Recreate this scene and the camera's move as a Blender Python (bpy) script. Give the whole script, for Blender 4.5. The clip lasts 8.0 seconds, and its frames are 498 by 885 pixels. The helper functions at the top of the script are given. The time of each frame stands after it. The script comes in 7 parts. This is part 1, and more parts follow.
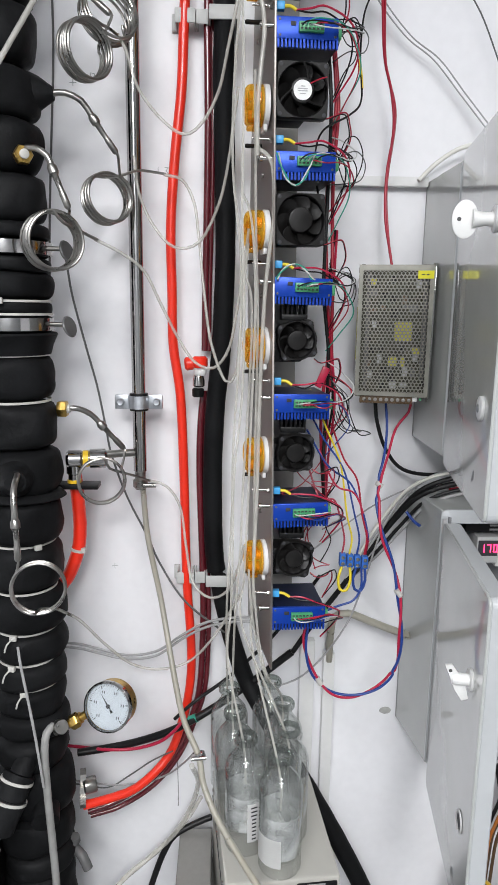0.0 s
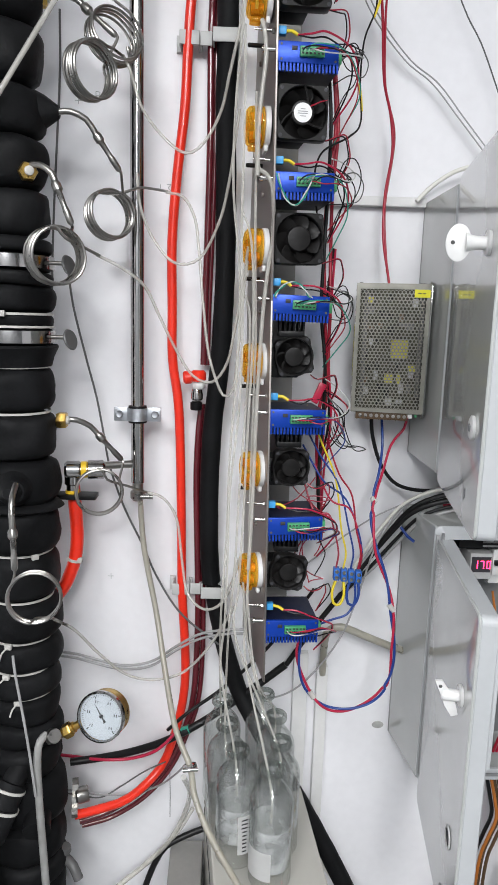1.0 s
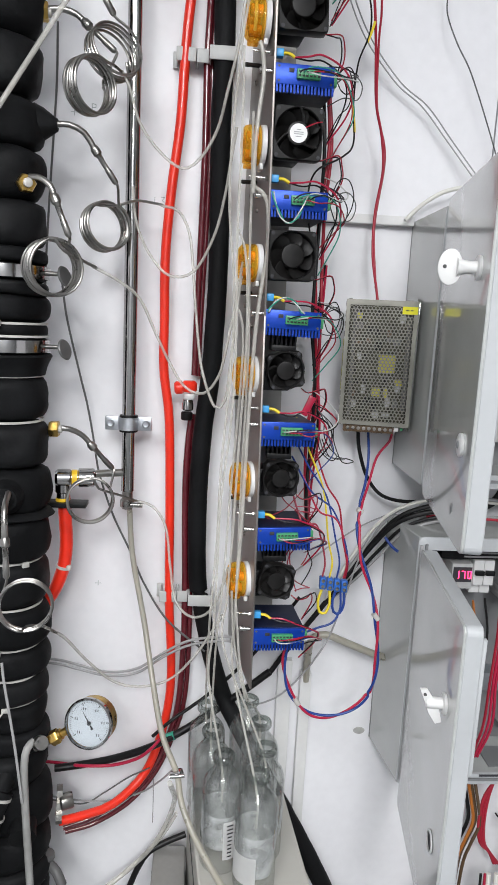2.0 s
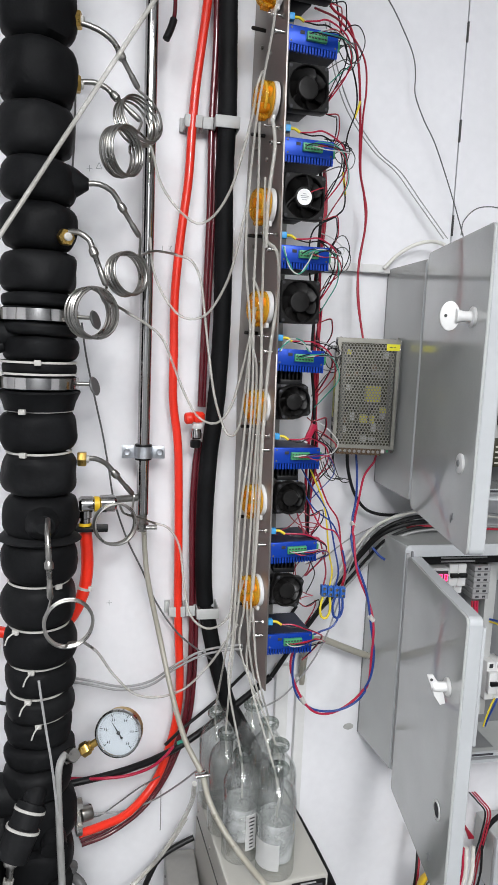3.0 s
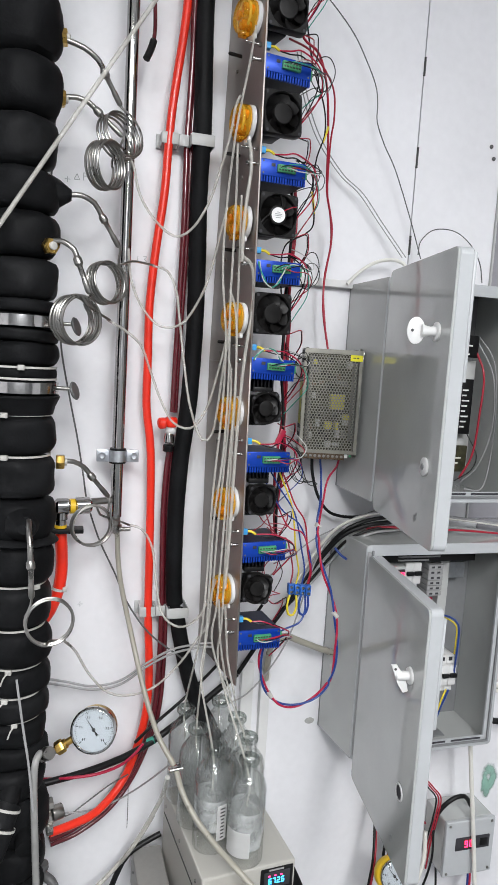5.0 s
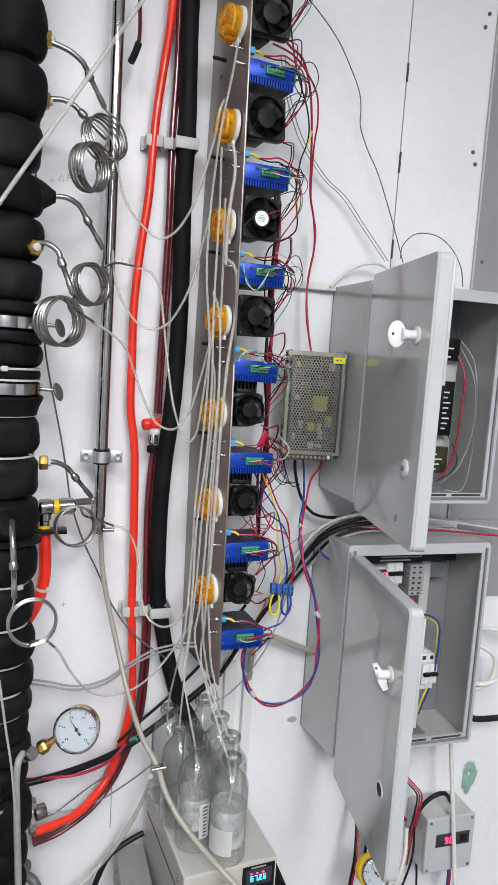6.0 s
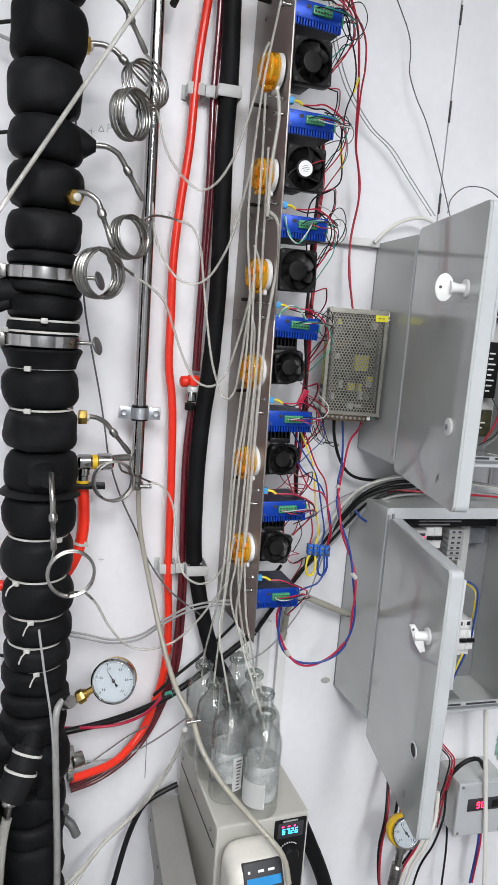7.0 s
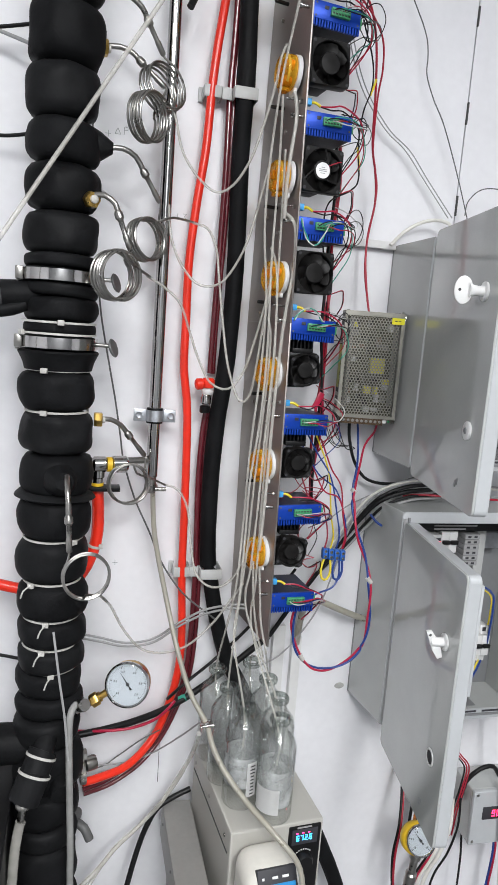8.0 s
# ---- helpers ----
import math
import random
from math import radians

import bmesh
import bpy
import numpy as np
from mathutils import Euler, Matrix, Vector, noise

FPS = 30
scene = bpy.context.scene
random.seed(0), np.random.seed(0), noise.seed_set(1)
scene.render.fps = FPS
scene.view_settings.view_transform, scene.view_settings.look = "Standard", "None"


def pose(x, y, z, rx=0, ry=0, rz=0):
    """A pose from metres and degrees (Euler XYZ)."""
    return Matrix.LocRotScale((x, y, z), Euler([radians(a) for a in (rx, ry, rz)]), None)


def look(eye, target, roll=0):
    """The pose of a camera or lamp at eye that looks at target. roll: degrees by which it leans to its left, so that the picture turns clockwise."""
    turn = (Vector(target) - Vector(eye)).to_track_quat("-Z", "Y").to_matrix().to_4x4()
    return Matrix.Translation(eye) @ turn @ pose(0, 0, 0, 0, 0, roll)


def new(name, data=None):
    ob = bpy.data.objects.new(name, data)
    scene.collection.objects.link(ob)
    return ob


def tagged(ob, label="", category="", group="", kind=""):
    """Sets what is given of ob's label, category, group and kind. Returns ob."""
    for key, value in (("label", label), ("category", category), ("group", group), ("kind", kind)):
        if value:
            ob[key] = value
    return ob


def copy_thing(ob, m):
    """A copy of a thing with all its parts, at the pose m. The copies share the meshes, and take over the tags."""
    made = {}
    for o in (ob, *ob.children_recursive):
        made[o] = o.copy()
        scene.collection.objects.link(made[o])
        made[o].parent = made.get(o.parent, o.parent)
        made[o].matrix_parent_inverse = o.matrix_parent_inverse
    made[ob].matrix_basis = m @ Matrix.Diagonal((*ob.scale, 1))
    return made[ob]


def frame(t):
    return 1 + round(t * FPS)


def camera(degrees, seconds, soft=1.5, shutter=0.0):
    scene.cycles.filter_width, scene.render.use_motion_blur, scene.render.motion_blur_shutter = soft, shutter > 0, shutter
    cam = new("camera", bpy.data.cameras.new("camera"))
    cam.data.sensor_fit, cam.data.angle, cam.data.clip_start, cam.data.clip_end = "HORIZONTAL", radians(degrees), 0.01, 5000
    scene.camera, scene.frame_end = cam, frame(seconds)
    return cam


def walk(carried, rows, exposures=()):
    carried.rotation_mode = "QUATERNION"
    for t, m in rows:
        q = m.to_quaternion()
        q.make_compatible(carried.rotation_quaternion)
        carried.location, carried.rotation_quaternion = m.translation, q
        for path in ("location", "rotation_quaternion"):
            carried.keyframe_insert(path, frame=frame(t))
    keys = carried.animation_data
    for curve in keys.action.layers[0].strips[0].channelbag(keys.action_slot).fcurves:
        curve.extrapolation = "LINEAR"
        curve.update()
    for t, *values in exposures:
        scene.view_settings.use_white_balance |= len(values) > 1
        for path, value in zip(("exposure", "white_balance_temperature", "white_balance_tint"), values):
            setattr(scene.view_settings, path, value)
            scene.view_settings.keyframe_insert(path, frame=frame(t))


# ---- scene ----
cam = camera(40.3, 8.0)
PATH = [
    (0, (0.05, 0.314, 1.688), (0.121, 2.274, 1.298), 0.7),
    (0.5, (0.055, 0.311, 1.691), (0.095, 2.275, 1.316), 1.3),
    (1, (0.056, 0.303, 1.696), (0.124, 2.269, 1.335), 1.6),
    (1.5, (0.051, 0.301, 1.702), (0.142, 2.267, 1.346), 2.3),
    (1.7, (0.05, 0.3, 1.704), (0.158, 2.263, 1.338), 2.5),
    (2.8, (-0.098, 0.218, 1.728), (0.213, 2.174, 1.454), 2.7),
    (3, (-0.134, 0.196, 1.726), (0.254, 2.139, 1.453), 2.4),
    (3.5, (-0.188, 0.162, 1.718), (0.368, 2.066, 1.458), 3.2),
    (4, (-0.198, 0.162, 1.72), (0.357, 2.066, 1.462), 3.1),
    (5.5, (-0.201, 0.154, 1.726), (0.371, 2.056, 1.492), 3.8),
    (6, (-0.198, 0.149, 1.728), (0.401, 2.042, 1.489), 3.7),
    (6.5, (-0.189, 0.154, 1.716), (0.396, 2.044, 1.424), 3.5),
    (7, (-0.201, 0.161, 1.704), (0.304, 2.067, 1.373), 4.2),
    (7.5, (-0.207, 0.165, 1.703), (0.277, 2.077, 1.369), 4.9),
    (8, (-0.21, 0.169, 1.702), (0.269, 2.084, 1.378), 4.3),
]
walk(cam, [(t, look(eye, target, roll)) for t, eye, target, roll in PATH])

# world and lamps: a closed, mostly white room under unseen cool ceiling panels
world = bpy.data.worlds.new("room_world")
scene.world = world
world.use_nodes = True
world.node_tree.nodes["Background"].inputs[0].default_value = (0.9, 0.95, 1.0, 1)
world.node_tree.nodes["Background"].inputs[1].default_value = 0.02

WALL_Y = 1.437


def panel_lamp(x, y, z, sx, sy, watts):
    data = bpy.data.lights.new("ceiling_panel", "AREA")
    data.shape, data.size, data.size_y, data.energy, data.color = "RECTANGLE", sx, sy, watts, (0.98, 0.985, 1.0)
    ob = new("ceiling_panel", data)
    ob.matrix_basis = pose(x, y, z)
    return ob


panel_lamp(-0.60, -0.80, 2.93, 0.6, 1.2, 50)
panel_lamp(0.45, -0.90, 2.93, 0.6, 1.2, 32)
# added frontal fill, brightens the wall behind the pump strip
panel_lamp(0.05, -1.95, 2.93, 0.6, 1.2, 100)


# ---- materials ----
def mat(name, col, rough=0.5, metal=0.0, var=0.12, scale=8.0, bump=0.0, fine=120.0, trans=0.0, coat=0.0, spec=0.5, ior=1.45, sss=0.0):
    m = bpy.data.materials.new(name)
    m.use_nodes = True
    nt = m.node_tree
    b = nt.nodes["Principled BSDF"]
    tex = nt.nodes.new("ShaderNodeTexCoord")
    n1 = nt.nodes.new("ShaderNodeTexNoise")
    n1.inputs["Scale"].default_value, n1.inputs["Detail"].default_value = scale, 5
    n2 = nt.nodes.new("ShaderNodeTexNoise")
    n2.inputs["Scale"].default_value, n2.inputs["Detail"].default_value = fine, 3
    nt.links.new(tex.outputs["Object"], n1.inputs["Vector"])
    nt.links.new(tex.outputs["Object"], n2.inputs["Vector"])
    add = nt.nodes.new("ShaderNodeMath")
    add.operation = "MULTIPLY_ADD"
    add.inputs[1].default_value = 0.4
    nt.links.new(n2.outputs["Fac"], add.inputs[0])
    nt.links.new(n1.outputs["Fac"], add.inputs[2])
    ramp = nt.nodes.new("ShaderNodeMapRange")
    ramp.inputs["From Min"].default_value, ramp.inputs["From Max"].default_value = 0.45, 0.95
    ramp.inputs["To Min"].default_value, ramp.inputs["To Max"].default_value = 1 - var, 1 + var * 0.6
    nt.links.new(add.outputs[0], ramp.inputs["Value"])
    mul = nt.nodes.new("ShaderNodeVectorMath")
    mul.operation = "SCALE"
    mul.inputs[0].default_value = col
    nt.links.new(ramp.outputs[0], mul.inputs["Scale"])
    nt.links.new(mul.outputs[0], b.inputs["Base Color"])
    rr = nt.nodes.new("ShaderNodeMapRange")
    rr.inputs["From Min"].default_value, rr.inputs["From Max"].default_value = 0.4, 1.0
    rr.inputs["To Min"].default_value, rr.inputs["To Max"].default_value = max(0.02, rough * 0.8), min(1, rough * 1.2)
    nt.links.new(add.outputs[0], rr.inputs["Value"])
    nt.links.new(rr.outputs[0], b.inputs["Roughness"])
    b.inputs["Metallic"].default_value = metal
    b.inputs["Transmission Weight"].default_value = trans
    b.inputs["Coat Weight"].default_value = coat
    b.inputs["Coat Roughness"].default_value = 0.03
    b.inputs["Coat IOR"].default_value = 1.9 if coat >= 1 else 1.5
    b.inputs["Specular IOR Level"].default_value = spec
    b.inputs["IOR"].default_value = ior
    b.inputs["Subsurface Weight"].default_value = sss
    b.inputs["Subsurface Radius"].default_value = (0.004, 0.003, 0.002)
    if bump:
        bp = nt.nodes.new("ShaderNodeBump")
        bp.inputs["Strength"].default_value, bp.inputs["Distance"].default_value = bump, 0.002
        nt.links.new(add.outputs[0], bp.inputs["Height"])
        nt.links.new(bp.outputs[0], b.inputs["Normal"])
    return m


def glow(name, col, strength):
    m = bpy.data.materials.new(name)
    m.use_nodes = True
    b = m.node_tree.nodes["Principled BSDF"]
    b.inputs["Base Color"].default_value = (*col, 1)
    b.inputs["Emission Color"].default_value = (*col, 1)
    b.inputs["Emission Strength"].default_value = strength
    return m


WALL = mat("white_wall_panel", (0.755, 0.755, 0.775), 0.40, var=0.07, scale=3.0, bump=0.04, fine=60)
CEIL = mat("ceiling_paint", (0.82, 0.82, 0.82), 0.7, var=0.04)
FAR_WALL = mat("grey_far_wall", (0.30, 0.31, 0.32), 0.6, var=0.1)
FLOOR = mat("grey_floor", (0.14, 0.145, 0.15), 0.4, var=0.15)
FOAM = mat("black_foam_rubber", (0.0075, 0.0078, 0.0085), 0.62, var=0.5, scale=16, bump=0.45, fine=240, spec=0.12)
FOAM2 = mat("worn_foam_rubber", (0.0095, 0.0098, 0.0105), 0.58, var=0.55, scale=11, bump=0.55, fine=150, spec=0.13)
STEEL = mat("polished_steel", (0.46, 0.45, 0.44), 0.10, 1.0, var=0.12, scale=20)
STEEL_DULL = mat("dull_steel", (0.33, 0.32, 0.30), 0.30, 1.0, var=0.2, scale=40)
ZINC = mat("galvanised_steel", (0.55, 0.57, 0.60), 0.4, 1.0, var=0.22, scale=30)
PLATE = mat("brushed_steel_plate", (0.31, 0.285, 0.265), 0.42, 0.9, var=0.2, scale=6, fine=300, bump=0.05)
BRASS = mat("brass", (0.55, 0.36, 0.10), 0.3, 1.0, var=0.25, scale=60)
RED_RUBBER = mat("red_rubber", (0.78, 0.028, 0.010), 0.34, var=0.12, scale=10, coat=0.35)
BURGUNDY = mat("burgundy_plastic", (0.10, 0.012, 0.018), 0.16, var=0.2, scale=12, coat=0.6)
BEIGE_TUBE = mat("beige_tube", (0.39, 0.37, 0.31), 0.3, var=0.15, scale=20, trans=0.25, sss=0.1)
TIE = mat("white_nylon", (0.48, 0.47, 0.44), 0.4, var=0.12, scale=30)
WHITE_PL = mat("white_plastic", (0.67, 0.67, 0.66), 0.32, var=0.06, scale=20)
CREAM_PL = mat("cream_plastic", (0.66, 0.64, 0.58), 0.38, var=0.08, scale=10)
CLIP_PL = mat("light_grey_plastic", (0.45, 0.455, 0.445), 0.4, var=0.08, scale=20)
CAB = mat("grey_enclosure_plastic", (0.415, 0.428, 0.415), 0.15, var=0.11, scale=7, fine=500, coat=0.75, spec=0.55)
# enclosure grey darkened for the shade inside; a few small fittings share it
CAB_DARK = mat("darkened_enclosure_grey", (0.19, 0.195, 0.20), 0.45, var=0.1, scale=8)
DOOR_RIM = mat("pale_door_rim", (0.425, 0.44, 0.45), 0.35, var=0.05, scale=10)
GASKET = mat("dark_gasket", (0.06, 0.06, 0.06), 0.7)
BLACK_PL = mat("black_plastic", (0.008, 0.008, 0.0085), 0.42, var=0.25, scale=25, spec=0.25)
FAN_PL = mat("fan_plastic", (0.0082, 0.0076, 0.0073), 0.42, var=0.45, scale=40, bump=0.08, spec=0.3)
BLUE_AL = mat("blue_anodised", (0.003, 0.046, 0.37), 0.34, 0.35, var=0.15, scale=15)
# near black: the shade under the drivers is put into this colour
SHADED_FIN = mat("shaded_heatsink", (0.006, 0.007, 0.012), 0.6, 0.1, var=0.2)
GREEN_PL = mat("green_terminal", (0.06, 0.30, 0.13), 0.4, var=0.15, scale=60)
BLUE_PL = mat("blue_plastic", (0.02, 0.11, 0.42), 0.4, var=0.15, scale=60)
CRIMP = mat("blue_crimp", (0.05, 0.32, 0.66), 0.35, var=0.1, scale=60)
AMBER = mat("amber_roller", (0.72, 0.26, 0.015), 0.25, var=0.6, scale=90, coat=0.4)
YELLOW = mat("yellow_plastic", (0.72, 0.46, 0.02), 0.4, var=0.1)
SLEEVE_YELLOW = mat("yellow_sleeve", (0.70, 0.55, 0.03), 0.45)
YLABEL = mat("yellow_label", (0.80, 0.75, 0.02), 0.5)
WIRE_RED = mat("red_wire", (0.33, 0.012, 0.03), 0.35, var=0.1)
WIRE_CRIMSON = mat("crimson_wire", (0.42, 0.014, 0.05), 0.33, var=0.1)
WIRE_BLUE = mat("blue_wire", (0.012, 0.045, 0.23), 0.33, var=0.1)
WIRE_BLACK = mat("black_wire", (0.008, 0.008, 0.0085), 0.4, var=0.2, spec=0.3)
WIRE_ORANGE = mat("orange_wire", (0.40, 0.13, 0.02), 0.4, var=0.15)
WIRE_GREEN = mat("teal_wire", (0.03, 0.28, 0.20), 0.4)
WIRE_PINK = mat("pink_wire", (0.32, 0.035, 0.06), 0.4)
WIRE_WHITE = mat("white_wire", (0.52, 0.52, 0.50), 0.4)
CABLE_GREY = mat("grey_cable", (0.32, 0.32, 0.32), 0.45, var=0.15)
CABLE_DARK = mat("dark_grey_cable", (0.10, 0.10, 0.10), 0.45, var=0.15)
CABLE_WHITE = mat("white_cable", (0.66, 0.65, 0.60), 0.4, var=0.1)
TIN = mat("tinned_steel_cover", (0.255, 0.247, 0.215), 0.36, 0.75, var=0.22, scale=24)
PCB = mat("circuit_board", (0.040, 0.038, 0.018), 0.5, var=0.8, scale=70)
COIL_TAPE = mat("transformer_tape", (0.40, 0.37, 0.04), 0.5)
TERMINAL = mat("brown_terminal", (0.10, 0.06, 0.03), 0.5, var=0.3, scale=60)
PAPER = mat("label_paper", (0.78, 0.78, 0.77), 0.6, var=0.05)
DIAL = mat("dial_face", (0.60, 0.63, 0.70), 0.35, var=0.03)
GREY_SHEET = mat("grey_sheet_panel", (0.27, 0.265, 0.285), 0.45, var=0.12, scale=5)
INK = mat("dark_ink", (0.03, 0.03, 0.035), 0.6)
PENCIL = mat("pencil_mark", (0.30, 0.33, 0.32), 0.8)


def sheer(name, col, solid, rough, amber=0.0):
    """A milky see-through plastic: part clear, part glossy solid, with faint streaks."""
    m = mat(name, col, rough, var=0.12, scale=40, coat=0.3)
    nt = m.node_tree
    out, b = nt.nodes["Material Output"], nt.nodes["Principled BSDF"]
    tr, mix = nt.nodes.new("ShaderNodeBsdfTransparent"), nt.nodes.new("ShaderNodeMixShader")
    tr.inputs[0].default_value = (0.97, 0.97, 0.95, 1) if not amber else (1.0, 0.74, 0.26, 1)
    tex, n, mr = nt.nodes.new("ShaderNodeTexCoord"), nt.nodes.new("ShaderNodeTexNoise"), nt.nodes.new("ShaderNodeMapRange")
    n.inputs["Scale"].default_value = 35
    mr.inputs["From Min"].default_value, mr.inputs["From Max"].default_value = 0.35, 0.7
    mr.inputs["To Min"].default_value, mr.inputs["To Max"].default_value = solid * 0.92, min(1.0, solid * 1.1)
    nt.links.new(tex.outputs["Object"], n.inputs["Vector"])
    nt.links.new(n.outputs["Fac"], mr.inputs["Value"])
    nt.links.new(mr.outputs[0], mix.inputs[0])
    nt.links.new(tr.outputs[0], mix.inputs[1])
    nt.links.new(b.outputs[0], mix.inputs[2])
    nt.links.new(mix.outputs[0], out.inputs["Surface"])
    return m


SILICONE = sheer("translucent_silicone", (0.60, 0.585, 0.54), 0.46, 0.20)
AMBER_CLEAR = sheer("clear_amber_plastic", (0.90, 0.50, 0.03), 0.30, 0.08, 1.0)
GREY_TUBE = sheer("grey_plastic_tube", (0.30, 0.30, 0.29), 0.85, 0.35)
NAVY = mat("dark_blue_top", (0.006, 0.010, 0.040), 0.42, 0.2, var=0.25, scale=20)


def clear_glass(name, tint, fog):
    """Thin clear glass: see-through, with a Fresnel-driven gloss and a trace of haze."""
    m = bpy.data.materials.new(name)
    m.use_nodes = True
    nt = m.node_tree
    nt.nodes.remove(nt.nodes["Principled BSDF"])
    tr, gl, df = nt.nodes.new("ShaderNodeBsdfTransparent"), nt.nodes.new("ShaderNodeBsdfGlossy"), nt.nodes.new("ShaderNodeBsdfDiffuse")
    tr.inputs[0].default_value = (*tint, 1)
    gl.inputs["Roughness"].default_value = 0.03
    gl.inputs["Color"].default_value = (0.66, 0.68, 0.67, 1)
    df.inputs[0].default_value = (0.8, 0.82, 0.82, 1)
    n = nt.nodes.new("ShaderNodeTexNoise")
    n.inputs["Scale"].default_value = 18 if fog < 0.1 else 2.2
    mr = nt.nodes.new("ShaderNodeMapRange")
    mr.inputs["From Min"].default_value, mr.inputs["From Max"].default_value = 0.4, 0.75
    mr.inputs["To Min"].default_value, mr.inputs["To Max"].default_value = fog * 0.45, fog
    nt.links.new(n.outputs["Fac"], mr.inputs["Value"])
    lw = nt.nodes.new("ShaderNodeLayerWeight")
    pw = nt.nodes.new("ShaderNodeMath")
    pw.operation = "POWER"
    pw.inputs[1].default_value = 3.6
    nt.links.new(lw.outputs["Facing"], pw.inputs[0])
    fr = nt.nodes.new("ShaderNodeMapRange")
    fr.inputs["To Min"].default_value, fr.inputs["To Max"].default_value = 0.06, 1.0
    nt.links.new(pw.outputs[0], fr.inputs["Value"])
    a, b = nt.nodes.new("ShaderNodeMixShader"), nt.nodes.new("ShaderNodeMixShader")
    nt.links.new(mr.outputs[0], a.inputs[0])
    nt.links.new(tr.outputs[0], a.inputs[1])
    nt.links.new(df.outputs[0], a.inputs[2])
    nt.links.new(fr.outputs[0], b.inputs[0])
    nt.links.new(a.outputs[0], b.inputs[1])
    nt.links.new(gl.outputs[0], b.inputs[2])
    nt.links.new(b.outputs[0], nt.nodes["Material Output"].inputs["Surface"])
    return m


GLASS = clear_glass("bottle_glass", (0.992, 0.996, 0.990), 0.04)
FOGGED = clear_glass("fogged_glass", (0.99, 0.99, 0.99), 0.58)
LIP_GLASS = clear_glass("thick_lip_glass", (0.70, 0.73, 0.71), 0.04)
HAZE = clear_glass("hazy_film", (0.985, 0.99, 0.985), 0.14)
WATER = clear_glass("clear_water", (0.96, 0.97, 0.96), 0.01)
BOX_PAINT = mat("warm_grey_paint", (0.42, 0.41, 0.375), 0.4, var=0.07, scale=8, bump=0.05, fine=700)
BOX_SIDE = mat("grey_sheet_steel", (0.30, 0.295, 0.28), 0.42, 0.3, var=0.12, scale=6)
GREEN_PAINT = mat("green_paint_smear", (0.25, 0.44, 0.36), 0.6, var=0.3, scale=25)


def smear_edges(m, scale, seed):
    """Thin a paint mark out into the wall towards its ragged rim."""
    nt = m.node_tree
    tex, n = nt.nodes.new("ShaderNodeTexCoord"), nt.nodes.new("ShaderNodeTexNoise")
    n.inputs["Scale"].default_value, n.inputs["Detail"].default_value, n.inputs["Distortion"].default_value = scale, 4, 0.6
    mp = nt.nodes.new("ShaderNodeMapping")
    mp.inputs["Location"].default_value = (-0.5, -0.5, -0.5)
    ln = nt.nodes.new("ShaderNodeVectorMath")
    ln.operation = "LENGTH"
    nt.links.new(tex.outputs["Generated"], mp.inputs["Vector"])
    nt.links.new(mp.outputs[0], ln.inputs[0])
    off = nt.nodes.new("ShaderNodeVectorMath")
    off.inputs[1].default_value = (seed, seed * 2, seed)
    nt.links.new(tex.outputs["Object"], off.inputs[0])
    nt.links.new(off.outputs[0], n.inputs["Vector"])
    sub = nt.nodes.new("ShaderNodeMath")
    sub.operation = "SUBTRACT"
    nt.links.new(n.outputs["Fac"], sub.inputs[0])
    nt.links.new(ln.outputs["Value"], sub.inputs[1])
    mr = nt.nodes.new("ShaderNodeMapRange")
    mr.inputs["From Min"].default_value, mr.inputs["From Max"].default_value = -0.12, 0.20
    mr.inputs["To Min"].default_value, mr.inputs["To Max"].default_value = 0.0, 0.95
    nt.links.new(sub.outputs[0], mr.inputs["Value"])
    nt.links.new(mr.outputs[0], nt.nodes["Principled BSDF"].inputs["Alpha"])


smear_edges(GREEN_PAINT, 24, 1.3)
SCUFF = mat("grey_scuff", (0.42, 0.42, 0.40), 0.8, var=0.3, scale=40)
LED_RED = glow("red_digits", (1.0, 0.03, 0.12), 5.0)
LED_CYAN = glow("cyan_digits", (0.05, 0.55, 1.0), 4.0)
LED_BLUE = mat("blue_print", (0.02, 0.22, 0.50), 0.3)
PANEL_GLOW = glow("lit_panel", (0.96, 0.98, 1.0), 2.0)


# ---- mesh tools ----
def bm_box(bm, lo, hi, bevel=0.0, m=None, seg=2):
    lo, hi = Vector(lo), Vector(hi)
    r = bmesh.ops.create_cube(bm, size=1)
    vs = r["verts"]
    c, s = (lo + hi) / 2, hi - lo
    for v in vs:
        v.co = Vector((v.co.x * s.x, v.co.y * s.y, v.co.z * s.z)) + c
    if bevel:
        es = list({e for v in vs for e in v.link_edges})
        r = bmesh.ops.bevel(bm, geom=es, offset=bevel, segments=seg, profile=0.5, affect="EDGES")
        vs = list({v for f in r["faces"] for v in f.verts} | {v for v in vs if v.is_valid})
    if m is not None:
        bmesh.ops.transform(bm, matrix=m, verts=vs)
    return vs


def frame_of(d):
    d = Vector(d).normalized()
    u = d.cross(Vector((0, 0, 1)) if abs(d.z) < 0.9 else Vector((1, 0, 0))).normalized()
    return d, u, d.cross(u)


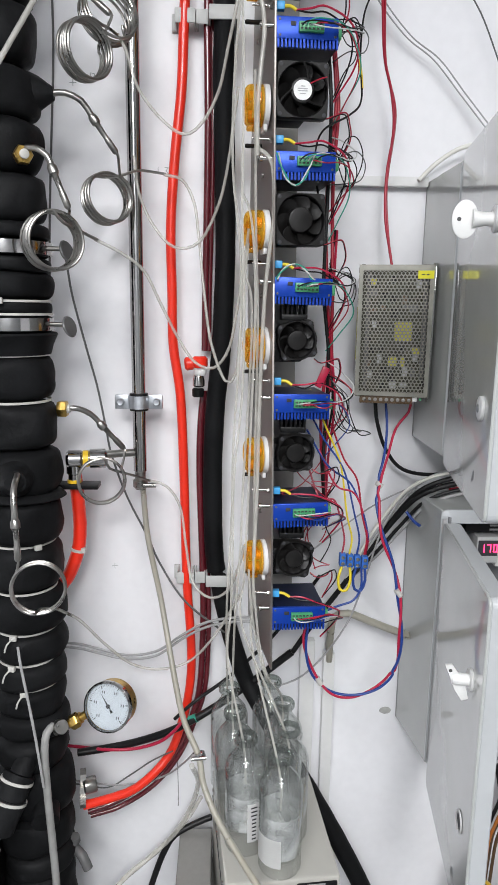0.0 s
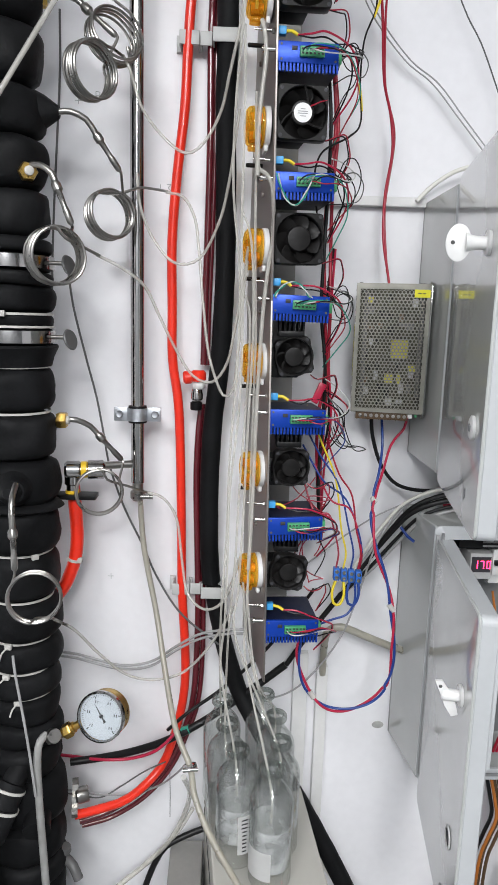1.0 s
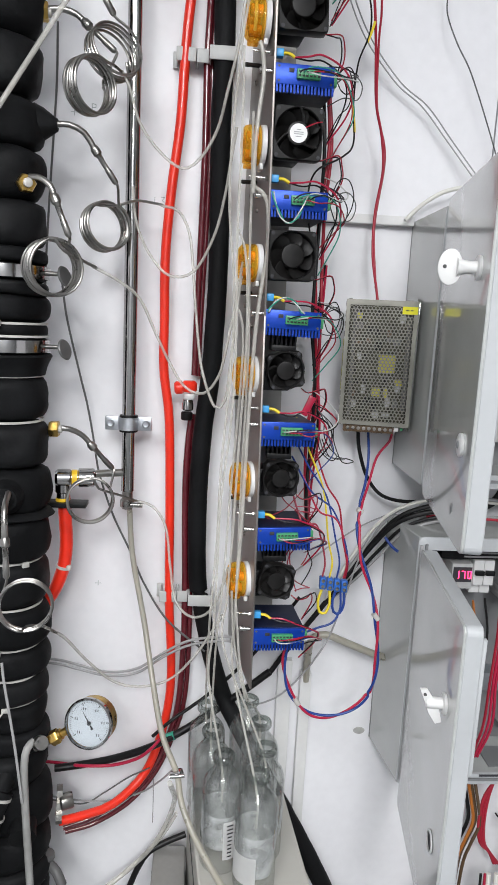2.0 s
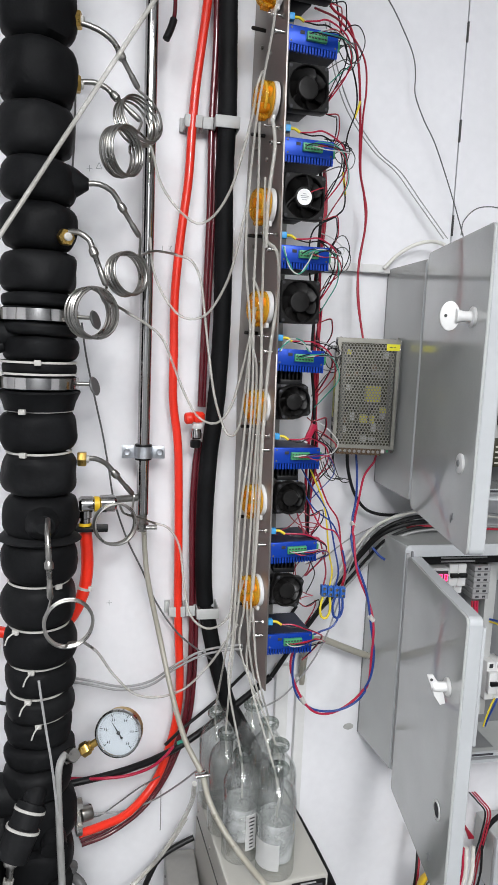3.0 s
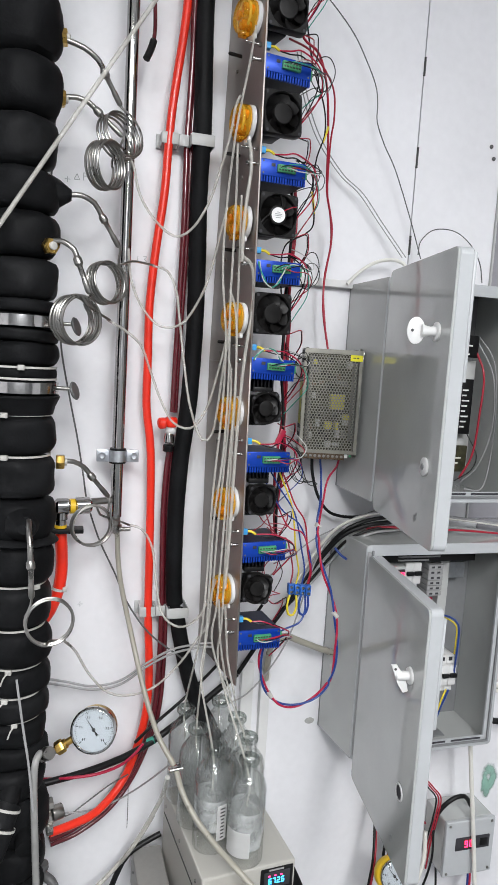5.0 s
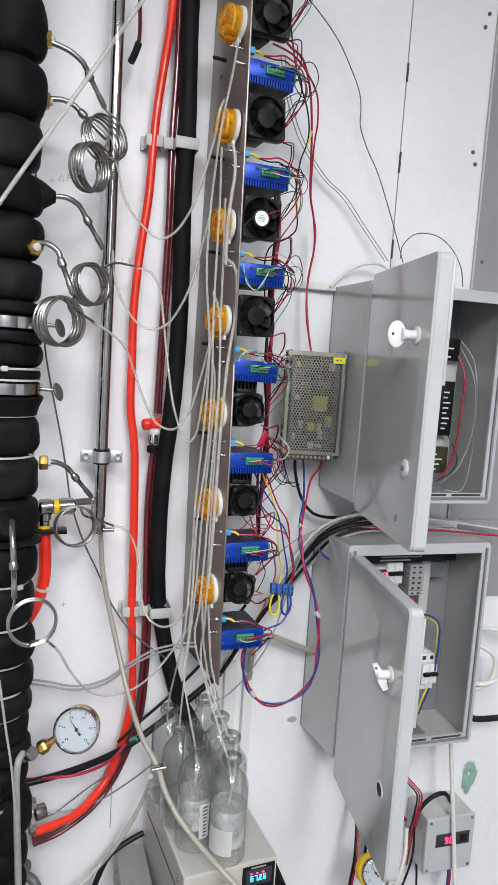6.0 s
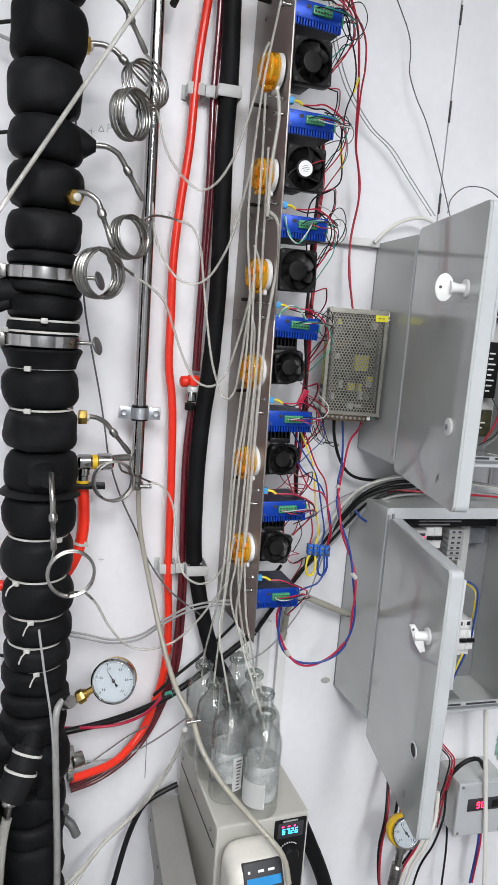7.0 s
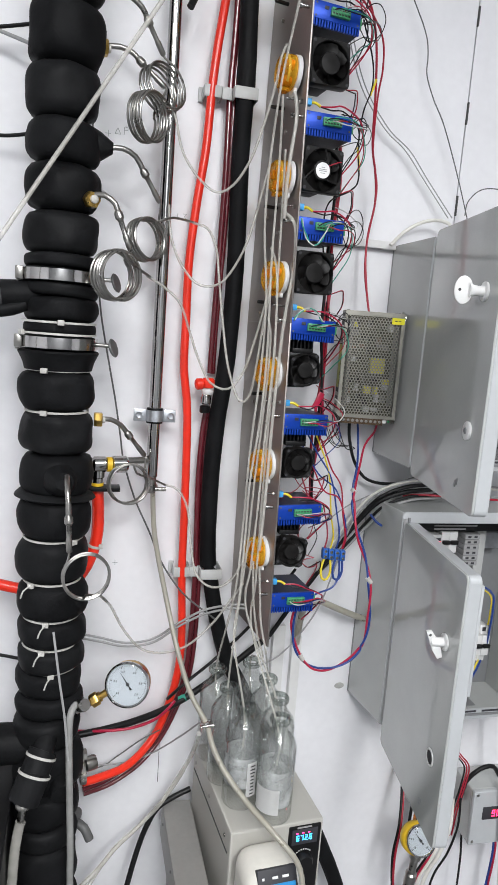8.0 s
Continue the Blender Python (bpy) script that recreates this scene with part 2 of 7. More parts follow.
def bm_lathe(bm, prof, origin=(0, 0, 0), axis=(0, 0, 1), n=28, cap=True, wob=0.0, seed=0.0):
    """prof: (radius, height) pairs along the axis."""
    d, u, w = frame_of(axis)
    o = Vector(origin)
    rings = []
    for r, h in prof:
        ring = []
        for k in range(n):
            a = 2 * math.pi * k / n
            q = r
            if wob:
                q += wob * noise.noise(Vector((math.cos(a) * 1.6 + seed, math.sin(a) * 1.6, h * 22 + seed * 3)))
                q += wob * 0.22 * noise.noise(Vector((math.cos(a) * 5 + seed, math.sin(a) * 5, h * 70 + seed)))
            ring.append(bm.verts.new(o + d * h + (u * math.cos(a) + w * math.sin(a)) * q))
        rings.append(ring)
    for a, b in zip(rings, rings[1:]):
        for k in range(n):
            bm.faces.new((a[k], a[(k + 1) % n], b[(k + 1) % n], b[k]))
    if cap:
        bm.faces.new(list(reversed(rings[0])))
        bm.faces.new(rings[-1])


def spline(pts, step):
    P = [Vector(p) for p in pts]
    P = [P[0] * 2 - P[1]] + P + [P[-1] * 2 - P[-2]]
    res = []
    for a, b, c, d in zip(P, P[1:], P[2:], P[3:]):
        n = max(2, min(14, int((c - b).length / step)))
        for i in range(n):
            t = i / n
            res.append(0.5 * (2 * b + (c - a) * t + (2 * a - 5 * b + 4 * c - d) * t * t + (3 * b - a - 3 * c + d) * t ** 3))
    res.append(P[-2])
    return res


def bm_sweep(bm, pts, r, n=8, smooth=True, step=None):
    P = spline(pts, step or max(0.008, r * 2)) if smooth else [Vector(p) for p in pts]
    rings, up = [], None
    for i, p in enumerate(P):
        d = (P[min(i + 1, len(P) - 1)] - P[max(i - 1, 0)]).normalized()
        if up is None:
            up = frame_of(d)[1]
        up = (up - d * up.dot(d)).normalized()
        w = d.cross(up)
        rings.append([bm.verts.new(p + (up * math.cos(2 * math.pi * k / n) + w * math.sin(2 * math.pi * k / n)) * r) for k in range(n)])
    for a, b in zip(rings, rings[1:]):
        for k in range(n):
            bm.faces.new((a[k], a[(k + 1) % n], b[(k + 1) % n], b[k]))
    bm.faces.new(list(reversed(rings[0])))
    bm.faces.new(rings[-1])


def finish(name, bm, material, smooth=True):
    bmesh.ops.recalc_face_normals(bm, faces=bm.faces)
    me = bpy.data.meshes.new(name)
    bm.to_mesh(me)
    bm.free()
    me.materials.append(material)
    if smooth:
        me.shade_smooth()
        me.set_sharp_from_angle(angle=radians(38))
        for f in me.polygons:
            if f.area > 0.003:
                f.use_smooth = False
    return new(name, me)


def part(name, bm, material, parent, label="", smooth=True):
    ob = finish(name, bm, material, smooth)
    ob.parent = parent
    return tagged(ob, label)


def thing(name, label, category, group="", at=(0, 0, 0)):
    ob = new(name)
    ob.empty_display_size = 0.02
    ob.matrix_basis = Matrix.Translation(at)
    return tagged(ob, label, category, group)


def single(name, bm, material, label, category, group="", kind=""):
    return tagged(finish(name, bm, material), label, category, group, kind)


def B():
    return bmesh.new()


def boxpart(name, lo, hi, material, parent, bevel=0.0008, label=""):
    bm = B()
    bm_box(bm, lo, hi, bevel)
    return part(name, bm, material, parent, label)


def lathepart(name, prof, origin, axis, material, parent, label="", n=28):
    bm = B()
    bm_lathe(bm, prof, origin, axis, n)
    return part(name, bm, material, parent, label)


def hose(name, material, r, pts, label, category, group=""):
    bm = B()
    bm_sweep(bm, pts, r, 16 if r > 0.004 else 10 if r > 0.002 else 6, True, None if r > 0.0018 else 0.0035)
    return single(name, bm, material, label, category, group)


def hexnut(bm, centre, axis, r, length):
    d, u, w = frame_of(axis)
    bm_lathe(bm, [(r * 0.9, 0), (r, length * 0.12), (r, length * 0.88), (r * 0.9, length)], centre, axis, 6)


SEG7 = {"0": "abcdef", "1": "bc", "2": "abged", "6": "afgedc", "7": "abc", "9": "abcfgd", "8": "abcdefg", "5": "afgcd"}


def seven(bm, text, x, y, z, h, m=None):
    """Seven-segment digits in the xz plane, facing -y."""
    w, t = h * 0.5, h * 0.13
    for ch in text:
        for s in SEG7.get(ch, ""):
            lo, hi = {"a": ((0, h - t), (w, h)), "d": ((0, 0), (w, t)), "g": ((0, h / 2 - t / 2), (w, h / 2 + t / 2)),
                      "f": ((0, h / 2), (t, h)), "b": ((w - t, h / 2), (w, h)), "e": ((0, 0), (t, h / 2)), "c": ((w - t, 0), (w, h / 2))}[s]
            bm_box(bm, (x + lo[0] + t * 0.1, y - 0.0006, z + lo[1] + t * 0.1), (x + hi[0] - t * 0.1, y, z + hi[1] - t * 0.1), 0, m)
        if ch == ".":
            bm_box(bm, (x - h * 0.12, y - 0.0006, z), (x - h * 0.02, y, z + t), 0, m)
        else:
            x += w * 1.5


# ---- the room ----
def structure(name, lo, hi, material, label, category):
    bm = B()
    bm_box(bm, lo, hi)
    return single(name, bm, material, label, category, kind="structure")


# floor is out of view, kept dark to cut bounce light
structure("floor", (-2.6, -2.6, -0.1), (3.0, WALL_Y, 0.0), FLOOR, "unseen grey floor, kept dark to cut bounce light", "floor")
structure("ceiling", (-2.6, -2.6, 2.96), (3.0, WALL_Y, 3.06), CEIL, "white painted ceiling", "ceiling")
structure("wall_north_west", (-2.6, WALL_Y, 0.0), (0.489, WALL_Y + 0.1, 3.0), WALL, "white sandwich panel wall carrying the equipment", "wall")
structure("wall_north_east", (0.492, WALL_Y + 0.001, 0.0), (3.0, WALL_Y + 0.1, 3.0), WALL, "white sandwich panel wall beside the seam", "wall")
structure("wall_north_filler", (0.489, WALL_Y + 0.0005, 0.0), (0.492, WALL_Y + 0.1, 1.90), WALL, "white wall where the panels butt tightly", "wall")
structure("wall_seam_backing", (0.40, WALL_Y + 0.1, 0.0), (0.56, WALL_Y + 0.12, 3.0), CLIP_PL, "backing behind the panel seam", "wall")
# out of view; greyed to lessen fill and darken the steel's reflections
structure("wall_south", (-2.6, -2.7, 0.0), (3.0, -2.6, 3.0), FAR_WALL, "unseen wall behind the camera, greyed to cut bounce light", "wall")
structure("wall_west", (-2.7, -2.6, 0.0), (-2.6, WALL_Y, 3.0), WALL, "white side wall", "wall")
structure("wall_east", (3.0, -2.6, 0.0), (3.1, WALL_Y, 3.0), WALL, "white side wall", "wall")
for z0, z1 in ((1.955, 1.993), (2.125, 2.165), (2.30, 2.335)):
    structure("trim", (0.4886, WALL_Y - 0.004, z0), (0.4916, WALL_Y - 0.0005, z1), GASKET, "dark open gap in the panel seam", "trim")
for x, z in ((0.659, 2.190), (0.667, 2.167), (0.666, 2.463), (0.659, 2.436)):
    bm = B()
    bm_lathe(bm, [(0.0042, 0), (0.004, 0.002), (0.002, 0.0035)], (x, WALL_Y, z), (0, -1, 0), 12)
    single("rivet", bm, CABLE_DARK, "dark rivet in the white wall", "rivet", "wall rivets")
# unseen fittings drawn at the lamps; the third belongs to the added fill
for x, y in ((-0.60, -0.80), (0.45, -0.90), (0.05, -1.95)):
    t = thing("ceiling_light", "unseen white ceiling light panel", "ceiling light", "ceiling lights", (x, y, 2.95))
    bm = B()
    for lo, hi in (((-0.33, -0.63, -0.015), (-0.305, 0.63, 0.01)), ((0.305, -0.63, -0.015), (0.33, 0.63, 0.01)), ((-0.305, -0.63, -0.015), (0.305, -0.605, 0.01)), ((-0.305, 0.605, -0.015), (0.305, 0.63, 0.01))):
        bm_box(bm, lo, hi)
    part("frame", bm, WHITE_PL, t)
    boxpart("diffuser", (-0.303, -0.603, -0.006), (0.303, 0.603, 0.006), PANEL_GLOW, t)


# ---- insulated column ----
CX, CY, CR = -0.250, 1.290, 0.057


def build_column():
    col = thing("insulated_column", "tall vertical column wrapped in bulging black foam insulation", "column", at=(CX, CY, 0.0))
    zs = [2.62, 2.52, 2.43, 2.34, 2.245, 2.15, 2.065, 1.99, 1.926, 1.858, 1.794, 1.774, 1.752, 1.732, 1.693, 1.674, 1.650, 1.62, 1.555, 1.488, 1.419, 1.347, 1.275, 1.211, 1.162, 1.121, 1.074, 1.037, 0.98, 0.896, 0.831, 0.788, 0.70, 0.60, 0.5, 0.4, 0.3, 0.2, 0.1, 0.0]
    for i, (a, b) in enumerate(zip(zs, zs[1:])):
        h = a - b
        bulge = CR + (-0.002 if a > 1.80 else 0.001 if h > 0.06 else -0.001)
        prof = []
        for k in range(13):
            s = -1 + 2 * k / 12
            q = (1 - abs(s) ** 3.2) ** 0.5
            prof.append((bulge - 0.020 * min(1, h / 0.05) + 0.020 * min(1, h / 0.05) * q, b + h * (k / 12)))
        if abs(a - 1.650) < 0.001:
            prof = [(CR - 0.004, b), (CR - 0.001, b + h * 0.4), (CR + 0.006, b + h * 0.9), (CR + 0.004, a)]
        bm = B()
        bm_lathe(bm, prof, (0, 0, 0), (0, 0, 1), 36, True, 0.0058 if h > 0.03 else 0.002, i * 7.3)
        tilt = Matrix.Translation((0, 0, b)) @ Euler((radians(random.uniform(-2, 2)), radians(random.uniform(-3, 3)), 0)).to_matrix().to_4x4() @ Matrix.Translation((random.uniform(-0.002, 0.002) - 0.012 * max(0.0, b - 1.76), random.uniform(-0.002, 0.002), -b))
        bmesh.ops.transform(bm, matrix=tilt, verts=bm.verts)
        part("foam_segment", bm, FOAM if i % 3 else FOAM2, col)
    # nylon ties in the waists
    for z, r, head in ((1.693, 0.0555, -1.5), (1.6755, 0.056, -2.6), (1.62, 0.0505, -1.9), (1.555, 0.0485, -1.9), (1.347, 0.047, -0.9), (1.275, 0.046, -2.2), (1.211, 0.045, -1.7), (1.162, 0.045, -1.8), (1.121, 0.045, -1.5)):
        bm = B()
        bm_lathe(bm, [(r, -0.0016), (r + 0.0014, -0.0016), (r + 0.0014, 0.0016), (r, 0.0016)], (0, 0, z), (0, 0, 1), 40, False)
        hm = Matrix.Translation((math.cos(head) * (r + 0.006), math.sin(head) * (r + 0.006), z)) @ Euler((0, 0, head)).to_matrix().to_4x4()
        bm_box(bm, (-0.002, -0.005, -0.004), (0.004, 0.005, 0.004), 0.001, hm)
        tie = part("cable_tie", bm, TIE, col, "white nylon cable tie")
        if z < 1.30:
            d = Vector((math.cos(head), math.sin(head), 0))
            p = d * (r + 0.009) + Vector((0, 0, z))
            bm = B()
            bm_sweep(bm, [p, p + d * 0.006 + Vector((-0.006, 0, -0.006)), p + d * 0.006 + Vector((-0.010, 0, -0.018))], 0.0013, 6)
            part("tie_tail", bm, TIE, tie)
    # steel band clamps with wing screws
    for z in (1.763, 1.662):
        bm = B()
        bm_lathe(bm, [(CR - 0.0005, -0.0085), (CR + 0.0025, -0.0085), (CR + 0.003, 0), (CR + 0.0025, 0.0085), (CR - 0.0005, 0.0085)], (0, 0, z), (0, 0, 1), 40, False)
        band = part("band_clamp", bm, STEEL, col, "shiny steel band clamp")
        bm = B()
        bm_box(bm, (-CR - 0.008, -0.030, z - 0.010), (-CR + 0.004, -0.016, z + 0.010), 0.002)
        bm_lathe(bm, [(0.0035, 0), (0.0035, 0.02)], (-CR - 0.004, -0.017, z - 0.013), (0, 0, 1), 10)
        part("clamp_hinge", bm, STEEL_DULL, band)
        bm = B()
        bm_lathe(bm, [(0.0032, 0), (0.0032, 0.030)], (CR - 0.006, -0.012, z), (1, -0.1, 0), 10)
        part("clamp_screw", bm, STEEL_DULL, band)
        bm = B()
        d = Vector((1, -0.25, -0.25)).normalized()
        bm_lathe(bm, [(0.002, -0.0025), (0.012, -0.002), (0.0135, 0), (0.012, 0.002), (0.002, 0.0025)], (0, 0, 0), (0.85, -0.45, 0.35), 20)
        bmesh.ops.scale(bm, vec=(1, 1, 1.15), verts=bm.verts)
        bmesh.ops.translate(bm, vec=(CR + 0.027, -0.014, z - 0.003), verts=bm.verts)
        part("wing_nut", bm, CABLE_DARK, band, "dark wing nut")
    # insulated side branches
    for pts, r in (([(0, 0, 1.734), (-0.05, -0.01, 1.732), (-0.088, -0.02, 1.728)], 0.022), ([(-0.05, -0.02, 1.716), (-0.09, -0.03, 1.704), (-0.16, -0.04, 1.698)], 0.010),
                   ([(0, 0, 0.975), (-0.06, -0.01, 0.980), (-0.12, -0.02, 0.990)], 0.034), ([(0.002, -0.045, 1.010), (-0.008, -0.072, 0.988)], 0.017),
                   ([(-0.004, -0.066, 1.000), (-0.016, -0.084, 0.972)], 0.0235), ([(-0.014, -0.082, 0.974), (-0.026, -0.094, 0.946), (-0.031, -0.098, 0.934)], 0.0255), ([(0.02, -0.02, 0.93), (0.03, -0.066, 0.915)], 0.021)):
        bm = B()
        bm_sweep(bm, pts, r, 16, True, 0.01)
        for v in bm.verts:
            v.co += v.co.normalized() * 0.002 * noise.noise(v.co * 60)
        part("insulated_branch", bm, FOAM2, col, "black foam wrapped pipe branch")
    for c, ax, r in (((-0.007, -0.071, 0.993), (-0.35, -0.45, -1), 0.0238), ((-0.016, -0.084, 0.971), (-0.35, -0.40, -1), 0.0258)):
        bm = B()
        bm_lathe(bm, [(r - 0.001, -0.002), (r + 0.0012, -0.002), (r + 0.0012, 0.002), (r - 0.001, 0.002)], c, ax, 24, False)
        part("cable_tie", bm, TIE, col, "white nylon cable tie")
    bm = B()
    bm_lathe(bm, [(0.022, 0), (0.021, 0.018), (0.016, 0.026), (0.008, 0.028)], (0.012, -0.048, 1.452), (0.1, -1, 0), 20)
    part("insulated_boss", bm, FOAM, col)
    bm = B()
    bm_lathe(bm, [(0.058, 0), (0.066, 0.004), (0.060, 0.010), (0.05, 0.012)], (0, 0, 1.411), (0.03, 0.05, 1), 36, True, 0.004, 3.0)
    part("foam_flange", bm, FOAM2, col)
    bm = B()
    bm_lathe(bm, [(0.009, 0), (0.0115, 0.004), (0.0115, 0.008), (0.006, 0.010), (0.0055, 0.05), (0.0045, 0.06)], (-0.031, -0.099, 0.932), (-0.12, -0.15, -1), 16)
    part("hose_barb", bm, STEEL_DULL, col, "dull steel hose barb")
    bm = B()
    bm_sweep(bm, [(-0.0345, -0.1035, 0.902), (-0.041, -0.110, 0.865), (-0.045, -0.113, 0.80), (-0.047, -0.112, 0.70)], 0.0082, 12)
    part("clear_hose", bm, SILICONE, col, "translucent hose pushed on the barb")
    bm = B()
    bm_lathe(bm, [(0.027, 0), (0.029, 0.004), (0.029, 0.03), (0.026, 0.034)], (-0.085, -0.02, 0.985), (-1, 0, 0.1), 24)
    part("pipe_end", bm, CABLE_GREY, col, "grey plastic pipe end")
    return col


build_column()

eq = thing("equipment_case", "black painted equipment case beside the column foot", "equipment case", at=(-0.47, 1.19, 0.0))
boxpart("case", (-0.14, -0.14, 0.03), (0.166, 0.14, 0.905), BLACK_PL, eq, 0.006)
boxpart("lid", (-0.142, -0.142, 0.9055), (0.168, 0.142, 0.918), BLACK_PL, eq, 0.003)
for sx in (-0.12, 0.14):
    for sy in (-0.12, 0.12):
        lathepart("foot", [(0.014, 0), (0.014, 0.031)], (sx, sy, 0), (0, 0, 1), GASKET, eq, n=12)


def elbow(nut_at, axis, pts, nut=True, r=0.0042, label="bent steel tube from a brass fitting on the column"):
    t = thing("sample_fitting", label, "fitting", "column sample fittings", nut_at)
    o = Vector(nut_at)
    if not nut:
        bm = B()
        bm_lathe(bm, [(0.026, -0.020), (0.020, -0.008), (0.012, 0.004), (0.008, 0.010)], (0, 0, 0), axis, 18, True, 0.002, 5.0)
        part("foam_cone", bm, FOAM2, t, "black foam cone round the tube")
    if nut:
        bm = B()
        hexnut(bm, (0, 0, 0), axis, 0.0125, 0.014)
        part("nut", bm, BRASS, t, "brass hex nut")
        bm = B()
        bm_lathe(bm, [(0.0062, 0), (0.0060, 0.004), (0.0045, 0.005)], Vector(axis).normalized() * 0.0135, axis, 14)
        part("ferrule", bm, TIE, t, "white thread tape")
    P = [Vector(p) - o for p in pts]
    bm = B()
    bm_sweep(bm, P, r, 10)
    part("bent_tube", bm, STEEL_DULL, t)
    e, d = P[-1], (P[-1] - P[-2]).normalized()
    bm = B()
    bm_lathe(bm, [(0.0042, -0.004), (0.0065, 0), (0.0065, 0.008), (0.004, 0.011), (0.0036, 0.03), (0.0045, 0.034), (0.0045, 0.05), (0.003, 0.053)], e, d, 12)
    part("connector", bm, STEEL_DULL, t)
    return [e + o + d * 0.045, e + o + d * 0.056]


def coil(centre, axis, radius, turns, wire, pitch, entry, leave):
    """A helix whose ends run tangentially into the entry and leaving stretches."""
    d, u, w = frame_of(axis)
    c = Vector(centre)
    entry, leave = [Vector(q) for q in entry], [Vector(q) for q in leave]

    def at(a, s, h):
        return c + d * h + (u * math.cos(a) + w * math.sin(s * a)) * radius * (1 + 0.02 * math.sin(a * 1.3))

    best = None
    for s in (1, -1):
        for k in range(40):
            a = 2 * math.pi * k / 40
            p0, p1 = at(a, s, 0), at(a + 0.1, s, 0)
            way = p0 - entry[-1]
            cost = way.length - 0.6 * radius * way.normalized().dot((p1 - p0).normalized())
            if best is None or cost < best[0]:
                best = (cost, s, a)
    _, s, a0 = best
    end = None
    for k in range(40):
        a = a0 + 2 * math.pi * (turns - 0.5 + k / 40)
        p0, p1 = at(a, s, 0), at(a + 0.1, s, 0)
        way = leave[0] - p0
        cost = way.length - 0.6 * radius * way.normalized().dot((p1 - p0).normalized())
        if end is None or cost < end[0]:
            end = (cost, a)
    a1 = end[1]
    n = int((a1 - a0) / (2 * math.pi) * 18)
    sgn = 1 if (entry[-1] - c).dot(d) < (leave[0] - c).dot(d) else -1
    ring = [at(a0 + (a1 - a0) * k / n, s, sgn * pitch * turns * (k / n - 0.5)) for k in range(n + 1)]
    bm = B()
    bm_sweep(bm, entry + ring + leave, wire, 8, True, 0.006)
    return single("steel_coil", bm, STEEL_DULL, "coiled thin stainless steel capillary on the sample line", "tube coil", "steel coils")


def bm_rring(bm, m, w, h, r, inset, y0, y1):
    """A rounded-rectangle frame in the xz plane (a full plate when inset is 0), from y0 to y1."""
    def loop(x0, z0, x1, z1, q):
        out = []
        for cx, cz, s in ((x1 - q, z1 - q, 0), (x0 + q, z1 - q, 90), (x0 + q, z0 + q, 180), (x1 - q, z0 + q, 270)):
            for k in range(6):
                a = radians(s + 18 * k)
                out.append((cx + math.cos(a) * q, cz + math.sin(a) * q))
        return out
    e = min(0.0015, abs(y1 - y0) * 0.25)
    sg = 1 if y1 > y0 else -1
    outer = [(loop(e, e, w - e, h - e, r), y0), (loop(0, 0, w, h, r), y0 + sg * e), (loop(0, 0, w, h, r), y1 - sg * e), (loop(e, e, w - e, h - e, r), y1)]
    if inset:
        q = max(0.002, r - inset)
        outer += [(loop(inset, inset, w - inset, h - inset, q), y1), (loop(inset, inset, w - inset, h - inset, q), y0)]
    rings = [[bm.verts.new(m @ Vector((x, y, z))) for x, z in lp] for lp, y in outer]
    n = len(rings[0])
    pairs = list(zip(rings, rings[1:])) + ([(rings[-1], rings[0])] if inset else [])
    for a, b in pairs:
        for k in range(n):
            bm.faces.new((a[k], a[(k + 1) % n], b[(k + 1) % n], b[k]))
    if not inset:
        bm.faces.new(rings[0])
        bm.faces.new(list(reversed(rings[-1])))


# sample fittings and capillary coils
ELB = []
ELB.append(elbow((-0.204, 1.288, 2.188), (1, -0.15, 0), [(-0.190, 1.285, 2.184), (-0.166, 1.285, 2.178), (-0.144, 1.290, 2.166), (-0.135, 1.295, 2.153)]))
ELB.append(elbow((-0.205, 1.294, 2.103), (1, 0.1, 0), [(-0.194, 1.295, 2.106), (-0.173, 1.297, 2.109), (-0.155, 1.300, 2.105), (-0.144, 1.300, 2.096)]))
ELB.append(elbow((-0.188, 1.290, 1.962), (1, 0, 0), [(-0.180, 1.290, 1.962), (-0.163, 1.290, 1.963), (-0.143, 1.295, 1.955), (-0.130, 1.300, 1.936)], False))
ELB.append(elbow((-0.211, 1.243, 1.874), (0.55, -1, 0), [(-0.203, 1.235, 1.882), (-0.189, 1.228, 1.881), (-0.174, 1.225, 1.871), (-0.169, 1.225, 1.858)]))
ELB.append(elbow((-0.192, 1.296, 1.541), (1, 0, 0), [(-0.180, 1.297, 1.542), (-0.164, 1.300, 1.541), (-0.147, 1.310, 1.531), (-0.135, 1.315, 1.516)]))
ELB.append(elbow((-0.238, 1.214, 1.452), (0.1, -1, 0), [(-0.230, 1.215, 1.463), (-0.228, 1.190, 1.450), (-0.226, 1.180, 1.429), (-0.225, 1.178, 1.408)], False))
coil((-0.106, 1.305, 2.063), (0.62, -0.8, 0.25), 0.036, 4, 0.0019, 0.0075, ELB[0], [(-0.089, 1.310, 2.052), (-0.085, 1.320, 2.030), (-0.084, 1.340, 1.996)])
coil((-0.129, 1.262, 2.006), (0.75, -0.7, 0), 0.0345, 5, 0.0020, 0.0055, ELB[1], [(-0.104, 1.285, 2.041), (-0.093, 1.300, 2.037)])
coil((-0.118, 1.329, 1.837), (0.62, -0.8, 0.1), 0.0335, 5, 0.0020, 0.0056, ELB[2], [(-0.099, 1.330, 1.868), (-0.076, 1.340, 1.877), (-0.053, 1.350, 1.877), (-0.037, 1.352, 1.875)])
coil((-0.168, 1.212, 1.768), (0.55, -0.85, 0.0), 0.0355, 5, 0.0021, 0.0068, ELB[3], [(-0.152, 1.200, 1.789), (-0.132, 1.225, 1.779), (-0.117, 1.240, 1.772)])
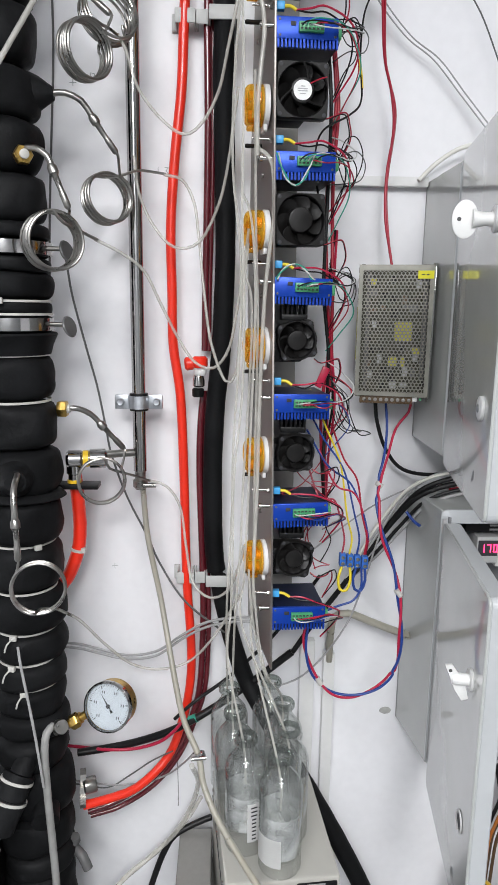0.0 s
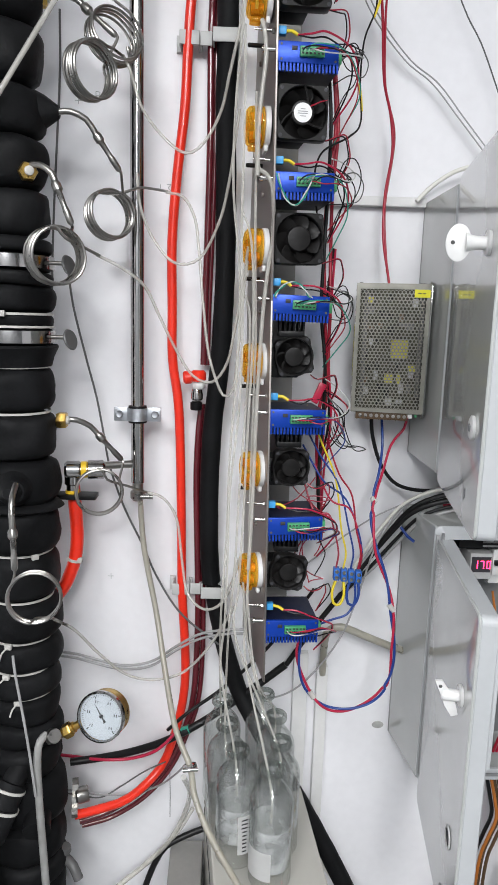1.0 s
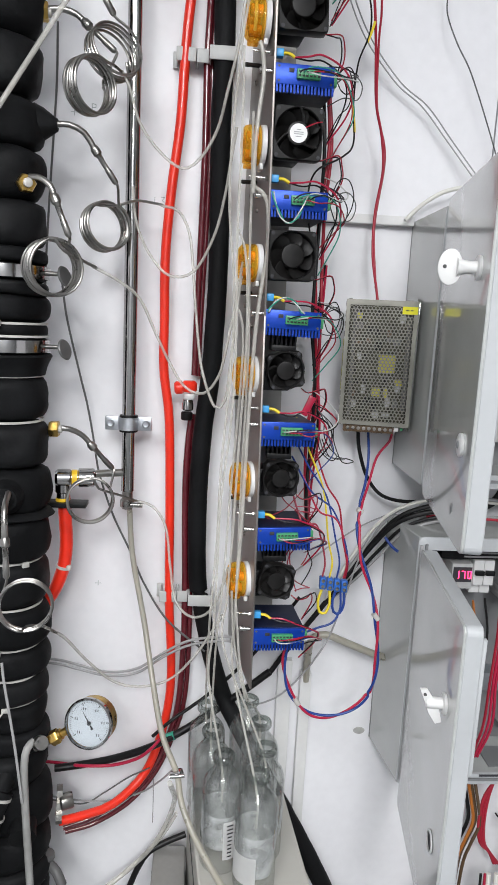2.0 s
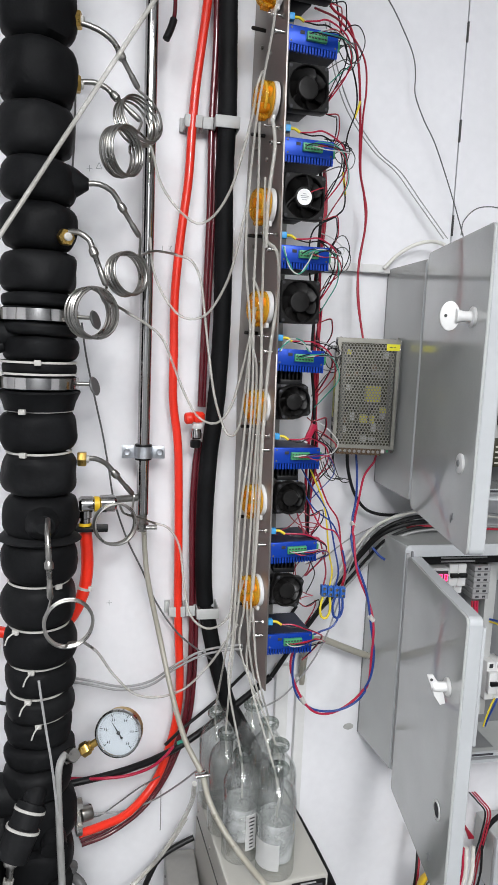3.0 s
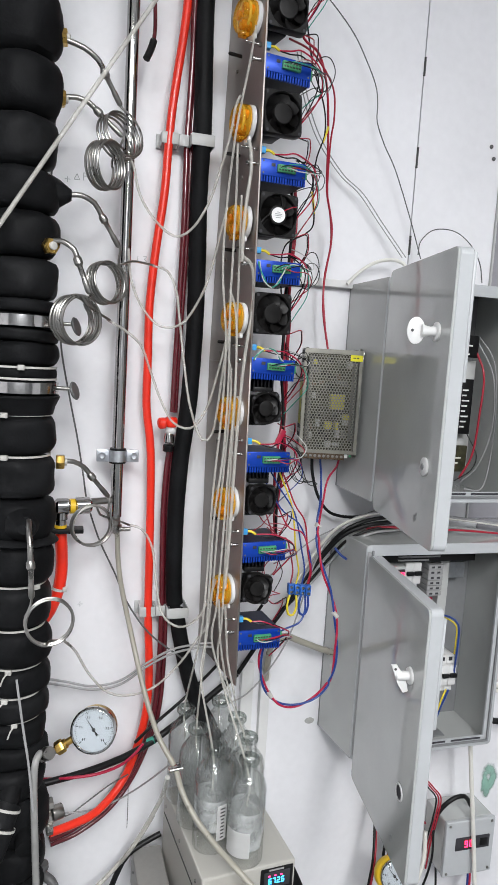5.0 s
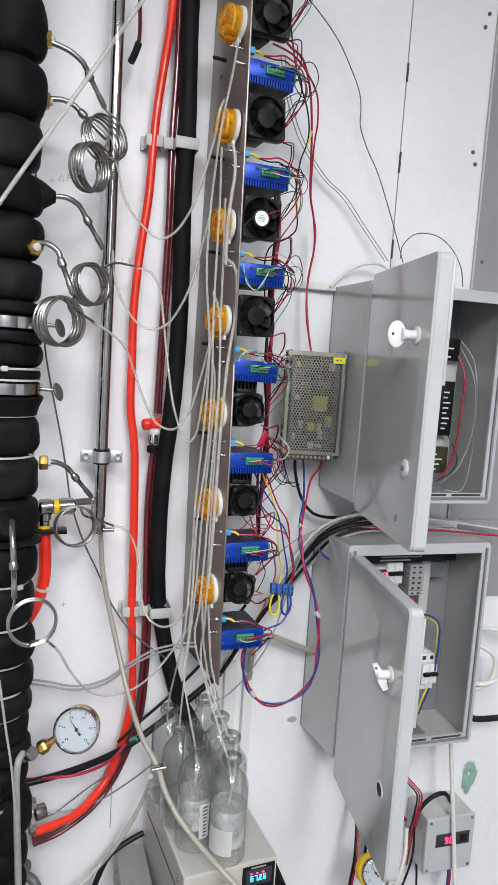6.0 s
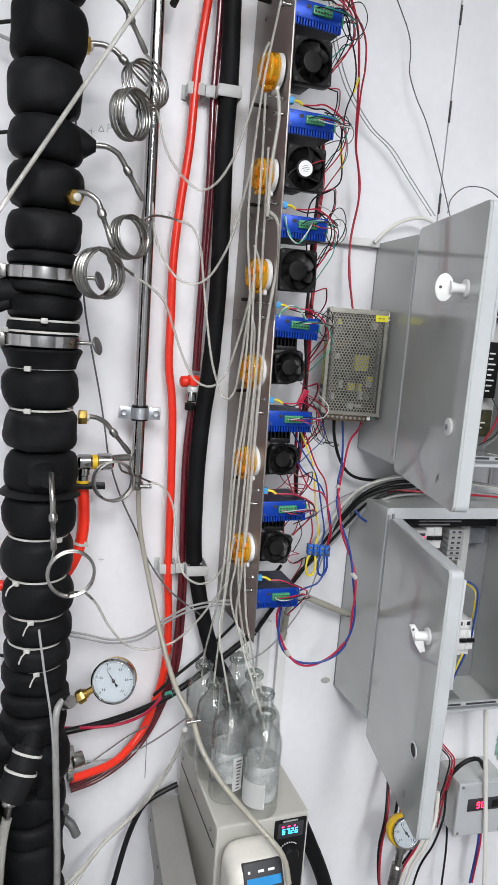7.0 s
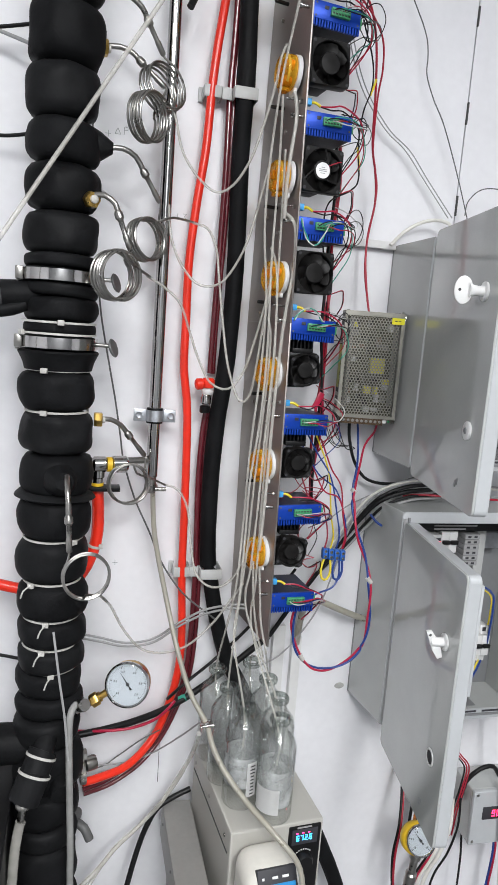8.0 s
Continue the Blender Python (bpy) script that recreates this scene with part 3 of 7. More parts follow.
coil((-0.131, 1.291, 1.435), (0.2, -1, 0.1), 0.0335, 4, 0.0019, 0.0055, ELB[4], [(-0.119, 1.290, 1.454), (-0.089, 1.310, 1.439), (-0.065, 1.330, 1.425)])
coil((-0.196, 1.168, 1.320), (0.15, -1, 0.1), 0.0345, 3, 0.0018, 0.004, ELB[5], [(-0.196, 1.170, 1.289), (-0.175, 1.180, 1.284), (-0.162, 1.200, 1.265)])
bm = B()
bm_sweep(bm, [(-0.52, 1.15, 1.48), (-0.32, 1.200, 1.820), (-0.12, 1.25, 2.160), (0.10, 1.30, 2.53)], 0.0035, 10)
single("slanting_tube", bm, SILICONE, "translucent plastic tube slanting across the column", "tube")


# ---- steel pipe with clamp ----
pipe = thing("steel_pipe", "polished stainless steel pipe fixed upright to the wall", "pipe", at=(-0.085, 1.376, 1.43))
lathepart("pipe_run", [(0.0105, 0), (0.0105, 1.15)], (0, 0, 0.0), (0, 0, 1), STEEL, pipe)
lathepart("pipe_end", [(0.0088, -0.03), (0.0088, 0.004)], (0, 0, 0), (0, 0, 1), STEEL_DULL, pipe)
lathepart("side_branch", [(0.0062, 0), (0.0062, 0.055)], (-0.004, 0, 0.030), (-1, -0.35, 0), STEEL_DULL, pipe)
lathepart("hose_clip", [(0.010, 0), (0.012, 0.002), (0.012, 0.012), (0.010, 0.014)], (0, 0, -0.028), (0, 0, 1), STEEL_DULL, pipe)
lathepart("clip_screw", [(0.004, 0), (0.004, 0.02)], (0.006, -0.012, -0.021), (1, 0, 0), STEEL_DULL, pipe)

clamp = thing("pipe_clamp", "galvanised pipe clamp with black rubber lining", "pipe clamp", at=(-0.085, 1.376, 1.541))
bm = B()
bm_lathe(bm, [(0.0145, -0.010), (0.0165, -0.010), (0.0165, 0.010), (0.0145, 0.010)], (0, 0, 0), (0, 0, 1), 28, False)
for s in (-1, 1):
    bm_box(bm, (min(s * 0.015, s * 0.037), -0.004, -0.011), (max(s * 0.015, s * 0.037), -0.001, 0.011), 0.001)
    bm_box(bm, (min(s * 0.015, s * 0.037), 0.001, -0.011), (max(s * 0.015, s * 0.037), 0.004, 0.011), 0.001)
part("clamp_band", bm, ZINC, clamp)
bm = B()
bm_lathe(bm, [(0.0107, -0.014), (0.0143, -0.0135), (0.0148, -0.0105), (0.0143, 0), (0.0148, 0.0105), (0.0143, 0.0135), (0.0107, 0.014)], (0, 0, 0), (0, 0, 1), 28, False)
part("rubber_lining", bm, BLACK_PL, clamp)
for s in (-1, 1):
    bm = B()
    bm_lathe(bm, [(0.0062, 0), (0.0062, 0.003), (0.0045, 0.005), (0.001, 0.0045)], (s * 0.028, -0.004, 0), (0, -1, 0), 14)
    part("clamp_bolt", bm, ZINC, clamp)
lathepart("wall_stud", [(0.004, 0), (0.004, 0.046)], (0, 0.014, 0), (0, 1, 0), ZINC, clamp)

# ball valve next to the column
valve = thing("ball_valve", "steel ball valve with yellow ring beside the column", "valve", at=(-0.165, 1.335, 1.458))
lathepart("valve_body", [(0.010, -0.022), (0.014, -0.018), (0.014, 0.0), (0.0115, 0.003), (0.0115, 0.012), (0.015, 0.014), (0.015, 0.036), (0.011, 0.040)], (-0.005, 0, 0), (1, 0.15, 0), STEEL, valve)
lathepart("yellow_ring", [(0.0118, 0.0035), (0.0128, 0.0035), (0.0128, 0.0115), (0.0118, 0.0115)], (-0.005, 0, 0), (1, 0.15, 0), YELLOW, valve)
lathepart("valve_leg", [(0.012, 0), (0.012, 0.012), (0.0095, 0.014), (0.0095, 0.022)], (-0.016, 0, -0.010), (0, 0, -1), STEEL, valve)
lathepart("yellow_ring", [(0.0105, 0), (0.0105, 0.005)], (-0.016, 0, -0.032), (0, 0, -1), YELLOW, valve)
boxpart("bracket_plate", (-0.040, -0.014, -0.045), (0.022, 0.014, -0.038), BLACK_PL, valve)


# ---- cable clips ----
def clip(x0, z, name="pipe_clip"):
    t = thing(name, "light grey plastic clips holding the hoses to the wall", "hose clip", "hose clips", (x0, WALL_Y, z))
    for k, (a, b) in enumerate(((0.0, 0.030), (0.031, 0.049), (0.050, 0.092))):
        bm = B()
        f = (0.035, 0.032, 0.050)[k]
        bm_box(bm, (a, -f, -0.010), (b, -f + 0.003, 0.010), 0.0012)
        bm_box(bm, (a, -f + 0.003, -0.010), (a + 0.0025, -0.0005, 0.010), 0.0008)
        bm_box(bm, (b - 0.0025, -f + 0.003, -0.010), (b, -0.0005, 0.010), 0.0008)
        part("clip_bracket", bm, CLIP_PL, t)
    boxpart("base_rail", (-0.006, -0.006, -0.012), (0.004, 0, 0.012), CLIP_PL, t)
    return t


clip(-0.026, 2.103)
clip(-0.031, 1.236)

# push fitting with red collar on the burgundy tube
pf = thing("push_fitting", "push-in tube fitting with red collar and steel body", "fitting", at=(0.004, 1.395, 1.600))
bm = B()
bm_lathe(bm, [(0.010, -0.004), (0.0125, 0), (0.0125, 0.010), (0.009, 0.014)], (0.006, -0.006, -0.002), (0, 0, 1), 18)
bm_lathe(bm, [(0.007, 0), (0.0105, 0.003), (0.0105, 0.012), (0.008, 0.015)], (-0.018, -0.012, 0.0), (1, 0.1, 0.1), 16)
part("red_collar", bm, RED_RUBBER, pf)
lathepart("white_collar", [(0.0085, 0), (0.010, 0.002), (0.010, 0.008), (0.0085, 0.010)], (0.006, -0.006, -0.018), (0, 0, 1), WHITE_PL, pf)
lathepart("steel_body", [(0.0075, 0), (0.0095, 0.002), (0.0095, 0.010), (0.0075, 0.018)], (0.004, -0.006, -0.036), (0, 0, 1), STEEL, pf)
lathepart("lower_nut", [(0.008, 0), (0.0095, 0.002), (0.0095, 0.012), (0.007, 0.014)], (0.003, -0.006, -0.052), (0, 0, 1), BLACK_PL, pf)


# ---- pump strip ----
FANZ, PITCH = 1.964, 0.1583
LEAN_X = -0.012


def strip_x(z):
    return 0.1145 + (z - 1.72) * LEAN_X


strip = thing("pump_strip", "brownish brushed steel mounting strip carrying pumps and drivers", "mounting plate", at=(0.1145, 1.245, 1.72))
bm = B()
# two lengths, so that the upper one can stand a little more square to the wall
bm_box(bm, (-0.0015, 0.0, -0.565), (0.0015, 0.188, 0.0), 0.0006)
bm_box(bm, (-0.0015, 0.0, 0.0), (0.0015, 0.188, 0.78), 0.0006)
for v in bm.verts:
    v.co.x += -v.co.y * 0.145 + v.co.z * LEAN_X + v.co.y / 0.188 * 0.025 * max(0.0, v.co.z)
part("plate", bm, PLATE, strip)
bm = B()
vs = bm_box(bm, (0.0, 0.150, -0.50), (0.045, 0.165, 0.75), 0.001)
for v in bm.verts:
    v.co.x += v.co.z * LEAN_X
part("back_rail", bm, BOX_SIDE, strip, "dull grey steel rail behind the fans")
for z in (2.03, 1.87, 1.705, 1.545, 1.38, 2.19):
    for y in (0.075, 0.13):
        bm = B()
        x = strip_x(z) - 0.1145 - y * 0.145 + y / 0.188 * 0.025 * max(0.0, z - 1.72)
        bm_lathe(bm, [(0.0035, 0), (0.0035, 0.003), (0.002, 0.004)], (x - 0.001, y, z - 1.72 + (0.03 if y > 0.1 else 0)), (-1, -0.145, 0), 10)
        part("screw_head", bm, STEEL_DULL, strip)


def build_pump():
    t = thing("peristaltic_pump", "small peristaltic pump with amber head and white collar", "pump", "dosing pumps", (0, 0, 0))
    lathepart("collar", [(0.022, 0.0), (0.0270, 0.0012), (0.0270, 0.0075), (0.0255, 0.0085)], (0, 0, 0), (-1, 0, 0), WHITE_PL, t, "white collar", 36)
    lathepart("pump_head", [(0.0245, 0.0087), (0.0262, 0.0095), (0.0262, 0.0175), (0.0250, 0.0183), (0.0262, 0.0192), (0.0262, 0.0240), (0.0248, 0.0288), (0.0212, 0.0320), (0.0195, 0.0324), (0.0190, 0.0310), (0.0060, 0.0306), (0.0052, 0.0332), (0.0015, 0.0336)], (0, 0, 0), (-1, 0, 0), AMBER_CLEAR, t, "translucent amber head", 36)
    for k in range(3):
        a = 2 * math.pi * k / 3 + 0.4
        lathepart("roller", [(0.0070, 0.0115), (0.0078, 0.0122), (0.0078, 0.0275), (0.0068, 0.0285)], (0, math.cos(a) * 0.0135, math.sin(a) * 0.0135), (-1, 0, 0), AMBER, t, n=14)
    lathepart("rotor", [(0.0235, 0.0088), (0.0235, 0.0105)], (0, 0, 0), (-1, 0, 0), CREAM_PL, t, n=28)
    bm = B()
    bm_sweep(bm, [(-0.022, math.cos(b) * 0.0235, math.sin(b) * 0.0235) for b in (radians(230 - 28 * q) for q in range(11))], 0.0022, 8)
    part("inner_tube", bm, WHITE_PL, t)
    boxpart("tube_latch", (-0.029, -0.008, -0.0305), (-0.014, 0.008, -0.0235), AMBER_CLEAR, t, 0.002)
    boxpart("collar_bracket", (-0.0085, -0.012, -0.0325), (-0.003, 0.012, -0.0240), WHITE_PL, t, 0.0015)
    lathepart("rubber_stub", [(0.003, 0), (0.003, 0.022), (0.002, 0.024)], (-0.002, 0.045, -0.040), (-1, 0, 0), BLACK_PL, t, "black rubber stub", 10)
    boxpart("motor", (0.004, -0.021, -0.021), (0.046, 0.021, 0.021), BLACK_PL, t, 0.003, "black stepper motor")
    return t


def build_fan(round_frame, badge):
    t = thing("cooling_fan", "black cooling fan with " + ("a silver hub sticker" if badge else "plain hub") + (", open round frame" if round_frame else ", square frame"), "fan", "cooling fans", (0, 0, 0))
    S, D = (0.0275, 0.015) if round_frame else (0.0335, 0.019)
    R = S * (0.90 if round_frame else 0.95)
    bm = B()
    n = 64
    loops = []
    for y in (0.0, 0.0012, D - 0.0012, D):
        inner, outer = [], []
        edge = 0.0008 if y in (0.0, D) else 0.0
        for k in range(n):
            a = 2 * math.pi * k / n
            c, s = math.cos(a), math.sin(a)
            r = R + (0.0012 if y == 0.0 else 0.0)
            inner.append(bm.verts.new((c * r, y, s * r)))
            q = S / max(abs(c), abs(s))
            if round_frame:
                ear = max(0.0, 1 - abs(((math.degrees(a) - 45 + 45) % 90) - 45) / 20)
                q = S + S * 0.20 * min(1.0, ear * 1.4)
            else:
                q = min(q, S * 1.36)
            q -= edge
            outer.append(bm.verts.new((c * q, y, s * q)))
        loops.append((inner, outer))
    for (i0, o0), (i1, o1) in zip(loops, loops[1:]):
        for k in range(n):
            j = (k + 1) % n
            bm.faces.new((i0[k], i0[j], i1[j], i1[k]))
            bm.faces.new((o0[j], o0[k], o1[k], o1[j]))
    for k in range(n):
        j = (k + 1) % n
        bm.faces.new((loops[0][1][k], loops[0][1][j], loops[0][0][j], loops[0][0][k]))
        bm.faces.new((loops[-1][1][j], loops[-1][1][k], loops[-1][0][k], loops[-1][0][j]))
    part("fan_frame", bm, FAN_PL, t)
    H = S * (0.50 if not badge else 0.47)
    lathepart("hub", [(H * 0.80, 0.0012), (H * 0.93, 0.0016), (H, 0.0032), (H, D * 0.8)], (0, 0, 0), (0, 1, 0), FAN_PL, t, n=36)
    for k in range(7):
        a = 2 * math.pi * k / 7
        bm = B()
        vs = []
        for i in range(7):
            u = i / 6
            r = H * 0.97 + (R - 0.0008 - H * 0.97) * u
            for w in range(4):
                b = a + 0.32 * u * u + w / 3 * (0.92 + 0.10 * u)
                vs.append(bm.verts.new((math.cos(b) * r, 0.0035 + (w / 3) ** 1.3 * D * 0.62, math.sin(b) * r)))
        for i in range(6):
            for w in range(3):
                bm.faces.new((vs[4 * i + w], vs[4 * i + w + 1], vs[4 * i + w + 5], vs[4 * i + w + 4]))
        bmesh.ops.solidify(bm, geom=bm.faces[:], thickness=0.0009)
        part("blade", bm, FAN_PL, t)
    if badge:
        for k in range(3):
            a = math.pi / 3 + math.tau / 3 * k
            bm = B()
            bm_sweep(bm, [(math.cos(a) * H * 0.9, 0.0014, math.sin(a) * H * 0.9), (math.cos(a + 0.35) * R * 0.8, 0.0014, math.sin(a + 0.35) * R * 0.8), (math.cos(a + 0.5) * R * 1.01, 0.0014, math.sin(a + 0.5) * R * 1.01)], 0.0015, 6)
            part("strut", bm, FAN_PL, t)
        bm = B()
        bm_sweep(bm, [(H * 0.6, 0.0005, H * 0.5), (R * 0.72, 0.0005, R * 0.45), (R * 0.98, 0.0005, R * 0.52)], 0.0009, 6)
        part("lead", bm, WIRE_RED, t, "dark red fan lead")
    # added black disc keeps the gaps between the blades dark
    bm = B()
    bm_lathe(bm, [(R * 1.0, D - 0.0045), (R * 1.0, D - 0.003)], (0, 0, 0), (0, 1, 0), 36)
    part("backing_disc", bm, FAN_PL, t)
    for sx in (-1, 1):
        for sz in (-1, 1):
            e = S * (0.86 if not round_frame else 0.76)
            lathepart("screw_hole", [(0.0026, 0), (0.0026, 0.0004), (0.0016, 0.0006)], (sx * e, 0.0003, sz * e), (0, -1, 0), INK, t, n=12)
    if badge:
        lathepart("sticker", [(S * 0.36, 0), (S * 0.36, 0.0005)], (0, 0.0011, 0), (0, -1, 0), PAPER, t, "silver-white hub sticker", 32)
        bm = B()
        for dz, w in ((0.0045, 0.006), (0.0015, 0.013), (-0.0010, 0.013), (-0.0042, 0.008)):
            bm_box(bm, (-w / 2, 0.0002, dz - 0.0005), (w / 2, 0.0007, dz + 0.0005))
        part("sticker_print", bm, CABLE_GREY, t)
    return t


def build_driver():
    t = thing("stepper_driver", "blue anodised stepper driver with green terminal block", "driver module", "stepper drivers", (0, 0, 0))
    bm = B()
    bm_box(bm, (0, 0, -0.026), (0.080, 0.0060, 0.0), 0.0012)
    body = part("body", bm, BLUE_AL, t)
    for k in range(17):
        x = 0.0012 + k * 0.00475
        boxpart("fin", (x, 0.0008, -0.0355), (x + 0.0026, 0.0060, -0.0255), BLUE_AL, body, 0)
    boxpart("case_back", (0.0040, 0.0062, -0.0260), (0.0794, 0.092, -0.0006), NAVY, t, 0.001, "dark blue case behind the face")
    # finned underside as a box, coloured near black for its shade
    boxpart("heat_sink", (0.0044, 0.0064, -0.0352), (0.0788, 0.090, -0.0262), SHADED_FIN, t)
    for x, z in ((0.0045, -0.004), (0.0755, -0.004), (0.0045, -0.022), (0.0755, -0.022)):
        lathepart("case_screw", [(0.0017, 0), (0.0015, 0.0005), (0.0006, 0.0006)], (x, 0.0, z), (0, -1, 0), CABLE_DARK, body, n=8)
    bm = B()
    bm_box(bm, (0.028, -0.006, -0.019), (0.060, 0.0, -0.007), 0.0006)
    for k in range(6):
        bm_lathe(bm, [(0.0018, 0), (0.0018, 0.0008)], (0.031 + k * 0.0052, -0.006, -0.013), (0, -1, 0), 8)
    part("terminal_block", bm, GREEN_PL, t, "green screw terminal block")
    bm = B()
    for k in range(6):
        bm_box(bm, (0.0295 + k * 0.0052, -0.0065, -0.0165), (0.0325 + k * 0.0052, -0.0058, -0.0095))
    part("terminal_slot", bm, INK, t)
    boxpart("side_terminal", (0.080, 0.006, -0.022), (0.0855, 0.030, -0.008), GREEN_PL, t)
    boxpart("switch_block", (0.018, -0.001, -0.011), (0.025, 0.0, -0.006), INK, t, 0.0003)
    return t


pump0, driver0 = build_pump(), build_driver()
fan_square, fan_badge, fan_round = build_fan(False, False), build_fan(False, True), build_fan(True, False)
used = set()


def put(src, m):
    if src.name in used:
        return copy_thing(src, m)
    used.add(src.name)
    src.matrix_basis = m
    return src


def wire(name, material, r, pts, label, group="driver wires"):
    return hose(name, material, r, pts, label, "wire", group)


rnd = random.Random(5)
for k in range(0, 8):
    zf = FANZ + (3 - k) * PITCH
    x = strip_x(zf)
    put(pump0, pose(x - 0.0055, 1.288, zf - 0.013, 0, 0, 8 + rnd.uniform(-3, 3)))
    src = fan_badge if k == 3 else fan_square if k < 5 else fan_round
    put(src, pose(x + (0.0355 if k < 5 else 0.0335), 1.247 + (0.004 if k >= 5 else 0), zf - 0.003, rnd.uniform(-2, 2), rnd.uniform(-4, 4) + (0 if k < 5 else 12 * (k - 6)), rnd.uniform(3, 9)))
    if k >= 5:
        hs = thing("motor_heat_sink", "black finned heat sink on the pump motor above the fan", "heat sink", "motor heat sinks", (x + 0.012, 1.266, zf + 0.024))
        boxpart("base", (0, 0, 0), (0.036, 0.034, 0.008), BLACK_PL, hs)
        for f in range(6):
            boxpart("fin", (f * 0.0066, 0.001, 0.008), (f * 0.0066 + 0.003, 0.033, 0.021 + 0.003 * (f % 2)), BLACK_PL, hs, 0.0004)
    zd = zf - 0.0765
    put(driver0, pose(x + 0.002, 1.245, zd, 0, rnd.uniform(-1.5, 1.5), rnd.uniform(3, 7)))
    # contact pin, crimp and two-wire tail
    zp = zf - 0.060
    pin = thing("contact_pin", "steel pin with a blue crimp and yellow sleeve", "contact pin", "contact pins", (x, 1.262, zp))
    lathepart("rod", [(0.0016, 0), (0.0016, 0.030)], (0.002, 0, 0), (-1, 0, 0.05), STEEL, pin, n=10)
    lathepart("pin_nut", [(0.0032, 0.0), (0.0038, 0.001), (0.0032, 0.004)], (-0.0015, 0, 0), (-1, 0, 0), STEEL_DULL, pin, n=6)
    boxpart("crimp", (0.003, -0.005, -0.005), (0.013, 0.005, 0.005), CRIMP, pin, 0.001)
    bm = B()
    bm_sweep(bm, [(0.012, 0, 0), (0.020, -0.002, 0.0), (0.028, -0.003, -0.005)], 0.0022, 8)
    part("yellow_sleeve", bm, SLEEVE_YELLOW, pin)
    lathepart("plate_bolt", [(0.0028, 0), (0.0028, 0.012), (0.0045, 0.0125), (0.0045, 0.016), (0.002, 0.018)], (-0.001, -0.002, -0.023), (-1, 0, 0), STEEL, pin, n=10)
    a = Vector((x + 0.028, 1.259, zp - 0.005))
    for c, (m, nm, r) in enumerate(((WIRE_CRIMSON, "crimson", 0.0013), (WIRE_BLACK, "black", 0.0011))):
        up, out = rnd.uniform(-0.004, 0.008), rnd.uniform(0.0, 0.014)
        wire("driver_wire", m, r, [a, a + Vector((0.018, -0.004, 0.001 - 0.005 * c)), Vector((x + 0.066, 1.256, zp - 0.008 + up)), Vector((x + 0.090 + out * 0.6, 1.264, zp - 0.022 + up)),
             Vector((x + 0.099 + out, 1.278, zd - 0.022)), Vector((x + 0.096 + out, 1.296, zd - 0.046)), Vector((x + 0.085, 1.316, zd - 0.082))], nm + " wire from contact pin past the driver")
    # wires fanning out of the terminal block, round the driver's end and back into the loom
    palette = ((WIRE_BLACK, "black"), (WIRE_GREEN, "teal"), (WIRE_WHITE, "white"), (WIRE_RED, "dark red"), (WIRE_BLACK, "black")) if k < 5 else ((WIRE_WHITE, "white"), (WIRE_CRIMSON, "crimson"), (WIRE_BLACK, "black"), (WIRE_BLUE, "blue"), (WIRE_RED, "dark red"))
    for c, (m, nm) in enumerate(palette):
        s = Vector((x + 0.034 + c * 0.0052, 1.2385, zd - 0.013))
        rise, out, drop = rnd.uniform(-0.006, 0.008), rnd.uniform(0.0, 0.016), rnd.uniform(0.03, 0.09) * (1 if (c % 2 or k > 5) else -0.6)
        if k >= 6:
            drop = min(drop, 0.035)
        wire("driver_wire", m, 0.0009, [s, s + Vector((0.003, -0.009, rise * 0.4)), s + Vector((0.016, -0.011, rise)), Vector((x + 0.084, 1.240, zd - 0.012 + rise * 0.6)),
             Vector((x + 0.097 + out * 0.5, 1.255, zd - 0.014 - drop * 0.12)), Vector((x + 0.103 + out, 1.277, zd - 0.016 - drop * 0.45)), Vector((x + 0.094 + out * 0.5, 1.297, zd - 0.016 - drop * 0.85)), Vector((x + 0.084, 1.315, zd - 0.020 - drop * 1.15))], nm + " hookup wire looping out of the driver")
    # fan leads curling down behind the fan's edge
    s = Vector((x + 0.058, 1.262, zf - 0.028))
    for c, (m, nm) in enumerate(((WIRE_BLACK, "black"), (WIRE_RED, "dark red"))):
        o = rnd.uniform(0.0, 0.012) + c * 0.004
        wire("fan_wire", m, 0.0010, [s, s + Vector((0.010, -0.003, -0.006)), s + Vector((0.021 + o, 0.004, -0.010 + o)), s + Vector((0.030 + o, 0.018, -0.004)), s + Vector((0.034 + o, 0.034, -0.026)), s + Vector((0.027, 0.050, -0.062))], nm + " lead of the cooling fan")
    # a thin dark curl standing off the driver's end
    if k < 5:
        for g in range(3):
            o, lift, w = Vector((x + 0.086, 1.266 + 0.010 * g, zd - 0.008 - 0.006 * g)), rnd.uniform(-0.006, 0.014), rnd.uniform(0.55, 1.05)
            m, nm = ((WIRE_BLACK, "black"), (CABLE_DARK, "dark grey"), (WIRE_BLACK, "black"))[g]
            wire("driver_wire", m, 0.0008, [o, o + Vector((0.012 * w, -0.004, 0.012 + lift)), o + Vector((0.030 * w, -0.004, 0.016 + lift)), o + Vector((0.043 * w, 0.0, 0.003 + lift * 0.5)), o + Vector((0.038 * w, 0.006, -0.014)), o + Vector((0.018 * w, 0.012, -0.014 - lift)), o + Vector((-0.002, 0.040, 0.030 - 0.045 * g))], nm + " hookup wire looping out of the driver")
    # twisted pair slung under the face
    if k in (3, 4):
        for c, (m, nm) in enumerate(((WIRE_WHITE, "white"), (WIRE_GREEN, "teal"))):
            pts = []
            for q in range(15):
                u = q / 14
                ph = u * 13 + c * math.pi
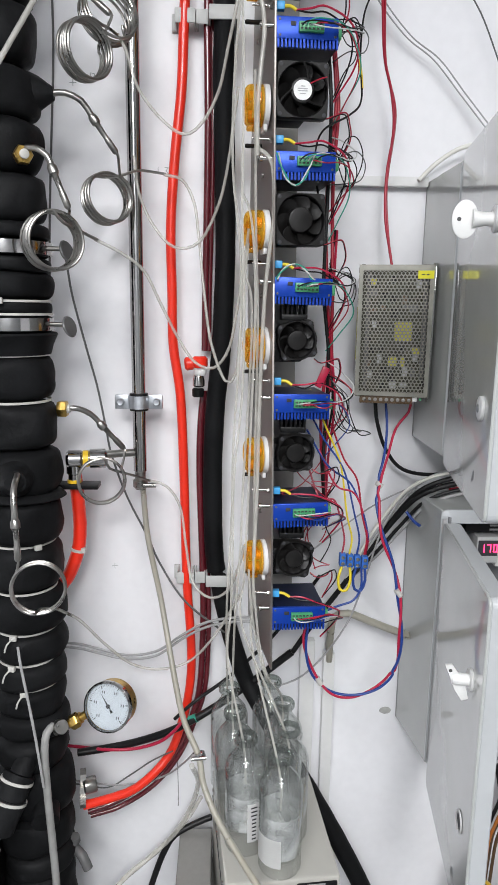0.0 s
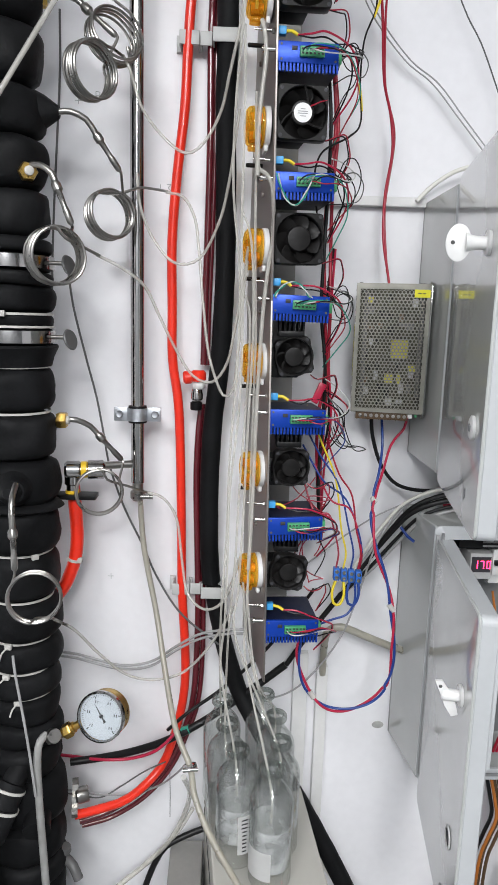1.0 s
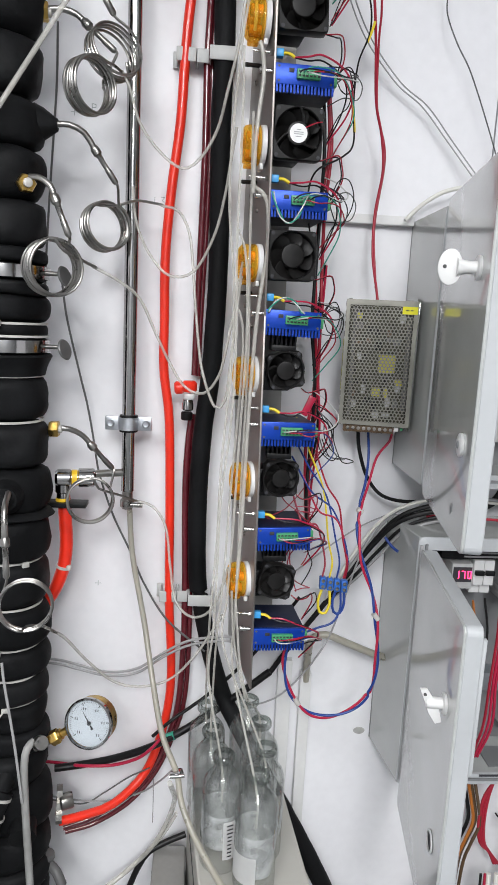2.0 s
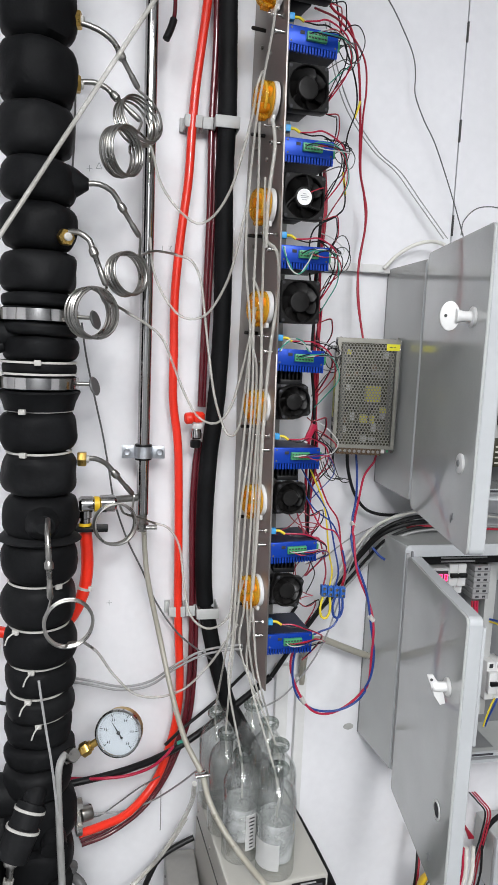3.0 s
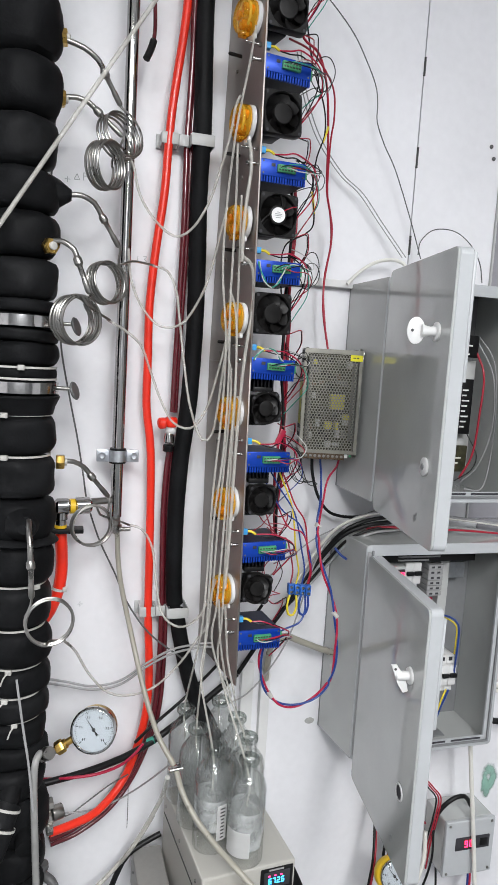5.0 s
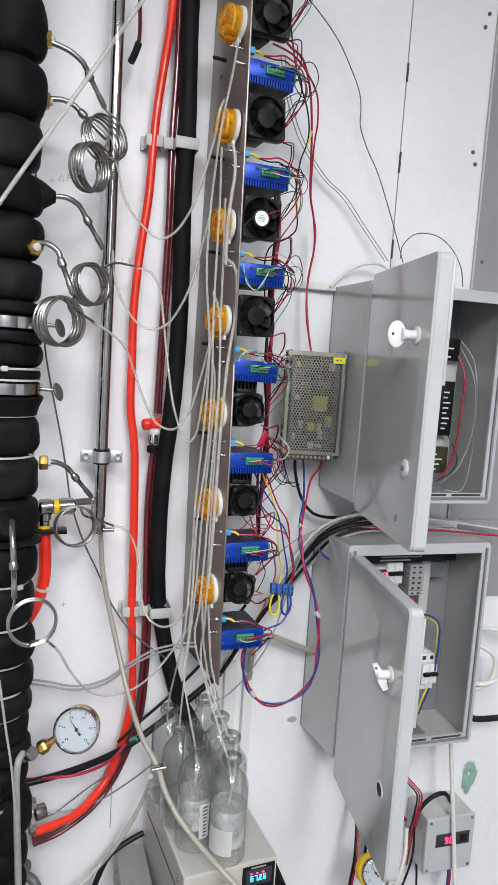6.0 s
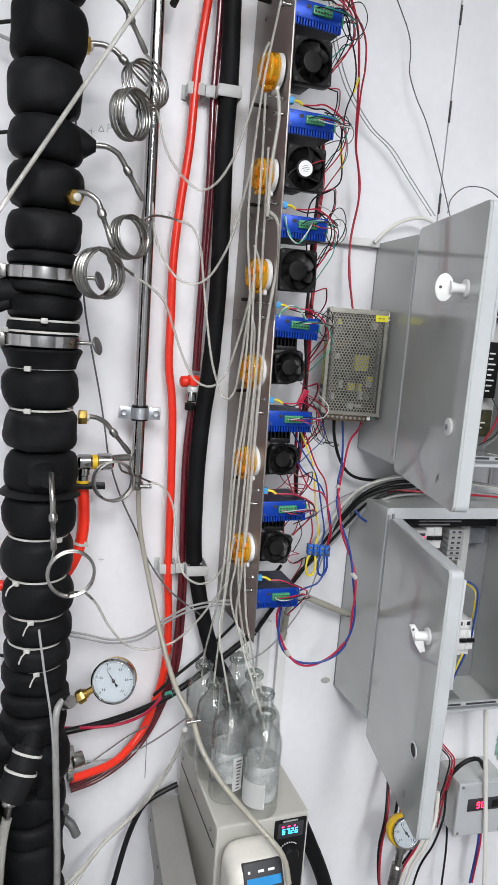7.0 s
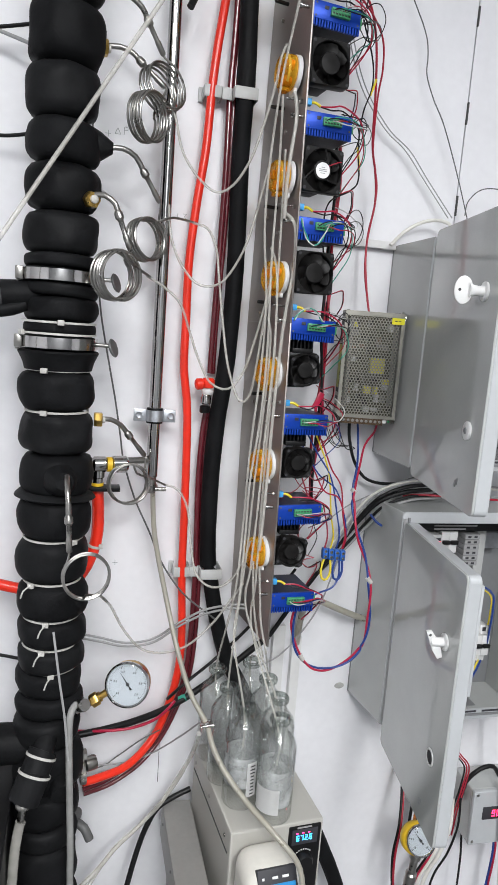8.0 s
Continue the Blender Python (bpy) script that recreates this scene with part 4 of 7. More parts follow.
                pts.append((x + 0.004 + 0.050 * u + 0.0014 * math.cos(ph), 1.2375 + 0.0014 * math.sin(ph), zd - 0.004 - 0.040 * math.sin(math.pi * min(1.0, u * 1.06)) ** 0.8 * (1 if k == 3 else -0.5)))
            wire("driver_wire", m, 0.0010, pts, nm + " wire of a twisted pair slung under the driver")
# vertical loom behind the drivers
for i, (m, nm) in enumerate(((WIRE_BLACK, "black"), (WIRE_RED, "dark red"), (WIRE_RED, "dark red"), (WIRE_BLACK, "black"), (WIRE_CRIMSON, "crimson"))):
    pts, z = [], 2.05 if i < 3 else 1.80
    while z > 1.36:
        pts.append((strip_x(z) + 0.080 + i * 0.004 + rnd.uniform(-0.006, 0.006), 1.315 + 0.006 * i + rnd.uniform(-0.006, 0.006), z))
        z -= 0.085
    wire("loom_wire", m, 0.0026 if i < 3 else 0.002, pts, nm + " wire in the loom behind the drivers", "wire loom")

# blue screw terminal strip with its looped wires
ts = thing("terminal_strip", "blue plastic screw terminal strip hanging in the wires", "terminal strip", at=(0.227, 1.300, 1.309))
for k in range(4):
    cell = boxpart("terminal_cell", (k * 0.0115, -0.006, -0.010 - k * 0.0015), (k * 0.0115 + 0.0098, 0.006, 0.010 - k * 0.0015), BLUE_PL, ts, 0.0015)
    for dz in (0.0048, -0.0048):
        bm = B()
        bm_lathe(bm, [(0.0030, 0), (0.0030, 0.001), (0.0012, 0.0012)], (k * 0.0115 + 0.0049, -0.006, dz - k * 0.0015), (0, -1, 0), 10)
        part("terminal_screw", bm, STEEL, cell)
for k, (m, nm) in enumerate(((SLEEVE_YELLOW, "yellow"), (SLEEVE_YELLOW, "yellow"), (WIRE_BLUE, "blue"), (WIRE_BLUE, "blue"))):
    if k % 2 == 0:
        x0 = 0.232 + k * 0.0115
        wire("looped_wire", m, 0.0022, [(x0, 1.300, 1.298), (x0 - 0.006, 1.296, 1.280), (x0 - 0.003, 1.295, 1.262), (x0 + 0.007, 1.295, 1.260), (x0 + 0.013, 1.296, 1.276), (x0 + 0.012, 1.300, 1.296)], nm + " wire looped under the terminal strip", "terminal wires")
for k, (m, nm, dx, zz) in enumerate(((WIRE_PINK, "pink", -0.030, 1.41), (SLEEVE_YELLOW, "yellow", -0.035, 1.52), (WIRE_BLUE, "blue", -0.045, 1.50), (WIRE_RED, "red", -0.03, 1.47), (WIRE_BLUE, "blue", -0.05, 1.46), (WIRE_CRIMSON, "crimson", -0.04, 1.43))):
    x0 = 0.231 + min(k, 3) * 0.0115 + (0.002 if k > 3 else 0)
    wire("terminal_wire", m, 0.0015, [(x0, 1.300, 1.317), (x0 + 0.002, 1.297, 1.345), (x0 - 0.008, 1.293, 1.385), (x0 + dx * 0.6, 1.29, (1.385 + zz) / 2 + 0.01), (x0 + dx * 1.3, 1.292, zz), (x0 + dx * 1.9, 1.31, zz + 0.05)], nm + " wire rising from the terminal strip", "terminal wires")
wire("terminal_wire", WIRE_BLUE, 0.0018, [(0.262, 1.300, 1.296), (0.262, 1.296, 1.265), (0.250, 1.292, 1.245), (0.225, 1.290, 1.236), (0.20, 1.285, 1.228), (0.19, 1.30, 1.215)], "blue wire dropping from the terminal strip", "terminal wires")
for i in range(9):
    z = rnd.uniform(1.29, 1.48)
    m, nm = rnd.choice(((WIRE_BLACK, "black"), (WIRE_BLACK, "black"), (WIRE_CRIMSON, "crimson"), (WIRE_RED, "dark red"), (WIRE_PINK, "pink"), (WIRE_WHITE, "white"), (WIRE_BLUE, "blue")))
    p = Vector((strip_x(z) + rnd.uniform(0.060, 0.085), rnd.uniform(1.285, 1.325), z))
    turn, bend, q = rnd.uniform(-2.2, 1.4), rnd.choice((-1, 1)) * rnd.uniform(6, 20), [p.copy()]
    for g in range(rnd.randint(9, 15)):
        turn += bend * 0.010
        bend += rnd.uniform(-4, 4)
        p = p + Vector((math.cos(turn) * 0.010, rnd.uniform(-0.003, 0.003), math.sin(turn) * 0.010))
        if p.x > 0.212 or p.x < 0.135:
            turn, p.x = math.pi - turn, min(max(p.x, 0.135), 0.212)
        if p.z < 1.25:
            turn, p.z = -turn, 1.25
        q.append(p.copy())
    wire("loose_wire", m, 0.0009, q, "loose " + nm + " hookup wire in the tangle below the drivers", "loose wires")
# thin grey tails beside the drivers
for i in range(3):
    x0, z0, w = 0.200 + i * 0.004, 1.590 - i * 0.004, 0.024 + 0.006 * (i % 3)
    wire("loose_wire", CABLE_DARK if i % 2 else WIRE_BLACK, 0.0008, [(x0, 1.285, z0), (x0 + w * 0.5, 1.278, z0 - 0.018), (x0 + w * 0.6, 1.276, z0 - 0.042), (x0 + w, 1.276, z0 - 0.060 - 0.006 * i), (x0 + w * 1.5, 1.280, z0 - 0.072), (x0 + w * 1.2, 1.282, z0 - 0.080 + 0.006 * i), (x0 + w * 0.5, 1.284, z0 - 0.066), (x0 + w * 0.15, 1.288, z0 - 0.040)], "thin grey wire tail curling beside the drivers", "loose wires")
bm = B()
bm_box(bm, (-0.0055, -0.002, -0.016), (0.0055, 0.002, 0.016), 0.0018, Matrix.Translation((0.193, 1.296, 1.590)) @ Matrix.Rotation(radians(26), 4, "Y"))
for v in bm.verts:
    v.co.x += (1.590 - v.co.z) * (0.20 if v.co.x > 0.193 else -0.12)
single("red_sleeve", bm, WIRE_CRIMSON, "flat red heat shrink sleeve on the wire loom", "sleeve")


# ---- power supply ----
def build_psu():
    x0, x1, y0, z0, z1 = 0.0, 0.110, WALL_Y - 0.040, 1.551, 1.753
    t = thing("power_supply", "tinned steel switching power supply with perforated cover", "power supply", at=(0.2587, 1.3935, z0))
    t.matrix_basis = pose(0.2587, 1.3935, z0, 0, 0, -12.5)
    w, h, d = x1 - x0, z1 - z0, WALL_Y - y0
    boxpart("wall_bracket", (0.02, 0.0005, 0.03), (0.045, 0.0358, 0.17), ZINC, t)
    # perforated cover: hexagonal cells with round-ish holes
    p = 0.0056
    rows, cols = int((h - 0.018) / (p * 0.866)), int((w - 0.012) / p)
    verts, faces = [], []
    ox, oz = (w - cols * p) / 2 + p * 0.25, 0.012
    for r in range(rows):
        for c in range(cols):
            cx, cz = ox + (c + (0.5 if r % 2 else 0)) * p, oz + r * p * 0.866 + p / 2
            b = len(verts)
            for k in range(6):
                a = math.pi / 6 + k * math.pi / 3
                verts.append((cx + math.cos(a) * p * 0.5774, -d, cz + math.sin(a) * p * 0.5774))
            for k in range(6):
                a = math.pi / 6 + k * math.pi / 3
                verts.append((cx + math.cos(a) * p * 0.41, -d, cz + math.sin(a) * p * 0.41))
            for k in range(6):
                a = math.pi / 6 + k * math.pi / 3
                verts.append((cx + math.cos(a) * p * 0.41, -d + 0.001, cz + math.sin(a) * p * 0.41))
            for k in range(6):
                j = (k + 1) % 6
                faces.append((b + k, b + j, b + 6 + j, b + 6 + k))
                faces.append((b + 6 + k, b + 6 + j, b + 12 + j, b + 12 + k))
    me = bpy.data.meshes.new("perforated_cover")
    me.from_pydata(verts, [], faces)
    me.materials.append(TIN)
    ob = new("perforated_cover", me)
    ob.parent = t
    xa, xb = ox - p * 0.5, ox + cols * p + 0.0
    za, zb = oz, oz + rows * p * 0.866 + 0.002
    bm = B()
    bm_box(bm, (0, -d - 0.0003, za), (xa, -d + 0.0012, zb))
    bm_box(bm, (xb, -d - 0.0003, za), (w, -d + 0.0012, zb))
    bm_box(bm, (0, -d - 0.0004, zb), (w, -d + 0.0012, h))
    bm_box(bm, (0, -d - 0.0004, 0.006), (w, -d + 0.0012, za))
    part("cover_edge", bm, TIN, t)
    bm = B()
    bm_box(bm, (0, -0.0015, 0), (w, 0, h))
    bm_box(bm, (w - 0.0015, -d + 0.0015, 0), (w, -0.0015, h))
    bm_box(bm, (0.0, -d + 0.0015, h - 0.0015), (w, -0.0015, h))
    bm_box(bm, (w, -0.014, -0.004), (w + 0.0015, -0.001, h + 0.004))
    part("chassis", bm, TIN, t)
    for x, f in ((w + 0.0006, -d + 0.001), (w + 0.0022, -d + 0.012)):
        boxpart("edge_fold", (x, f, 0.002), (x + 0.0012, f + 0.0016, h - 0.002), STEEL, t, 0.0004)
    bm = B()
    bm_box(bm, (0.0, -d + 0.0015, 0.012), (0.0014, -0.0016, h - 0.002))
    part("side_cover", bm, TIN, t)
    for k in range(12):
        bm = B()
        for j in range(4):
            bm_box(bm, (-0.0006, -d + 0.006 + j * 0.008, 0.02 + k * 0.0155), (0.0002, -d + 0.011 + j * 0.008, 0.028 + k * 0.0155))
        part("side_vent", bm, INK, t)
    boxpart("circuit_board", (0.003, -0.012, 0.008), (w - 0.003, -0.010, h - 0.004), PCB, t)
    bm = B()
    for lo, hi in (((0.012, -0.034, 0.02), (0.018, -0.012, 0.19)), ((0.097, -0.034, 0.03), (0.103, -0.012, 0.18))):
        bm_box(bm, lo, hi)
    part("heat_sink", bm, CABLE_DARK, t)
    boxpart("transformer", (0.056, -0.036, 0.090), (0.082, -0.012, 0.118), COIL_TAPE, t, 0.002)
    prnd = random.Random(11)
    for r in range(9):
        for c in range(5):
            cx, cz = 0.022 + c * 0.0165 + prnd.uniform(-0.004, 0.004), 0.020 + r * 0.0195 + prnd.uniform(-0.005, 0.005)
            if 0.046 < cx < 0.090 and 0.078 < cz < 0.130:
                continue
            m, nm = prnd.choice(((CABLE_GREY, "film_capacitor"), (BLACK_PL, "capacitor"), (BLACK_PL, "capacitor"), (COIL_TAPE, "choke"), (TERMINAL, "resistor"), (TERMINAL, "resistor"), (CABLE_DARK, "heat_spreader"), (PCB, "daughter_board")))
            w2, h2 = prnd.uniform(0.003, 0.0065), prnd.uniform(0.003, 0.008)
            boxpart(nm, (cx - w2, -prnd.uniform(0.022, 0.035), cz - h2), (cx + w2, -0.0102, cz + h2), m, t, 0.001)
    bm = B()
    bm_box(bm, (0.008, -d + 0.004, -0.006), (w - 0.024, -0.018, 0.006), 0.001)
    for k in range(10):
        bm_box(bm, (0.010 + k * 0.0085, -d + 0.001, -0.006), (0.0112 + k * 0.0085, -d + 0.010, 0.006))
    part("terminal_row", bm, TERMINAL, t, "brown screw terminal row")
    for k in range(9):
        lathepart("terminal_screw", [(0.0028, 0), (0.0028, 0.001), (0.001, 0.0012)], (0.0152 + k * 0.0085, -d + 0.0038, 0.0), (0, -1, 0), STEEL_DULL, t, n=10)
    boxpart("adjust_pot", (w - 0.022, -d + 0.004, -0.002), (w - 0.015, -d + 0.012, 0.005), WHITE_PL, t)
    boxpart("status_led", (w - 0.012, -d + 0.004, 0.0), (w - 0.008, -d + 0.008, 0.004), GREEN_PL, t)
    boxpart("warning_label", (w - 0.024, -d - 0.0012, h - 0.020), (w - 0.001, -d - 0.0006, h - 0.0085), YLABEL, t, 0, "yellow warning label")
    bm = B()
    bm_box(bm, (w - 0.019, -d - 0.0016, h - 0.0150), (w - 0.014, -d - 0.0011, h - 0.0135))
    bm_box(bm, (w - 0.012, -d - 0.0016, h - 0.0150), (w - 0.008, -d - 0.0011, h - 0.0135))
    part("label_print", bm, INK, t)
    boxpart("side_label", (-0.0012, -0.034, 0.06), (-0.0006, -0.010, 0.14), COIL_TAPE, t, 0)
    for xx, zz in ((0.006, h + 0.0008), (w - 0.015, h + 0.0008), (w - 0.010, h + 0.0008)):
        lathepart("case_screw", [(0.003, 0), (0.003, 0.0015), (0.001, 0.002)], (xx, -d + 0.012, zz - 0.001), (0, 0, 1), STEEL, t, n=10)


build_psu()


# ---- wall enclosures ----
def build_enclosure(name, x0, x1, y0, z0, z1, label, flare=0.0):
    t = thing(name, label, "electrical enclosure", "grey enclosures", (x0, WALL_Y, z0))
    w, d, h, th, lip = x1 - x0, WALL_Y - y0, z1 - z0, 0.004, 0.020
    # back panel in the darkened grey, so the inside's shade is in its colour
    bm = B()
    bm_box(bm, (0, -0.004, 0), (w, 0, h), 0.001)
    part("back_panel", bm, CAB_DARK, t)
    boxpart("side_panel", (0, -d, 0), (th, -0.004, h), CAB, t, 0.0015)
    boxpart("side_panel", (w - th, -d, 0), (w, -0.004, h), CAB, t, 0.0015)
    boxpart("top_panel", (th - 0.001, -d, h - th), (w - th + 0.001, -0.004, h - 0.0001), CAB, t, 0.0005)
    boxpart("bottom_panel", (th - 0.001, -d, 0.0001), (w - th + 0.001, -0.004, th), CAB, t, 0.0005)
    bm = B()
    y = -d
    bm_rring(bm, Matrix.Translation((-0.0012, 0, -0.0012)), w + 0.0024, h + 0.0024, 0.010, lip + 0.0012, y - 0.004, y + 0.0008)
    part("front_frame", bm, DOOR_RIM, t, "pale front frame")
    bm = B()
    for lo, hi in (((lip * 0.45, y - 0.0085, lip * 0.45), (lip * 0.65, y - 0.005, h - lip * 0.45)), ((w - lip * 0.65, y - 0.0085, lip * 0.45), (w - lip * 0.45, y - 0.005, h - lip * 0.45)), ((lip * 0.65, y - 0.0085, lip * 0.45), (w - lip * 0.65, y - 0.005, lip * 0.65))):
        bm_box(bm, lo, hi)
    part("seal", bm, CAB_DARK, t)
    # added strip, greyed for the shade in the gap at the hinge
    boxpart("gap_shade_strip", (0.0005, y - 0.0085, 0.012), (0.006, y - 0.0042, h - 0.012), CABLE_GREY, t, 0.0005)
    # moulded draft: the shell widens towards the wall on its hinge side
    for ob in t.children:
        for v in ob.data.vertices:
            v.co.x -= flare * max(0.0, min(1.0, (v.co.y + d) / d)) * (1 - v.co.x / w)
    for a, b in ((0.44, 0.66), (0.70, 0.92)):
        boxpart("drain_slot", (w * a, y - 0.0046, 0.0145), (w * b, y - 0.0036, 0.0185), INK, t, 0)
    return t, Vector((x0, y0 - 0.006, z0)), h


def build_door(parent, hinge, free, z0, z1, knobs, hole_z, notch):
    """A door hinged along an upright edge; hinge and free are (x, y) in the room."""
    base = Vector(parent.location)
    a, b = Vector((*hinge, z0)), Vector((*free, z0))
    ux = (b - a).normalized()
    L = (b - a).length
    # local frame: x from hinge to free edge, y out of the outer face (to the left), z up
    uy = Vector((0, 0, 1)).cross(ux)
    if uy.x > 0:
        uy = -uy
    h = z1 - z0
    m = Matrix.Translation(a - base) @ Matrix((ux, uy, Vector((0, 0, 1)))).transposed().to_4x4()

    def P(name, bm, material, par, label=""):
        bmesh.ops.transform(bm, matrix=m, verts=bm.verts)
        return part(name, bm, material, par, label)
    bm = B()
    bm_rring(bm, Matrix.Identity(4), L, h, 0.010, 0, -0.004, 0.0)
    door = P("door", bm, CAB, parent, "glossy grey door standing open")
    bm = B()
    bm_rring(bm, Matrix.Identity(4), L + 0.0004, h, 0.0102, 0.0035, -0.024, -0.0028)
    P("door_rim", bm, DOOR_RIM, door, "pale rounded door rim")
    bm = B()
    bm_box(bm, (L - 0.0075, -0.0285, h * notch[0]), (L - 0.0005, -0.0238, h * notch[1]), 0.001)
    P("latch_strip", bm, DOOR_RIM, door)
    bm = B()
    for zz in (0.12, h - 0.12):
        bm_lathe(bm, [(0.004, 0), (0.004, 0.03)], (-0.002, -0.006, zz - 0.015), (0, 0, 1), 12)
    P("hinge", bm, CAB_DARK, door)
    for zz, kind in knobs:
        bm = B()
        bm_lathe(bm, [(0.0135, 0.0), (0.0135, 0.003), (0.011, 0.0042)], (L - 0.048, 0.0, zz), (0, 1, 0), 28)
        esc = P("lock_rosette", bm, WHITE_PL, door, "round white lock rosette")
        if kind == "key":
            bm = B()
            bm_lathe(bm, [(0.0075, 0.004), (0.0068, 0.012), (0.0080, 0.019), (0.0105, 0.025)], (L - 0.048, 0.0, zz), (0, 1, 0), 18)
            bm_lathe(bm, [(0.013, -0.002), (0.0150, -0.001), (0.0150, 0.001), (0.013, 0.002)], (0, 0, 0), (1, 0, 0), 28)
            plate = [v for v in bm.verts if abs(v.co.x) < 0.0025 and abs(v.co.y) < 0.02 and abs(v.co.z) < 0.02]
            bmesh.ops.scale(bm, vec=(1, 0.88, 1.28), verts=plate)
            bmesh.ops.translate(bm, vec=(L - 0.048, 0.032, zz), verts=plate)
            P("key", bm, WHITE_PL, esc, "white plastic cabinet key")
            bm = B()
            bm_lathe(bm, [(0.0022, -0.0024), (0.0022, 0.0024)], (L - 0.048, 0.038, zz), (1, 0, 0), 10)
            P("key_hole", bm, GASKET, esc)
        elif kind == "wing":
            bm = B()
            bm_lathe(bm, [(0.0075, 0.004), (0.0072, 0.020), (0.006, 0.024)], (L - 0.048, 0.0, zz), (0, 1, 0), 18)
            outline = ((0.033, 0.018), (0.0245, 0.0188), (0.0165, 0.0075), (0.009, 0.0055), (0.0075, -0.008), (0.003, -0.025), (0.011, -0.0275), (0.020, -0.014), (0.025, -0.001))
            lo = [bm.verts.new((L - 0.050, y, zz + z)) for y, z in outline]
            hi = [bm.verts.new((L - 0.046, y, zz + z)) for y, z in outline]
            bm.faces.new(lo)
            bm.faces.new(hi[::-1])
            for q in range(len(lo)):
                bm.faces.new((lo[q], hi[q], hi[(q + 1) % len(lo)], lo[(q + 1) % len(lo)]))
            bmesh.ops.recalc_face_normals(bm, faces=bm.faces[:])
            P("key", bm, WHITE_PL, esc, "white plastic wing key")
            bm = B()
            bm_lathe(bm, [(0.0022, -0.0024), (0.0022, 0.0024)], (L - 0.048, 0.0265, zz + 0.0115), (1, 0, 0), 10)
            P("key_hole", bm, GASKET, esc)
        else:
            bm = B()
            bm_lathe(bm, [(0.005, 0.004), (0.004, 0.0055), (0.001, 0.005)], (L - 0.048, 0.0, zz), (0, 1, 0), 14)
            P("lock_core", bm, CAB_DARK, esc)
    if hole_z is not None:
        bm = B()
        bm_lathe(bm, [(0.0115, 0.0), (0.0145, 0.0008), (0.0140, 0.0022), (0.0115, 0.0026)], (L - 0.048, 0.0, hole_z), (0, 1, 0), 26, False)
        P("hole_ring", bm, WHITE_PL, door, "white ring of an empty lock hole")
        bm = B()
        bm_lathe(bm, [(0.0114, 0.0), (0.0114, 0.0012)], (L - 0.048, 0.0, hole_z), (0, 1, 0), 26)
        P("lock_hole", bm, INK, door, "empty dark lock hole")
    bm = B()
    for dx, dz in ((0.0, 0.0), (0.006, 0.004)):
        bm_box(bm, (L - 0.075 + dx, 0.0, 0.028 + dz), (L - 0.070 + dx, 0.0006, 0.038 + dz))
    P("moulded_mark", bm, CAB_DARK, door)
    return door


enc1, _, _ = build_enclosure("upper_enclosure", 0.367, 0.664, 1.272, 1.478, 1.885, "grey plastic wall enclosure with its door swung open")
build_door(enc1, (0.366, 1.263), (0.320, 0.985), 1.468, 1.894, ((1.780 - 1.468, "key"), (1.584 - 1.468, "plain")), None, (0.57, 0.985))
enc2, _, _ = build_enclosure("lower_enclosure", 0.384, 0.706, 1.306, 0.950, 1.386, "grey plastic wall enclosure full of wiring, door swung open", 0.017)
build_door(enc2, (0.385, 1.296), (0.346, 1.012), 0.918, 1.371, ((1.246 - 0.918, "wing"),), 1.048 - 0.918, (0.58, 0.97))

# contents of the upper enclosure
def device(name, lo, hi, material, label, category, bars=0, barmat=None, group="enclosure devices"):
    t = thing(name, label, category, group, lo)
    w = Vector(hi) - Vector(lo)
    boxpart("housing", (0, 0, 0), w, material, t, 0.0015)
    for k in range(bars):
        boxpart("print_bar", (w.x * 0.18, -0.0008, w.z * (0.12 + 0.76 * k / max(1, bars))), (w.x * (0.5 + 0.35 * ((k * 7) % 3) / 3), 0.0002, w.z * (0.12 + 0.76 * k / max(1, bars)) + 0.003), barmat or WHITE_PL, t, 0)
    return t


device("relay_module", (0.588, 1.366, 1.755), (0.628, 1.432, 1.800), BLACK_PL, "black relay module with white print", "relay", 2)
device("power_module", (0.592, 1.362, 1.600), (0.622, 1.432, 1.712), BLACK_PL, "black power module with white data label", "module", 8)
device("module_base", (0.5, 1.388, 1.53), (0.64, 1.432, 1.75), CLIP_PL, "pale grey module base plate", "base plate")
device("terminal_board", (0.575, 1.372, 1.520), (0.628, 1.384, 1.575), PCB, "green and cream terminal board", "terminal board", 4, CREAM_PL)
for i, (m, nm, pts) in enumerate(((WIRE_RED, "red", [(0.625, 1.37, 1.77), (0.635, 1.35, 1.72), (0.63, 1.345, 1.64), (0.622, 1.345, 1.56), (0.60, 1.35, 1.51)]), (WIRE_BLACK, "black", [(0.622, 1.37, 1.60), (0.635, 1.35, 1.56), (0.62, 1.34, 1.53), (0.59, 1.35, 1.505)]), (CABLE_GREY, "pale grey", [(0.626, 1.37, 1.79), (0.65, 1.34, 1.72), (0.652, 1.33, 1.62), (0.635, 1.34, 1.54), (0.61, 1.36, 1.50)]), (CABLE_GREY, "grey", [(0.628, 1.37, 1.80), (0.648, 1.34, 1.75), (0.656, 1.33, 1.66), (0.655, 1.33, 1.56), (0.62, 1.30, 1.50), (0.58, 1.30, 1.498)]))):
    hose("enclosure_wire", m, 0.0022 if nm == "red" else 0.0012, pts, nm + " wire inside the upper enclosure", "wire", "enclosure wires")

# contents of the lower enclosure
t = thing("mounting_rail", "zinc mounting rail inside the lower enclosure", "rail", at=(0.42, 1.400, 1.30))
boxpart("rail_web", (0, 0, -0.0175), (0.25, 0.0325, 0.0175), ZINC, t)
t = thing("mounting_rail", "zinc mounting rail inside the lower enclosure", "rail", at=(0.42, 1.400, 1.085))
